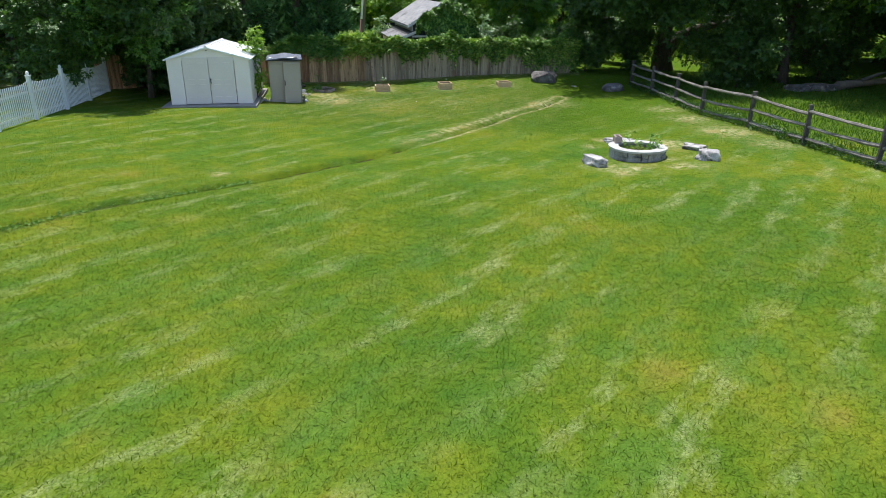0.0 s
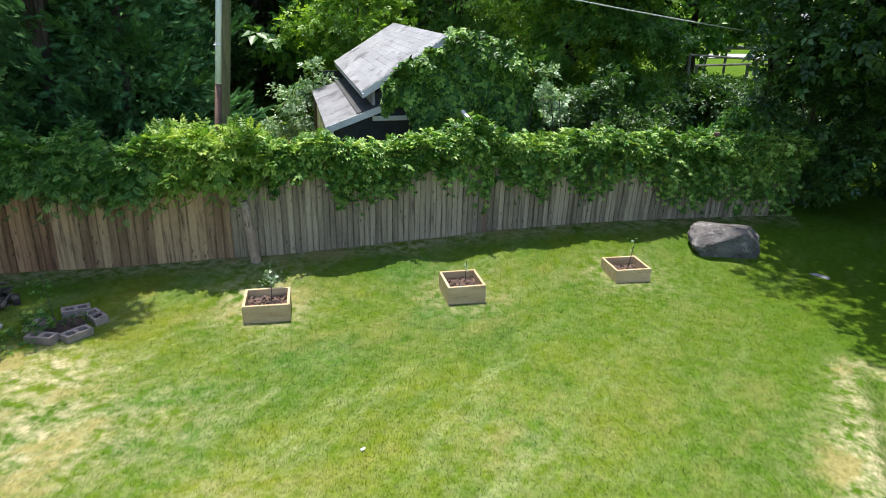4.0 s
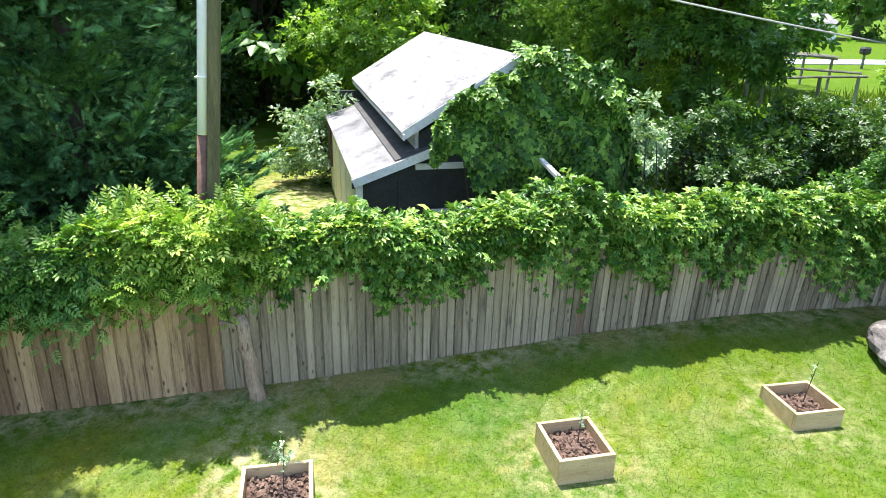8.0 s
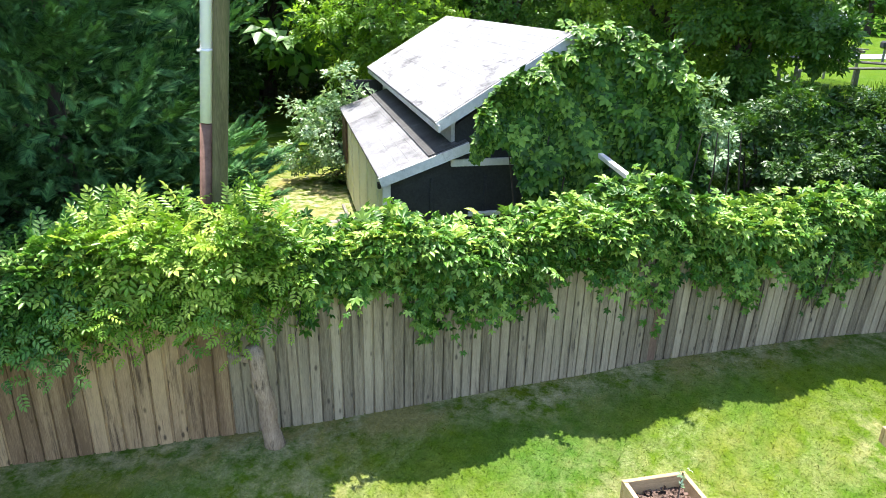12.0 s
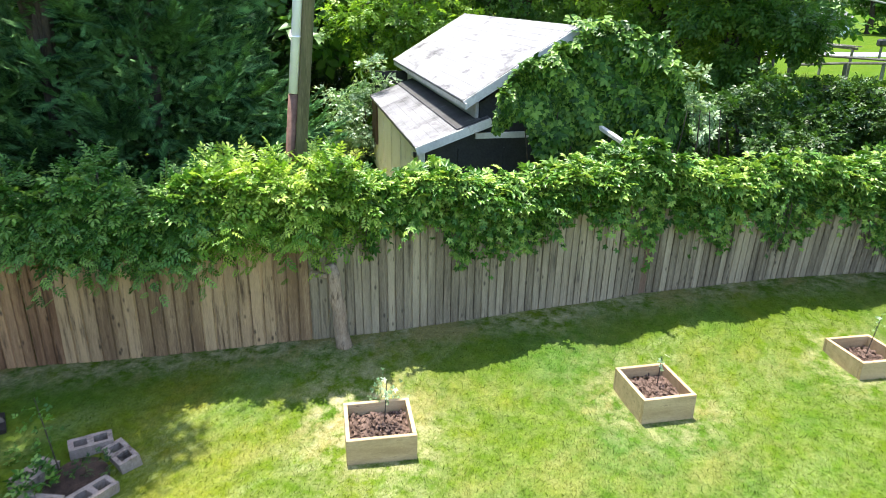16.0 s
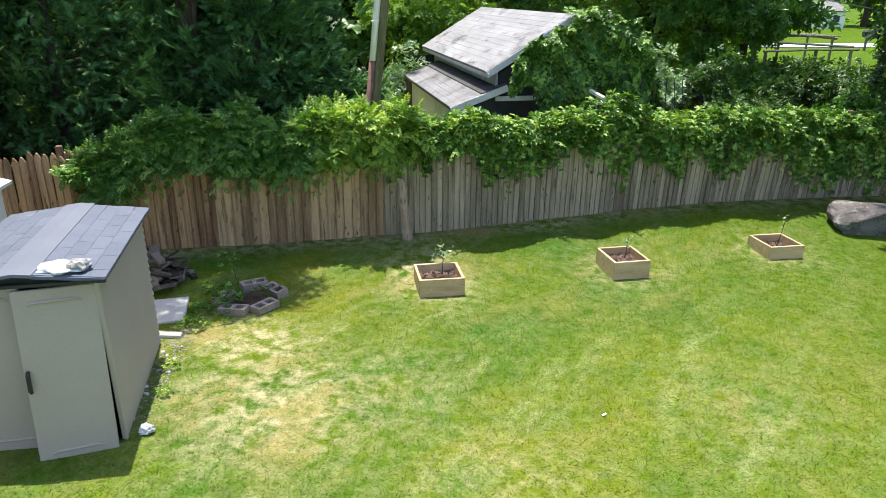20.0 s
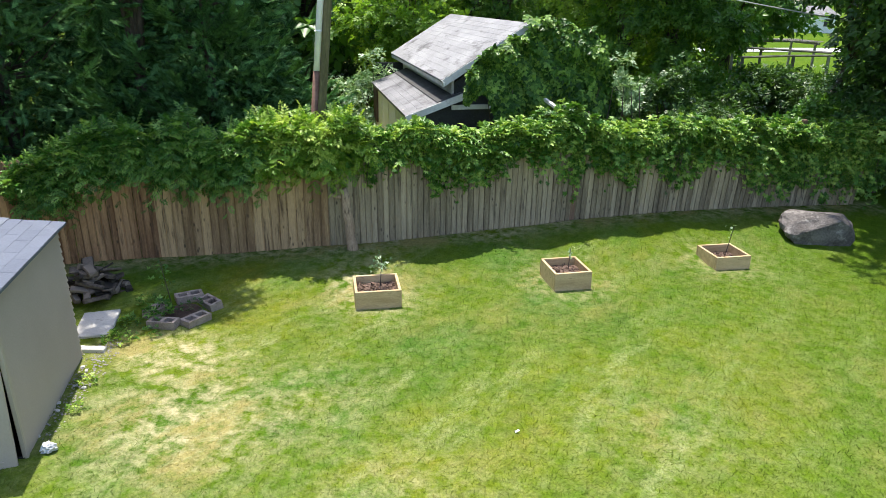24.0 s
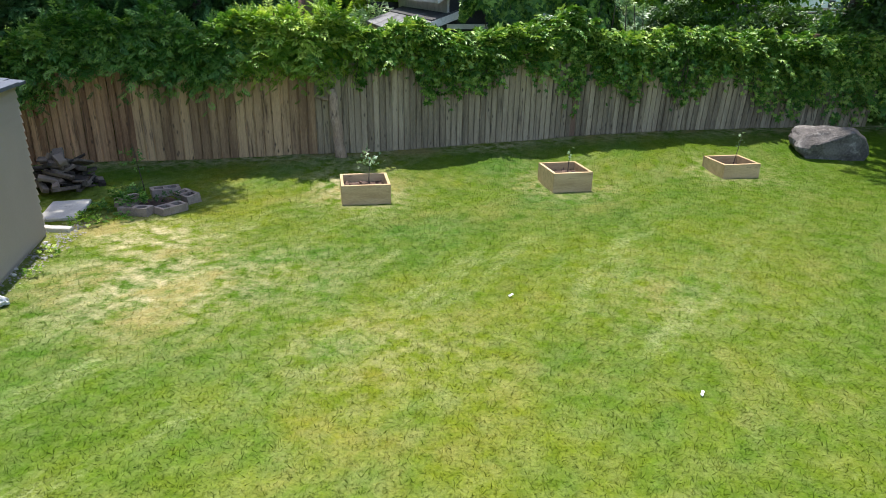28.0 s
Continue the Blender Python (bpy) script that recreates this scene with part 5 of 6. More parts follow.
# ---- split rail fence ----
RP = [(15.6, 11.9), (14.67, 14.75), (13.69, 17.59), (12.71, 20.45), (11.75, 23.35), (10.58, 25.85), (9.98, 28.75), (9.3, 31.4), (8.6, 34.3)]
th = empty("split_rail_fence", RP[2][0], RP[2][1], gz(*RP[2]), 0, "weathered grey split rail fence with dark posts", "fence", "boundary fences")
inv = th.matrix_world.inverted()
for i, (x, y) in enumerate(RP):
    bm = boxed(0, 0, 0.55, 0.13, 0.12, 1.42, R.uniform(-20, 20), 0.018)
    bmesh.ops.subdivide_edges(bm, edges=[e for e in bm.edges if e.calc_length() > 0.8], cuts=5)
    for v in bm.verts:
        v.co += Vector((noise.noise(v.co * 5 + Vector((i, 0, 0))), noise.noise(v.co * 5 + Vector((0, i, 4))), 0)) * 0.025
    part("post", bm, M_RAILPOST, th).matrix_basis = inv @ pose(x, y, gz(x, y), R.uniform(-2.5, 2.5), R.uniform(-2.5, 2.5), 20)
for i, ((ax, ay), (bx, by)) in enumerate(zip(RP, RP[1:])):
    for hz in (1.02, 0.60, 0.20):
        A, B = Vector((ax, ay, gz(ax, ay) + hz + R.uniform(-0.05, 0.05))), Vector((bx, by, gz(bx, by) + hz + R.uniform(-0.05, 0.05)))
        n = 7
        pts, rad = [], []
        for k in range(n):
            q = A.lerp(B, k / (n - 1))
            q.z += -0.03 * math.sin(3.14 * k / (n - 1)) + R.uniform(-0.012, 0.012)
            q.x += R.uniform(-0.012, 0.012)
            pts.append(inv @ q)
            rad.append(R.uniform(0.042, 0.062))
        bm = tube(bmesh.new(), pts, rad, 6)
        part("rail", bm, M_RAIL, th)
for i, ((ax, ay), (bx, by)) in enumerate(zip(RP[1:], RP[2:])):
    for k in range(6):
        q = (k + R.uniform(0.2, 0.8)) / 6
        x, y = ax + (bx - ax) * q + 0.15, ay + (by - ay) * q
        tuft("weeds", x, y, R.uniform(0.3, 0.5), R.uniform(0.14, 0.34), 150, 0.09, M_LEAFSHADE if (i + k) % 4 else M_ROUGH, "rank dark weeds growing along the rail fence", "weeds")


def rough_grass():
    """Long unmown grass on the far side of the rail fence."""
    g = np.random.default_rng(43)
    n = 60000
    y = g.uniform(9, 40, n)
    line = np.interp(y, [p[1] for p in RP], [p[0] for p in RP])
    x = line + 0.15 + 13 * g.power(0.75, n)
    P = np.stack([x, y, ground_z(x, y) - 0.01], 1)
    v, f = spread([(-0.06, 0, 0), (0.06, 0, 0), (0.02, 0.6, 0.04), (0.0, 1, 0.2)], [(0, 1, 2), (0, 2, 3)], P, np.stack([g.normal(0, 0.4, n), g.normal(0, 0.4, n), np.ones(n)], 1), np.stack([g.normal(0, 1, n), g.normal(0, 1, n), np.full(n, 0.3)], 1), g.uniform(0.07, 0.19, n))
    tagged(mesh_np("rough_grass", v, f, M_ROUGH), "long dark green unmown grass beyond the rail fence", "grass", kind="stuff")


rough_grass()

# ---- white picket fence ----
WP = [(-12.0, 12.6), (-12.45, 14.85), (-12.87, 17.1), (-13.32, 19.34), (-13.82, 21.59), (-14.5, 23.85), (-15.2, 26.1)]
th = empty("picket_fence", WP[0][0], WP[0][1], gz(*WP[0]), 0, "white scalloped picket fence with ball-topped posts", "fence", "boundary fences")
inv = th.matrix_world.inverted()
PKM = {}
for (ax, ay), (bx, by) in zip(WP, WP[1:]):
    a = math.degrees(math.atan2(by - ay, bx - ax))
    L = math.hypot(bx - ax, by - ay)
    for k in range(19):
        s = (k + 1) / 20
        hk = round(1.24 + 0.16 * (2 * s - 1) ** 4, 2)
        if hk not in PKM:
            PKM[hk] = picket_mesh("picket", 0.058, hk, 0.02, 0.05, 1, M_PICKET)
        x, y = ax + (bx - ax) * s, ay + (by - ay) * s
        ob = new("picket", PKM[hk])
        ob.parent = th
        ob.matrix_basis = inv @ pose(x, y, gz(x, y) + 0.05, 0, 0, a)
    for hz in (0.24, 0.98):
        part("rail", boxed(0, 0.03, 0, L - 0.12, 0.03, 0.07, 0, 0.004), M_PICKET, th).matrix_basis = inv @ pose((ax + bx) / 2, (ay + by) / 2, (gz(ax, ay) + gz(bx, by)) / 2 + hz, 0, 0, a)
for x, y in WP:
    bm = boxed(0, 0, 0.75, 0.12, 0.12, 1.56, 0, 0.006)
    box(bm, 0, 0, 1.54, 0.16, 0.16, 0.03, 0, 0.005)
    o = part("post", bm, M_PICKET, th)
    o.matrix_basis = inv @ pose(x, y, gz(x, y), 0, 0, 100)
    bm = bmesh.new()
    bmesh.ops.create_icosphere(bm, subdivisions=2, radius=0.06, matrix=pose(0, 0, 1.62) @ Matrix.Diagonal((1, 1, 1.35, 1)))
    part("finial", bm, M_PICKET, o, "", True)


# ---- old outbuilding behind the fence ----
M_BROWN = surface("bare brown board", (0.055, 0.030, 0.018), (0.17, 0.095, 0.06), 3, 25, 0.85, 0.4, 0.006)
M_DARKSTRIP = surface("dark roof strip", (0.035, 0.034, 0.036), (0.10, 0.098, 0.10), 2, 30, 0.85, 0.3, 0.005, (0.2, 0.19, 0.19), 2.0, 0.64)
def outbuilding():
    rz = 22.0
    th = empty("old_outbuilding", -1.70, 36.75, gz(-2, 37), rz, "old outbuilding with pale shingle roof, overgrown by creeper", "outbuilding")
    z0 = th.location.z
    H = lambda z: z - z0
    L = 7.4
    e, r = H(2.31), H(3.49)
    # main roof slopes, tiled course by course
    for sx in (-1, 1):
        x1 = 1.93 * sx
        c = [(0, -0.10, r), (x1, -0.10, e), (x1, L, e), (0, L, r)]
        pan = part("roof", slab(bmesh.new(), c if sx > 0 else c[::-1], 0.10), M_SHINGLE, th)
        if sx < 0:
            for i in range(13):
                u0, u1 = i / 13, (i + 1.12) / 13
                bm = bmesh.new()
                j, y = 0, -0.10 - 0.15 * (i % 2)
                while y < L:
                    ya, yb = max(y, -0.10), min(y + 0.3, L)
                    if yb - ya > 0.05:
                        q = [(x1 * u0, ya + 0.0006, r + (e - r) * u0 + 0.012), (x1 * min(u1, 1.0), ya + 0.0006, r + (e - r) * min(u1, 1.0) + 0.0145 + R.uniform(0, 0.003)), (x1 * min(u1, 1.0), yb - 0.0006, r + (e - r) * min(u1, 1.0) + 0.0145 + R.uniform(0, 0.003)), (x1 * u0, yb - 0.0006, r + (e - r) * u0 + 0.012)]
                        slab(bm, q[::-1], 0.008)
                    y += 0.3
                part("shingle_course", bm, M_SHINGLE, pan)
        part("fascia", slab(bmesh.new(), [(0, -0.13, r + 0.0), (x1, -0.13, e), (x1, -0.10, e), (0, -0.10, r)] if sx > 0 else [(0, -0.10, r), (x1, -0.10, e), (x1, -0.13, e), (0, -0.13, r)], 0.14), M_TRIM, th)
    part("eave_board", boxed(-1.89, L / 2 - 0.1, e - 0.075, 0.03, L + 0.2, 0.10, 0, 0.004), M_TRIM, th)
    # lean-to
    c = [(-1.45, -0.12, H(2.02)), (-2.72, -0.12, H(1.56)), (-2.72, 6.1, H(1.56)), (-1.45, 6.1, H(2.02))]
    lt = part("lean_to_roof", slab(bmesh.new(), c[::-1], 0.08), M_SHINGLE_B, th)
    for i in range(8):
        u0, u1 = i / 8, min((i + 1.1) / 8, 1)
        bm = bmesh.new()
        y = -0.12 - 0.15 * (i % 2)
        while y < 6.1:
            ya, yb = max(y, -0.12), min(y + 0.3, 6.1)
            if yb - ya > 0.05:
                P = lambda u, v, t: (-1.45 - 1.27 * u, v, H(2.02) - 0.46 * u + t)
                slab(bm, [P(u0, ya + 0.0006, 0.012), P(u1, ya + 0.0006, 0.016), P(u1, yb - 0.0006, 0.016), P(u0, yb - 0.0006, 0.012)][::-1], 0.008)
            y += 0.3
        part("shingle_course", bm, M_SHINGLE_B, lt)
    # dark strip over the upper part of the lean-to slope
    part("dark_strip", slab(bmesh.new(), [(-1.47, -0.11, H(2.052)), (-1.47, 6.08, H(2.052)), (-2.02, 6.08, H(1.853)), (-2.02, -0.11, H(1.853))], 0.012), M_DARKSTRIP, lt, "dark strip along the top of the lean-to roof")
    part("lean_to_fascia", slab(bmesh.new(), [(-1.45, -0.12, H(2.03)), (-2.73, -0.12, H(1.565)), (-2.73, -0.15, H(1.565)), (-1.45, -0.15, H(2.03))], 0.14), M_TRIM, th, "chalky white fascia board")
    # walls
    bm = bmesh.new()
    pts = [(-2.6, -0.1), (1.6, -0.1), (1.6, e - 0.05), (0, r - 0.14), (-1.6, e - 0.05), (-1.6, H(1.93)), (-2.6, H(1.52))]
    f, b = [bm.verts.new((x, 0.0, z)) for x, z in pts], [bm.verts.new((x, 0.09, z)) for x, z in pts]
    bm.faces.new(f)
    bm.faces.new(b[::-1])
    for i in range(len(pts)):
        bm.faces.new((f[(i + 1) % len(pts)], f[i], b[i], b[(i + 1) % len(pts)]))
    part("gable_wall", bm, M_TAR, th, "black tarred gable boards")
    part("upper_wall", boxed(-1.62, 3.5, e - 0.28, 0.06, 6.8, 0.5), M_TRIM, th)
    part("lean_to_wall", boxed(-2.60, 3.1, H(0.72), 0.08, 5.9, 1.70), M_CREAM, th, "cream painted side wall")
    for k in range(5):
        part("batten", boxed(-2.65, 0.6 + 1.2 * k, H(0.75), 0.03, 0.05, 1.7, 0, 0.003), M_CREAM, th)
    part("corner_board", boxed(-2.60, -0.03, H(0.70), 0.11, 0.05, 1.7, 0, 0.004), M_TRIM, th, "peeling white corner board")
    part("window_trim", boxed(-1.2, -0.03, H(1.72), 0.95, 0.05, 0.10, 0, 0.004), M_TRIM, th)
    part("wall_panel", boxed(-2.67, 5.55, H(1.02), 0.04, 0.8, 1.0, 0, 0.006), M_BROWN, th, "bare brown board panel")
    part("vent_box", boxed(-2.66, 0.25, H(1.36), 0.06, 0.10, 0.08, 0, 0.006), M_BLACK, th, "small black vent")
    for bx in (-0.05, 0.75, 1.5):
        part("wall_batten", boxed(-1.9 + bx, -0.012, H(0.75), 0.04, 0.03, 1.5, 0, 0.004), M_TAR, th)
    part("side_wall", boxed(1.6, 3.5, 1.1, 0.08, 6.9, 2.4), M_TAR, th)
    part("rear_wall", boxed(-0.4, 6.8, 1.1, 4.2, 0.08, 2.3), M_TAR, th)
    part("sill_board", boxed(-0.9, -0.04, H(0.95), 1.0, 0.06, 0.06, 0, 0.004), M_TRIM, th)
    return th


OB = outbuilding()
tb = part("timber_brace", boxed(0, 0, 0, 2.2, 0.075, 0.065, 0, 0.008), M_TRIM)
A, B = Vector((-1.42, 36.56, 2.03)), Vector((-0.86, 34.75, 1.93))
tb.matrix_world = Matrix.Translation((A + B) / 2) @ (B - A).to_track_quat("X", "Z").to_matrix().to_4x4()
tagged(tb, "bleached white timber leaning out of the creeper", "timber")
for lx, ly, ln, tilt in ((-2.80, 2.9, 3.0, 2), (-2.92, 2.4, 2.2, 6)):
    o = part("timber_board", boxed(0, 0, 0, 0.06, ln, 0.03, 0, 0.005), M_RAIL)
    q = OB.matrix_world @ Vector((lx, ly, 0))
    o.matrix_world = pose(q.x, q.y, gz(q.x, q.y) + 0.03, 0, 8, 22 + tilt)
    tagged(o, "weathered board lying along the outbuilding's side wall", "timber", "boards by the outbuilding")


def creeper_on_building():
    g = np.random.default_rng(77)
    th = empty("creeper_vine", -0.8, 36.8, gz(-0.8, 36.8), 20.5, "dense creeper smothering the outbuilding's gable and roof", "vine", "vines on the fence")
    n = 10000
    # a thick mat over gable and right roof slope, bulging in clumps, in the building's own axes
    u = g.uniform(-1.5, 2.2, n)
    top = np.where(u < 0.05, 3.58 - 0.60 * (0.05 - u), 3.58 - 0.14 * (u - 0.05) ** 2) - 1.1 * sstep(1.35, 2.2, u) + 0.06 * np.sin(u * 5) + 0.05 * np.sin(u * 11 + 1)
    low = 0.3 + 1.45 * sstep(0.2, 1.1, -u) + 0.4 * np.sin(u * 4.0) * (1 - sstep(0.2, 1.0, u))
    k = g.power(1.25, n)
    z = low + (top - low) * k
    crest = np.clip((z - (top - 0.6)) / 0.6, 0, 1)
    swell = np.sin(u * 6.1 + 1.7 * np.sin(z * 2.1)) * np.sin(z * 5.3 + 1.3 * np.sin(u * 3.0))
    v = -0.10 - (0.26 + 0.26 * swell) * g.uniform(0.5, 1, n) + crest * g.uniform(0, 2.4, n) * (g.uniform(0, 1, n) < 0.5) * sstep(-0.6, 0.6, u)
    v = v + 0.6 * np.maximum(u - 1.2, 0)
    P = np.stack([u - 0.84, v - 0.18, z - float(th.location.z)], 1)
    nor = unit(np.stack([0.25 * (u - 0.6), -(1.0 - 0.6 * crest), 0.45 + 0.9 * crest + 0.25 * swell], 1) + g.normal(0, 0.24, (n, 3)))
    al = np.stack([g.normal(0, 0.5, n), -0.35 + 0 * u, -0.8 + 0.7 * crest], 1) + g.normal(0, 0.3, (n, 3))
    vv, ff = spread(*IVYLEAF, P, al, nor, g.uniform(0.085, 0.15, n))
    mesh_np("foliage", vv, ff, M_VINEB, th)
    bm = bmesh.new()
    for q in range(14):
        uu = -1.0 + 0.27 * q
        tube(bm, [(uu - 0.84 + 0.1 * math.sin(j + q), -0.42, 0.1 + 0.55 * j) for j in range(5)], [0.02, 0.018, 0.015, 0.012, 0.008], 4)
    tagged(part("stem_wood", bm, M_BARK, th), kind="stuff")


creeper_on_building()


# ---- trees ----
def crown_leaves(g, centre, rad, n, nclump, csize, size, tmpl, shell=0.75, droop=0.2):
    """Leaves gathered in clumps that fill an uneven crown."""
    d = unit(g.normal(0, 1, (nclump, 3)))
    rr = g.uniform(shell * 0.55, 1.0, (nclump, 1)) ** 0.6
    lump_ = 1 + 0.22 * np.sin(d[:, :1] * 5 + centre[0]) + 0.18 * np.sin(d[:, 1:2] * 6 + d[:, 2:] * 4)
    C = centre + d * rr * lump_ * rad
    w = g.integers(0, nclump, n)
    off = unit(g.normal(0, 1, (n, 3))) * (g.uniform(0, 1, (n, 1)) ** 0.45) * csize * np.array([1, 1, 0.62]) * g.uniform(0.7, 1.2, (nclump, 1))[w]
    P = C[w] + off
    out = unit(P - centre)
    nor = unit(out * 0.5 + unit(off) * 0.5 + np.array([0, 0, 0.75]) + g.normal(0, 0.45, (n, 3)))
    al = unit(off) + out * 0.4 + g.normal(0, 0.5, (n, 3)) - np.array([0, 0, droop])
    return C, spread(*tmpl, P, al, nor, g.uniform(size * 0.65, size * 1.25, n))


def broadleaf(name, x, y, h, r, n, size, mat, label, seed, low=0.25, nclump=70, trunk=0.16, tmpl=TWIG, cat="tree", shift=(0, 0), squash=1.0, csize=0.28, group=""):
    g = np.random.default_rng(seed)
    th = empty(name, x, y, gz(x, y), 0, label, cat, group)
    cz = h * (1 + low) / 2
    centre = np.array([shift[0], shift[1], cz])
    C, (v, f) = crown_leaves(g, centre, np.array([r, r * squash, h * (1 - low) / 2]), n, nclump, csize * r, size, tmpl)
    v[:, 2] = np.maximum(v[:, 2], 0.02)
    mesh_np("crown", v, f, mat, th)
    bm = bmesh.new()
    top = Vector((shift[0] * 0.7, shift[1] * 0.7, h * 0.72))
    pts = [Vector((0, 0, -0.15)).lerp(top, k / 6) + Vector((0.12 * math.sin(k * 1.7 + seed), 0.12 * math.cos(k * 1.3 + seed), 0)) * (k > 0) for k in range(7)]
    tube(bm, pts, [trunk * (1.35 if k == 0 else 1.0 - 0.12 * k) for k in range(7)], 9)
    part("trunk", bm, M_BARK, th, "", True)
    order = g.permutation(nclump)[:14 if trunk > 0.1 else 6]
    for i in order:
        bm = bmesh.new()
        c = Vector(C[i])
        s = pts[2 + int(i) % 4]
        mid = s.lerp(c, 0.5) + Vector((0, 0, 0.06 * h))
        tube(bm, [s, s.lerp(mid, 0.6), mid, c], [trunk * 0.42, trunk * 0.32, trunk * 0.22, trunk * 0.06], 5)
        part("limb", bm, M_BARK, th, "", True)
    return th


def conifer(name, x, y, h, r, n, size, label, seed):
    g = np.random.default_rng(seed)
    th = empty(name, x, y, gz(x, y), 0, label, "conifer", "cypress row behind the fence")
    nb = 150
    bh, ba = g.uniform(0.0, 1.0, nb) ** 1.6 * 0.97, g.uniform(0, 6.283, nb)
    blen = (r * np.minimum(1.08 - 0.95 * bh, 0.82) + 0.15) * g.uniform(0.72, 1.12, nb)
    K = 95
    m = n // K
    # plumes in groups at the boughs' ends, a few further in
    w = g.integers(0, nb, m)
    s = np.where(g.uniform(0, 1, m) < 0.66, g.uniform(0.82, 1.0, m), g.uniform(0.45, 0.8, m))
    rad = np.maximum(blen[w] * s - 0.35, 0.1)
    aa = ba[w] + g.normal(0, 0.10, m)
    C = np.stack([rad * np.cos(aa), rad * np.sin(aa), bh[w] * h + 0.24 * rad + g.normal(0, 0.10, m)], 1)
    ax = unit(np.stack([np.cos(aa) * 0.7, np.sin(aa) * 0.7, np.full(m, 0.72)], 1) + g.normal(0, 0.28, (m, 3)))
    ln = size * 2.0 * g.uniform(0.75, 1.3, m)
    # each plume: flat sprays crowded along an upswept axis, shorter to the tip
    q = np.repeat(np.arange(m), K)
    u = g.uniform(0, 1, len(q)) ** 0.85
    flat = unit(np.cross(ax, np.array([0, 0, 1.0])))
    swing = g.normal(0, 1, (len(q), 1))
    P = C[q] + ax[q] * (ln[q] * u)[:, None] + flat[q] * swing * (0.16 * ln[q] * (1 - u))[:, None]
    P[:, 2] = np.maximum(P[:, 2], 0.1)
    al = ax[q] + flat[q] * swing * (0.55 * (1 - 0.6 * u))[:, None] + g.normal(0, 0.22, (len(q), 3))
    nor = unit(np.array([0, 0, 1.0]) + 0.3 * ax[q] + g.normal(0, 0.35, (len(q), 3)))
    # duller sprays that close the inside of the crown
    c = n // 3
    hh, ang = g.uniform(0, 1, c) ** 1.5 * 0.95, g.uniform(0, 6.283, c)
    rr = (r * (1.0 - 0.92 * hh)) * g.uniform(0.1, 0.66, c) ** 0.6
    out = np.stack([np.cos(ang), np.sin(ang), 0 * ang], 1)
    Q = out * rr[:, None] + np.stack([0 * hh, 0 * hh, hh * h + 0.25 * rr], 1)
    P, al = np.concatenate([P, Q]), np.concatenate([al, out + g.normal(0, 0.5, (c, 3)) + [0, 0, 0.3]])
    nor = np.concatenate([nor, unit(g.normal(0, 0.5, (c, 3)) + out * 0.5 + [0, 0, 0.6])])
    sz = np.concatenate([size * 0.62 * (1 - 0.5 * u) * g.uniform(0.7, 1.2, len(q)), size * g.uniform(0.6, 0.9, c)])
    v, f = spread(*SPRAY, P, al, nor, sz)
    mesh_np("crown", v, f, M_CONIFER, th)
    part("trunk", tube(bmesh.new(), [(0, 0, -0.2), (0.03, 0, h * 0.4), (0, 0.02, h * 0.95)], [0.13, 0.08, 0.02], 9), M_BARK, th, "", True)
    bm = bmesh.new()
    for i in range(0, nb, 4):
        e = Vector((math.cos(ba[i]), math.sin(ba[i]), 0)) * blen[i] * 0.5
        b = Vector((0, 0, bh[i] * h))
        tube(bm, [b, b + e * 0.5 + Vector((0, 0, 0.1)), b + e + Vector((0, 0, 0.26 * blen[i]))], [0.035, 0.022, 0.006], 4)
    tagged(part("branch_wood", bm, M_BARK, th), kind="stuff")
    return th


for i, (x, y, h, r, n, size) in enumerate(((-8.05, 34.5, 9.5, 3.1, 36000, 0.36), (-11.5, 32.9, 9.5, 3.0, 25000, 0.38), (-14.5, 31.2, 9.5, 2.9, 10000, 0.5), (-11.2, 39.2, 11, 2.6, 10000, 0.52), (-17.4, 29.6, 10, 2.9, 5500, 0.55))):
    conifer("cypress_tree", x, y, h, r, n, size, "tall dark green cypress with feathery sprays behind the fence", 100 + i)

broadleaf("maple_tree", -14.4, 27.4, 8.0, 3.2, 14000, 0.25, M_LEAF, "dark leafy maple shading the lawn corner by the sheds", 201, 0.07, 110, 0.17, shift=(0.5, -1.6))
# the second maple is added: an unseen high crown that shades the block ring
broadleaf("maple_tree", -9.1, 34.0, 10.2, 1.6, 3000, 0.24, M_LEAFSHADE, "added tall maple, its unseen crown shades the block ring", 239, 0.68, 56, 0.14, shift=(1.15, -2.05), squash=0.85)
broadleaf("maple_tree", -12.2, 29.2, 6.5, 2.1, 8000, 0.24, M_LEAFSHADE, "dark leafy maple overhanging the white shed", 202, 0.06, 80, 0.13)
broadleaf("maple_tree", -19.0, 25.5, 9.0, 3.8, 10000, 0.32, M_LEAFSHADE, "dark leafy maple beyond the picket fence", 203, 0.15, 90, 0.2)
broadleaf("maple_tree", -12.5, 25.2, 7.0, 2.1, 8000, 0.25, M_LEAFSHADE, "dark leafy maple spreading over the lawn corner", 237, 0.34, 80, 0.13, shift=(0.2, -0.6))
broadleaf("young_maple", -7.72, 25.85, 2.85, 0.42, 800, 0.16, M_LEAFL, "pale green young maple growing between the two sheds", 204, 0.04, 44, 0.03, shift=(-0.05, -0.15), csize=0.6)
wal = broadleaf("walnut_tree", 10.9, 40.9, 10.5, 4.7, 27000, 0.30, M_LEAFSHADE, "broad dark walnut tree shading the lawn corner", 205, 0.20, 150, 0.52, shift=(-1.2, -4.6))
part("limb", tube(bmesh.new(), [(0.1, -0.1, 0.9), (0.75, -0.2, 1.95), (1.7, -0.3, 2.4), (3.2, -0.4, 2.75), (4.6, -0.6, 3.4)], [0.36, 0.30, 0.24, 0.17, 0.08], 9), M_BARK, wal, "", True)
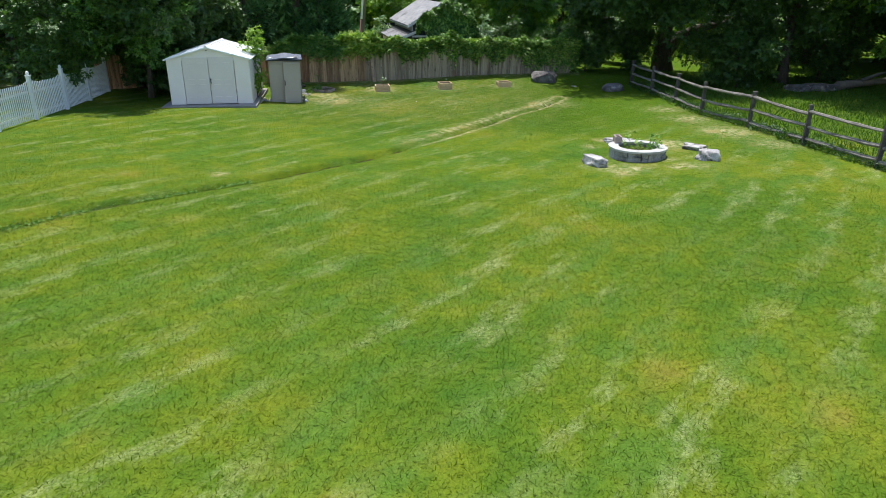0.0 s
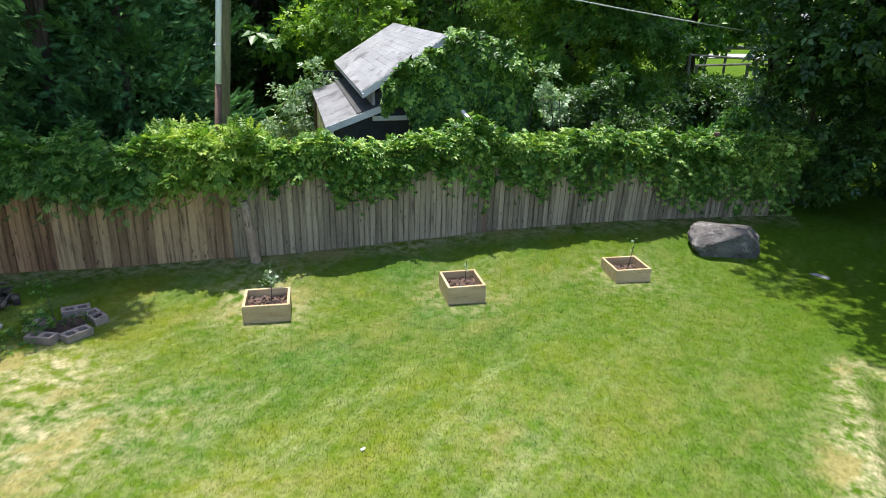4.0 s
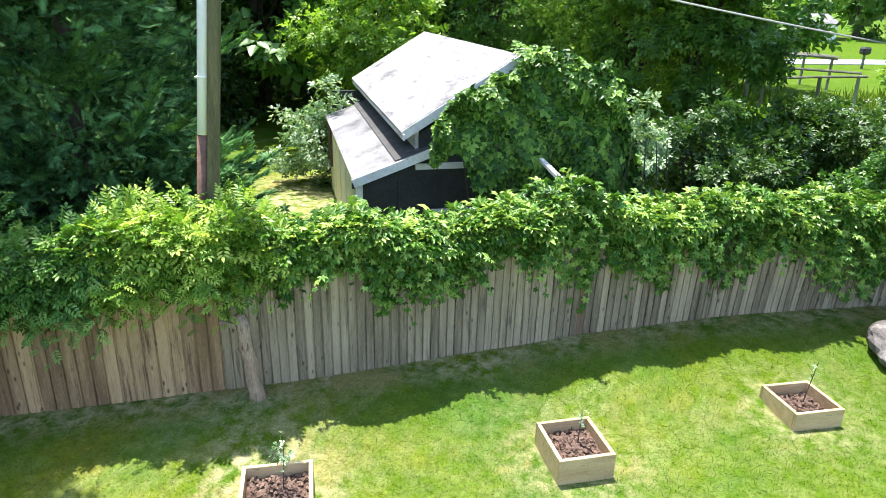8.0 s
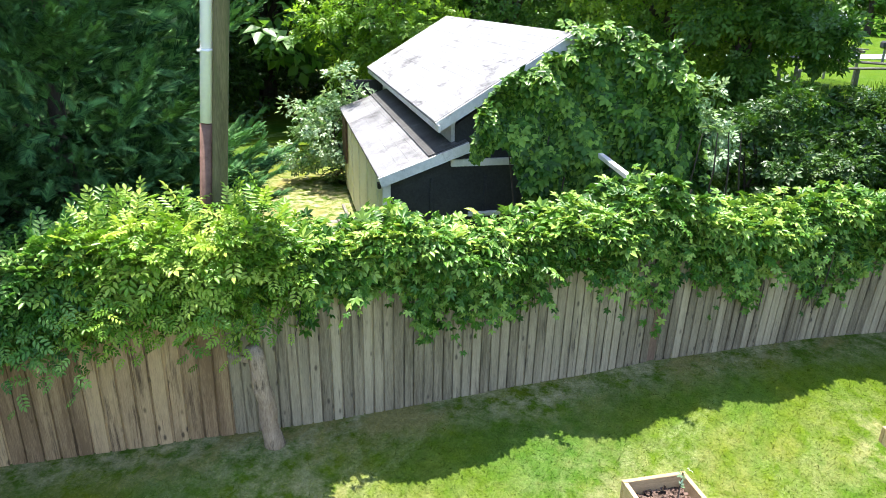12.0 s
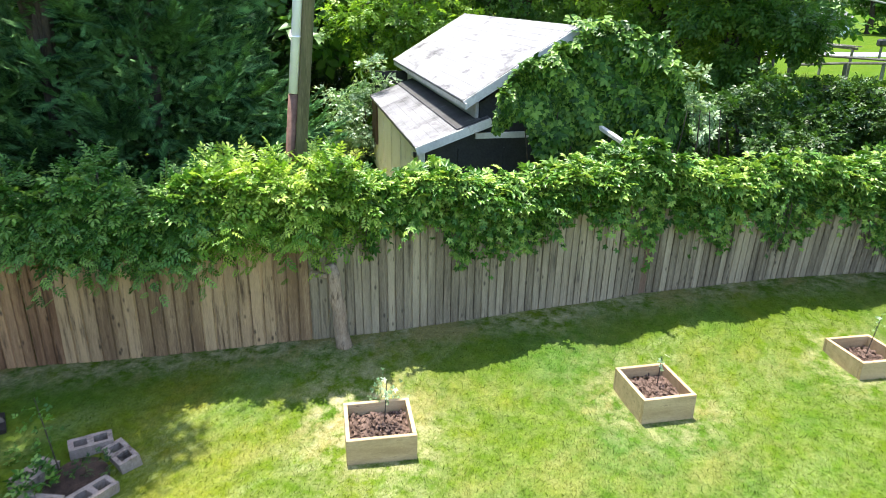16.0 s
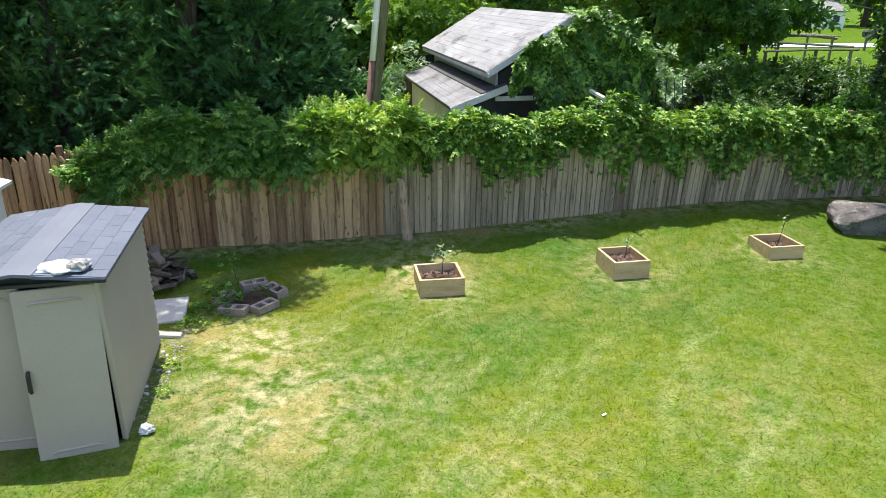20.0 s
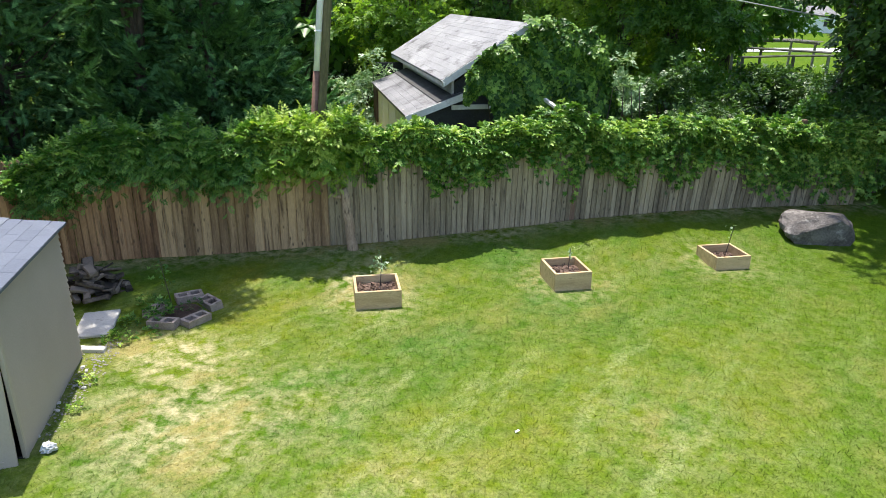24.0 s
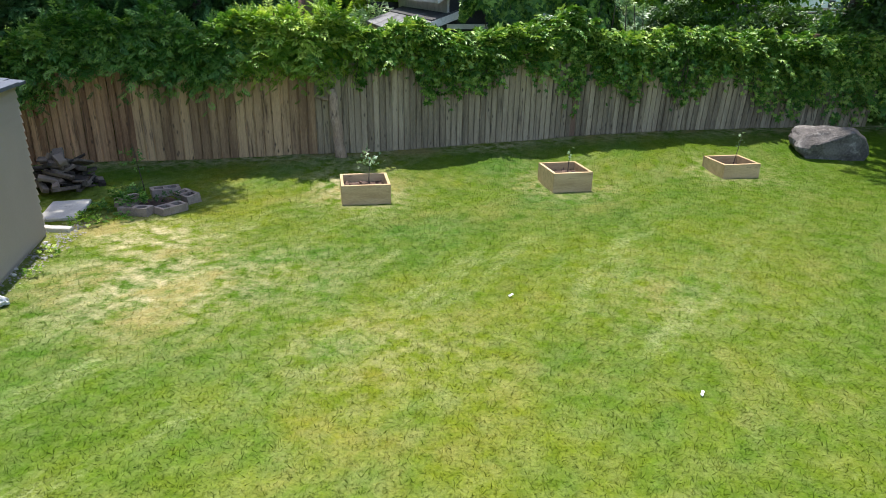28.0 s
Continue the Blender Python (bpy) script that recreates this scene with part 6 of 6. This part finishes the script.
# added tree: only its unseen high crown matters, as shade on the fence's end
broadleaf("walnut_tree", 5.9, 40.4, 10.5, 2.4, 7000, 0.30, M_LEAFSHADE, "added tall walnut, its unseen high crown shades the fence's end", 248, 0.47, 80, 0.14, shift=(0.7, -2.2))
broadleaf("maple_tree", -16.0, 25.2, 5.0, 1.75, 6500, 0.22, M_LEAFSHADE, "dark maple with boughs hanging over the picket fence", 249, 0.22, 70, 0.10, shift=(1.6, -2.4))
broadleaf("shrub", 8.9, 38.9, 3.6, 1.35, 3600, 0.22, M_LEAFSHADE, "dark shrub against the walnut trunk", 246, 0.02, 44, 0.05, cat="shrub", csize=0.4)
broadleaf("shrub", 6.3, 37.5, 3.5, 1.25, 4200, 0.22, M_LEAFSHADE, "dark shrub at the end of the board fence", 206, 0.05, 40, 0.05, cat="shrub", csize=0.4)
broadleaf("shrub", -12.9, 27.0, 3.2, 1.7, 4500, 0.24, M_LEAFSHADE, "dark leafy shrub beside the white shed", 233, 0.03, 44, 0.05, cat="shrub", csize=0.4)
broadleaf("oak_tree", 16.4, 36.4, 11.5, 4.6, 9000, 0.36, M_LEAFSHADE, "tall dark oak shading the grass beyond the rail fence", 235, 0.26, 90, 0.26)
broadleaf("oak_tree", 20.8, 31.0, 11.5, 4.6, 9000, 0.36, M_LEAFSHADE, "tall dark oak shading the grass beyond the rail fence", 236, 0.26, 90, 0.26)
broadleaf("shrub", 9.0, 42.2, 3.4, 1.3, 3600, 0.22, M_LEAFSHADE, "dark shrub under the walnut tree", 230, 0.03, 44, 0.05, cat="shrub", csize=0.4)
broadleaf("shrub", 15.4, 40.0, 3.6, 1.5, 4000, 0.24, M_LEAFSHADE, "dark shrub under the walnut tree", 231, 0.03, 44, 0.05, cat="shrub", csize=0.4)
broadleaf("shrub", 18.4, 37.6, 4.2, 2.2, 4500, 0.28, M_LEAFSHADE, "dark shrub at the wood's edge", 232, 0.03, 44, 0.05, cat="shrub", csize=0.4)
broadleaf("shrub", 13.6, 34.2, 3.4, 1.7, 4500, 0.24, M_LEAFSHADE, "dark round shrub beyond the rail fence", 207, 0.04, 44, 0.05, cat="shrub", csize=0.4)
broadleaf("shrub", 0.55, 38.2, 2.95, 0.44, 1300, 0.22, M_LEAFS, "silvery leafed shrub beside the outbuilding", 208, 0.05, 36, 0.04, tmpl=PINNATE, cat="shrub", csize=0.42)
broadleaf("shrub", 1.75, 39.3, 2.5, 0.9, 3600, 0.17, M_LEAFSHADE, "dark shrub behind the silvery one", 252, 0.03, 44, 0.05, cat="shrub", csize=0.4)
broadleaf("shrub", 5.1, 38.4, 2.1, 0.8, 3600, 0.18, M_LEAF, "leafy green shrub in front of the added walnut", 253, 0.03, 44, 0.05, cat="shrub", csize=0.4)
broadleaf("shrub", 3.4, 40.6, 1.8, 1.0, 3400, 0.17, M_LEAFSHADE, "dense green shrub behind the fence", 209, 0.03, 44, 0.05, cat="shrub", csize=0.42)
broadleaf("shrub", 6.1, 43.6, 2.2, 1.5, 4600, 0.22, M_LEAFSHADE, "spreading green shrub at the meadow's edge", 210, 0.03, 50, 0.05, cat="shrub", csize=0.4)
broadleaf("shrub", -6.6, 41.6, 2.3, 1.0, 2400, 0.17, M_LEAFS, "grey-green shrub against the outbuilding's side", 211, 0.03, 40, 0.04, cat="shrub", csize=0.42)
broadleaf("young_ash", -6.4, 46.0, 6.2, 1.9, 3000, 0.34, M_LEAFL, "yellow-green young ash behind the outbuilding", 212, 0.2, 46, 0.07, tmpl=PINNATE, csize=0.36)
broadleaf("ash_tree", 1.2, 47.0, 9.5, 3.4, 9000, 0.36, M_LEAFL, "green ash tree behind the outbuilding", 213, 0.1, 80, 0.18, tmpl=PINNATE)
broadleaf("ash_tree", 2.5, 44.2, 9.0, 1.9, 10000, 0.34, M_LEAF, "dark green ash with drooping leaves", 214, 0.02, 70, 0.2, tmpl=PINNATE)
broadleaf("ash_tree", -3.2, 50.0, 9.5, 3.2, 8000, 0.38, M_LEAF, "leafy ash tree behind the outbuilding", 215, 0.05, 80, 0.2, tmpl=PINNATE)
broadleaf("shrub", 15.6, 57.5, 4.4, 2.2, 5200, 0.26, M_LEAFL, "light green shrub at the meadow's edge", 238, 0.04, 60, 0.06, cat="shrub", csize=0.36)
broadleaf("maple_tree", 22.5, 33.5, 9.5, 3.6, 9000, 0.32, M_LEAFL, "green maple beyond the rail fence", 216, 0.12, 80, 0.2)
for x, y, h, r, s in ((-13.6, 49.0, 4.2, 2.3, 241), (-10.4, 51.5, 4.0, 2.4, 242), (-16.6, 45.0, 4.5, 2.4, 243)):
    broadleaf("shrub", x, y, h, r, 4200, 0.3, M_LEAFSHADE, "dark undergrowth at the wood's edge", s, 0.03, 48, 0.05, cat="shrub", csize=0.42)
far = broadleaf("woodland_tree", -14.0, 58.0, 13.0, 4.6, 3200, 0.78, M_LEAFSHADE, "dark woodland tree closing the view", 220, 0.04, 90, 0.28, group="woodland")
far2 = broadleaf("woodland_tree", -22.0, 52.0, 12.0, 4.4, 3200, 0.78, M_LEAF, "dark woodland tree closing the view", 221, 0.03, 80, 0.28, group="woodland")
FAR = [(-12.5, 51.5), (-8.5, 55.0), (-30, 46), (-29, 56), (-21, 61), (-7.5, 62), (-1.5, 58), (4.5, 63), (9.0, 66), (18.5, 58), (20.5, 46.5), (24.5, 43.5), (21.5, 51), (27.5, 39), (28, 48), (31, 31), (-24.5, 33), (-27, 40), (-25, 24), (-19.5, 39), (-17, 46), (35, 58), (30, 22), (25.5, 60)]
for i, (x, y) in enumerate(FAR):
    s = R.uniform(0.85, 1.12)
    copy_thing(far if i % 2 else far2, pose(x, y, gz(x, y) - 0.1, 0, 0, R.uniform(0, 360)) @ Matrix.Diagonal((s, s, s * R.uniform(0.9, 1.1), 1)))
for i in range(17):
    x = -90 + 13 * i + R.uniform(-3, 3)
    s = R.uniform(1.3, 1.7)
    copy_thing(far if i % 2 else far2, pose(x, 128 + R.uniform(-8, 8), gz(x, 128), 0, 0, R.uniform(0, 360)) @ Matrix.Diagonal((s, s, s, 1)))

for k in range(30):
    x, y = -5.55 + 1.15 * ((k * 0.618) % 1.0) - 0.10 * (k // 6), 36.55 + 0.085 * k + R.uniform(-0.1, 0.1)
    r = R.uniform(0.07, 0.17)
    lump("stepping_stone", x, y, gz(x, y) - 0.002, r, r * R.uniform(0.5, 0.9), 0.016, M_CONC, "flat pale stone of the path behind the fence", "stepping stone", R.uniform(0, 180), 0.4, 70 + k, 2, 0.5, "stones of the path", blocky=0.5)
# ---- meadow: trellis, log, road ----
M_GREYWOOD = surface("bleached grey timber", (0.13, 0.12, 0.11), (0.36, 0.34, 0.31), 3, 30, 0.9, 0.5, 0.008, None, 1, 0.6, 0.4)
th = empty("wooden_trellis", 6.9, 53.2, gz(7, 53.2), 27, "old grey wooden trellis frame standing in tall grass", "trellis")
for px in (0.0, 2.75, 4.75):
    part("post", tube(bmesh.new(), [(px, 0, -0.1), (px + 0.04, 0, 0.9), (px, 0, 1.74)], [0.085, 0.075, 0.07], 7), M_GREYWOOD, th)
part("top_rail", tube(bmesh.new(), [(-0.1, 0, 1.70), (2.5, 0, 1.73), (5.2, 0, 1.70)], [0.055, 0.05, 0.055], 6), M_GREYWOOD, th)
part("cross_rail", tube(bmesh.new(), [(1.6, 2.6, 1.95), (5.0, 0.12, 1.82)], [0.055, 0.055], 6), M_GREYWOOD, th)
part("rear_post", tube(bmesh.new(), [(1.7, 2.6, -0.1), (1.6, 2.6, 2.0)], [0.08, 0.07], 6), M_GREYWOOD, th)
for x, y, h in ((7.0, 52.3, 0.9), (8.1, 52.6, 0.8), (9.2, 53.2, 0.9), (10.3, 53.6, 0.7), (6.2, 51.6, 0.8), (11.2, 54.6, 0.6)):
    tuft("weeds", x, y, 0.75, h, 170, 0.26, M_LEAFL, "tall yellow-green weeds round the wooden trellis")
th = empty("slatted_arbour", 11.2, 66.5, gz(11.2, 66.5), 14, "low arbour of grey weathered slats beyond the trellis", "arbour")
for px, py in ((0, 0), (3.4, 0), (0, 2.6), (3.4, 2.6)):
    part("post", boxed(px, py, 0.8, 0.12, 0.12, 1.8, 0, 0.01), M_GREYWOOD, th)
for px in (0, 3.4):
    part("beam", boxed(px, 1.3, 1.75, 0.10, 3.4, 0.14, 0, 0.01), M_GREYWOOD, th)
for k in range(9):
    part("slat", boxed(1.7, -0.2 + 0.37 * k, 1.86, 4.2, 0.10, 0.06, R.uniform(-3, 3), 0.006), M_GREYWOOD, th)
th = empty("mailbox", 22.6, 83.0, gz(22.6, 83), 15, "dark mailbox on a grey post by the far road", "mailbox")
part("post", boxed(0, 0, 0.5, 0.14, 0.14, 1.1, 0, 0.01), M_GREYWOOD, th)
part("box", boxed(0, 0, 1.3, 0.7, 0.6, 0.55, 0, 0.12), M_BLACK, th)
th = empty("far_house", 33.0, 122.0, gz(33, 122), 14, "small pale house far beyond the road, among trees", "house")
part("wall", boxed(0, 3, 1.1, 4.2, 6, 2.4), M_PICKET, th)
for sy in (-1, 1):
    q = [(-2.4, 3 + 3.3 * sy, 2.25), (2.4, 3 + 3.3 * sy, 2.25), (2.4, 3, 3.4), (-2.4, 3, 3.4)]
    part("roof", slab(bmesh.new(), q if sy < 0 else q[::-1], 0.15), M_SHINGLE_B, th)
part("window", boxed(0.9, -0.02, 1.3, 0.9, 0.08, 0.9, 0, 0.01), M_BLACK, th)
g = np.random.default_rng(9)
n = 9000
P = np.stack([g.uniform(4, 18, n), g.uniform(46, 64, n), np.zeros(n)], 1)
keep = (0.5 + 0.5 * np.sin(P[:, 0] * 0.9) * np.sin(P[:, 1] * 0.7 + 1)) > g.uniform(0.2, 0.9, n)
P = P[keep]
P[:, 2] = ground_z(P[:, 0], P[:, 1])
n = len(P)
v, f = spread([(-0.06, 0, 0), (0.06, 0, 0), (0.02, 0.6, 0.02), (0.0, 1, 0.08)], [(0, 1, 2), (0, 2, 3)], P, np.stack([g.normal(0, 0.25, n), g.normal(0, 0.25, n), np.ones(n)], 1), np.stack([g.normal(0, 1, n), g.normal(0, 1, n), np.zeros(n)], 1), g.uniform(0.35, 0.9, n))
tagged(mesh_np("meadow_grass", v, f, M_WEED), "tall yellow-green meadow grass beyond the fence", "grass", kind="stuff")

th = empty("fallen_log", 18.4, 34.4, gz(18.4, 34.4) + 0.2, 30, "grey weathered fallen log in the grass beyond the rail fence", "log")
part("log", tube(bmesh.new(), [(0, 0, 0), (1.4, 0.1, 0.05), (2.8, 0, 0.1), (4.4, 0.15, 0.15)], [0.24, 0.19, 0.16, 0.12], 9), M_OLDWOOD, th, "", True)
part("branch", tube(bmesh.new(), [(1.5, 0, 0.2), (2.2, -0.4, 0.55), (2.7, -0.5, 0.6)], [0.1, 0.07, 0.04], 6), M_GREYWOOD, th, "", True)
for x, y, sx, sy, sz, s in ((16.4, 33.7, 0.6, 0.42, 0.30, 61), (17.2, 34.0, 0.55, 0.42, 0.36, 62), (17.9, 34.2, 0.5, 0.36, 0.30, 63)):
    lump("rock", x, y, gz(x, y) + 0.05, sx, sy, sz, M_BOULDER, "angular grey rock in the shaded grass beyond the rail fence", "rock", 20 * s, 0.45, s, 3, 0.3, "rocks beyond the rail fence", 1.1, True, 0.6)
o = part("road", boxed(0, 0, 0, 130, 4.6, 0.05), M_ASPHALT)
o.matrix_world = pose(23, 88.6, gz(23, 88.6) + 0.02, 0, 0, 17)
tagged(o, "pale asphalt road far beyond the meadow", "road", kind="structure")

# ---- lawn grass ----
def blades(name, x0, x1, y0, y1, count, h, w, seed, label):
    """Short blades, thickest on the stretch of lawn before the fence."""
    g = np.random.default_rng(seed)
    x, y = g.uniform(x0, x1, count * 3), g.uniform(y0, y1, count * 3)
    near = sstep(19, 24, y) * sstep(-8.5, -5.5, x) * (1 - sstep(4.5, 8, x))
    keep = (behind(x, y) < -0.08) & (g.uniform(0, 1, len(x)) < (0.45 + 0.55 * near)) & (g.uniform(0, 1, len(x)) > dry_mask(x, y) * 0.5 + earth_mask(x, y)) & (np.hypot(x - FP.x, y - FP.y) > 0.84)
    for X, Y, a, W, D in ((-3.52, 30.53, 19.5, 0.36, 0.35), (-0.63, 31.77, 21.5, 0.33, 0.36), (2.17, 33.21, 20, 0.34, 0.34), (-6.9, 26.7, 22.1, 0.66, 1.05), (-9.5, 25.6, 18.4, 1.9, 2.4)):
        ca, sa = math.cos(radians(a)), math.sin(radians(a))
        keep &= ~((abs((x - X) * ca + (y - Y) * sa) < W) & (abs(-(x - X) * sa + (y - Y) * ca) < D))
    x, y, near = x[keep][:count], y[keep][:count], near[keep][:count]
    n = len(x)
    P = np.stack([x, y, ground_z(x, y) - 0.003], 1)
    comb = radians(LAWN_ANGLE)
    al = np.stack([0.25 * math.cos(comb) + g.normal(0, 0.75, n), 0.25 * math.sin(comb) + g.normal(0, 0.75, n), np.full(n, 0.30)], 1)
    nor = np.stack([g.normal(0, 0.6, n), g.normal(0, 0.6, n), np.full(n, 1.0)], 1)
    size = h * g.uniform(0.55, 1.25, n) * (1 + 0.45 * (1 - sstep(10, 17, y)))
    v, f = spread([(-w / h / 2, 0, 0), (w / h / 2, 0, 0), (0.03, 1, 0.12)], [(0, 1, 2)], P, al, nor, size)
    ob = mesh_np(name, v, f, M_BLADE)
    at = ob.data.attributes.new("dry", "FLOAT", "POINT")
    at.data.foreach_set("value", np.repeat(dry_mask(x, y), 3).astype(np.float32))
    return tagged(ob, label, "grass", kind="stuff")


blades("lawn_grass", -13.0, 13.0, 2.2, 36.2, 1000000, 0.042, 0.0062, 31, "short mown lawn grass with bleached tips")


def channel_grass():
    """Longer, lusher grass along the lips of the channel."""
    g = np.random.default_rng(41)
    P = []
    for (ax, ay), (bx, by) in zip(SWALE, SWALE[1:]):
        ln = math.hypot(bx - ax, by - ay)
        n = int(ln * 210)
        k, o = g.uniform(0, 1, n), g.normal(-0.05, 0.09, n)
        P.append(np.stack([ax + (bx - ax) * k + o * (by - ay) / ln, ay + (by - ay) * k - o * (bx - ax) / ln], 1))
    P = np.concatenate(P)
    P = P[g.uniform(0, 1, len(P)) > 1.2 * earth_mask(P[:, 0], P[:, 1])]
    n = len(P)
    P = np.column_stack([P, ground_z(P[:, 0], P[:, 1]) - 0.004])
    al = np.stack([g.normal(0, 0.5, n), g.normal(0, 0.5, n), np.full(n, 0.8)], 1)
    nor = np.stack([g.normal(0, 1, n), g.normal(0, 1, n), np.full(n, 0.4)], 1)
    v, f = spread([(-0.05, 0, 0), (0.05, 0, 0), (0.05, 1, 0.2)], [(0, 1, 2)], P, al, nor, g.uniform(0.03, 0.085, n))
    tagged(mesh_np("channel_grass", v, f, M_RANK), "longer dark green grass along the eroded channel", "grass", kind="stuff")


M_RANK = foliage("rank grass", (0.045, 0.12, 0.012), (0.085, 0.18, 0.016), (0.17, 0.26, 0.05), 0.55, 0.4, 0.2)
channel_grass()

for x, y, a in ((-1.15, 27.45, 30), (0.4, 25.95, 70)):
    bm = boxed(0, 0, 0, 0.05, 0.022, 0.003, 0, 0)
    bmesh.ops.subdivide_edges(bm, edges=bm.edges[:], cuts=2)
    for v in bm.verts:
        v.co.z += 0.02 * noise.noise(v.co * 30)
    o = part("paper_scrap", bm, M_PICKET)
    o.matrix_world = pose(x, y, gz(x, y) + 0.03, 8, -6, a)
    tagged(o, "small white paper scrap lying on the lawn", "litter", "scraps on the lawn")


def along_channel(n, a0, a1, wide, seed):
    """Places strewn along a stretch of the channel."""
    g = np.random.default_rng(seed)
    run, out = 0.0, []
    s = g.uniform(a0, a1, n)
    o = g.normal(0, wide, n)
    for (ax, ay), (bx, by) in zip(SWALE, SWALE[1:]):
        ln = math.hypot(bx - ax, by - ay)
        m = (s >= run) & (s < run + ln)
        k = (s[m] - run) / ln
        out.append(np.stack([ax + (bx - ax) * k + o[m] * (by - ay) / ln, ay + (by - ay) * k - o[m] * (bx - ax) / ln], 1))
        run += ln
    P = np.concatenate(out)
    return g, np.column_stack([P, ground_z(P[:, 0], P[:, 1])])


# bark chips and clods lying in the raw bites
g, P = along_channel(6000, 10, 32, 0.06, 51)
P = P[earth_mask(P[:, 0], P[:, 1]) > 0.5]
n = len(P)
P[:, 2] += g.uniform(0.0, 0.03, n)
v, f = spread([(-0.22, 0, 0), (0.22, 0, 0.1), (0.18, 1, 0.05), (-0.18, 1, 0.15)], [(0, 1, 2), (0, 2, 3)], P, np.stack([g.normal(size=n), g.normal(size=n), g.normal(0, 0.5, n)], 1), unit(np.stack([g.normal(0, 0.6, n), g.normal(0, 0.6, n), np.ones(n)], 1)), g.uniform(0.02, 0.06, n))
tagged(mesh_np("bark_chips", v, f, M_SOIL), "dark chips and clods in the raw cuts of the channel", "soil", kind="stuff")
# leafy weeds on the channel's lower run
g, P = along_channel(1500, 8.5, 14.4, 0.05, 52)
n = len(P)
P[:, 2] += g.uniform(0.01, 0.05, n)
v, f = spread(*TWIG, P, g.normal(0, 1, (n, 3)) + [0, 0, 0.5], unit(g.normal(0, 0.5, (n, 3)) + [0, 0, 1]), g.uniform(0.025, 0.06, n))
tagged(mesh_np("clover", v, f, M_VINED), "leafy clover along the lower run of the channel", "weeds", kind="stuff")
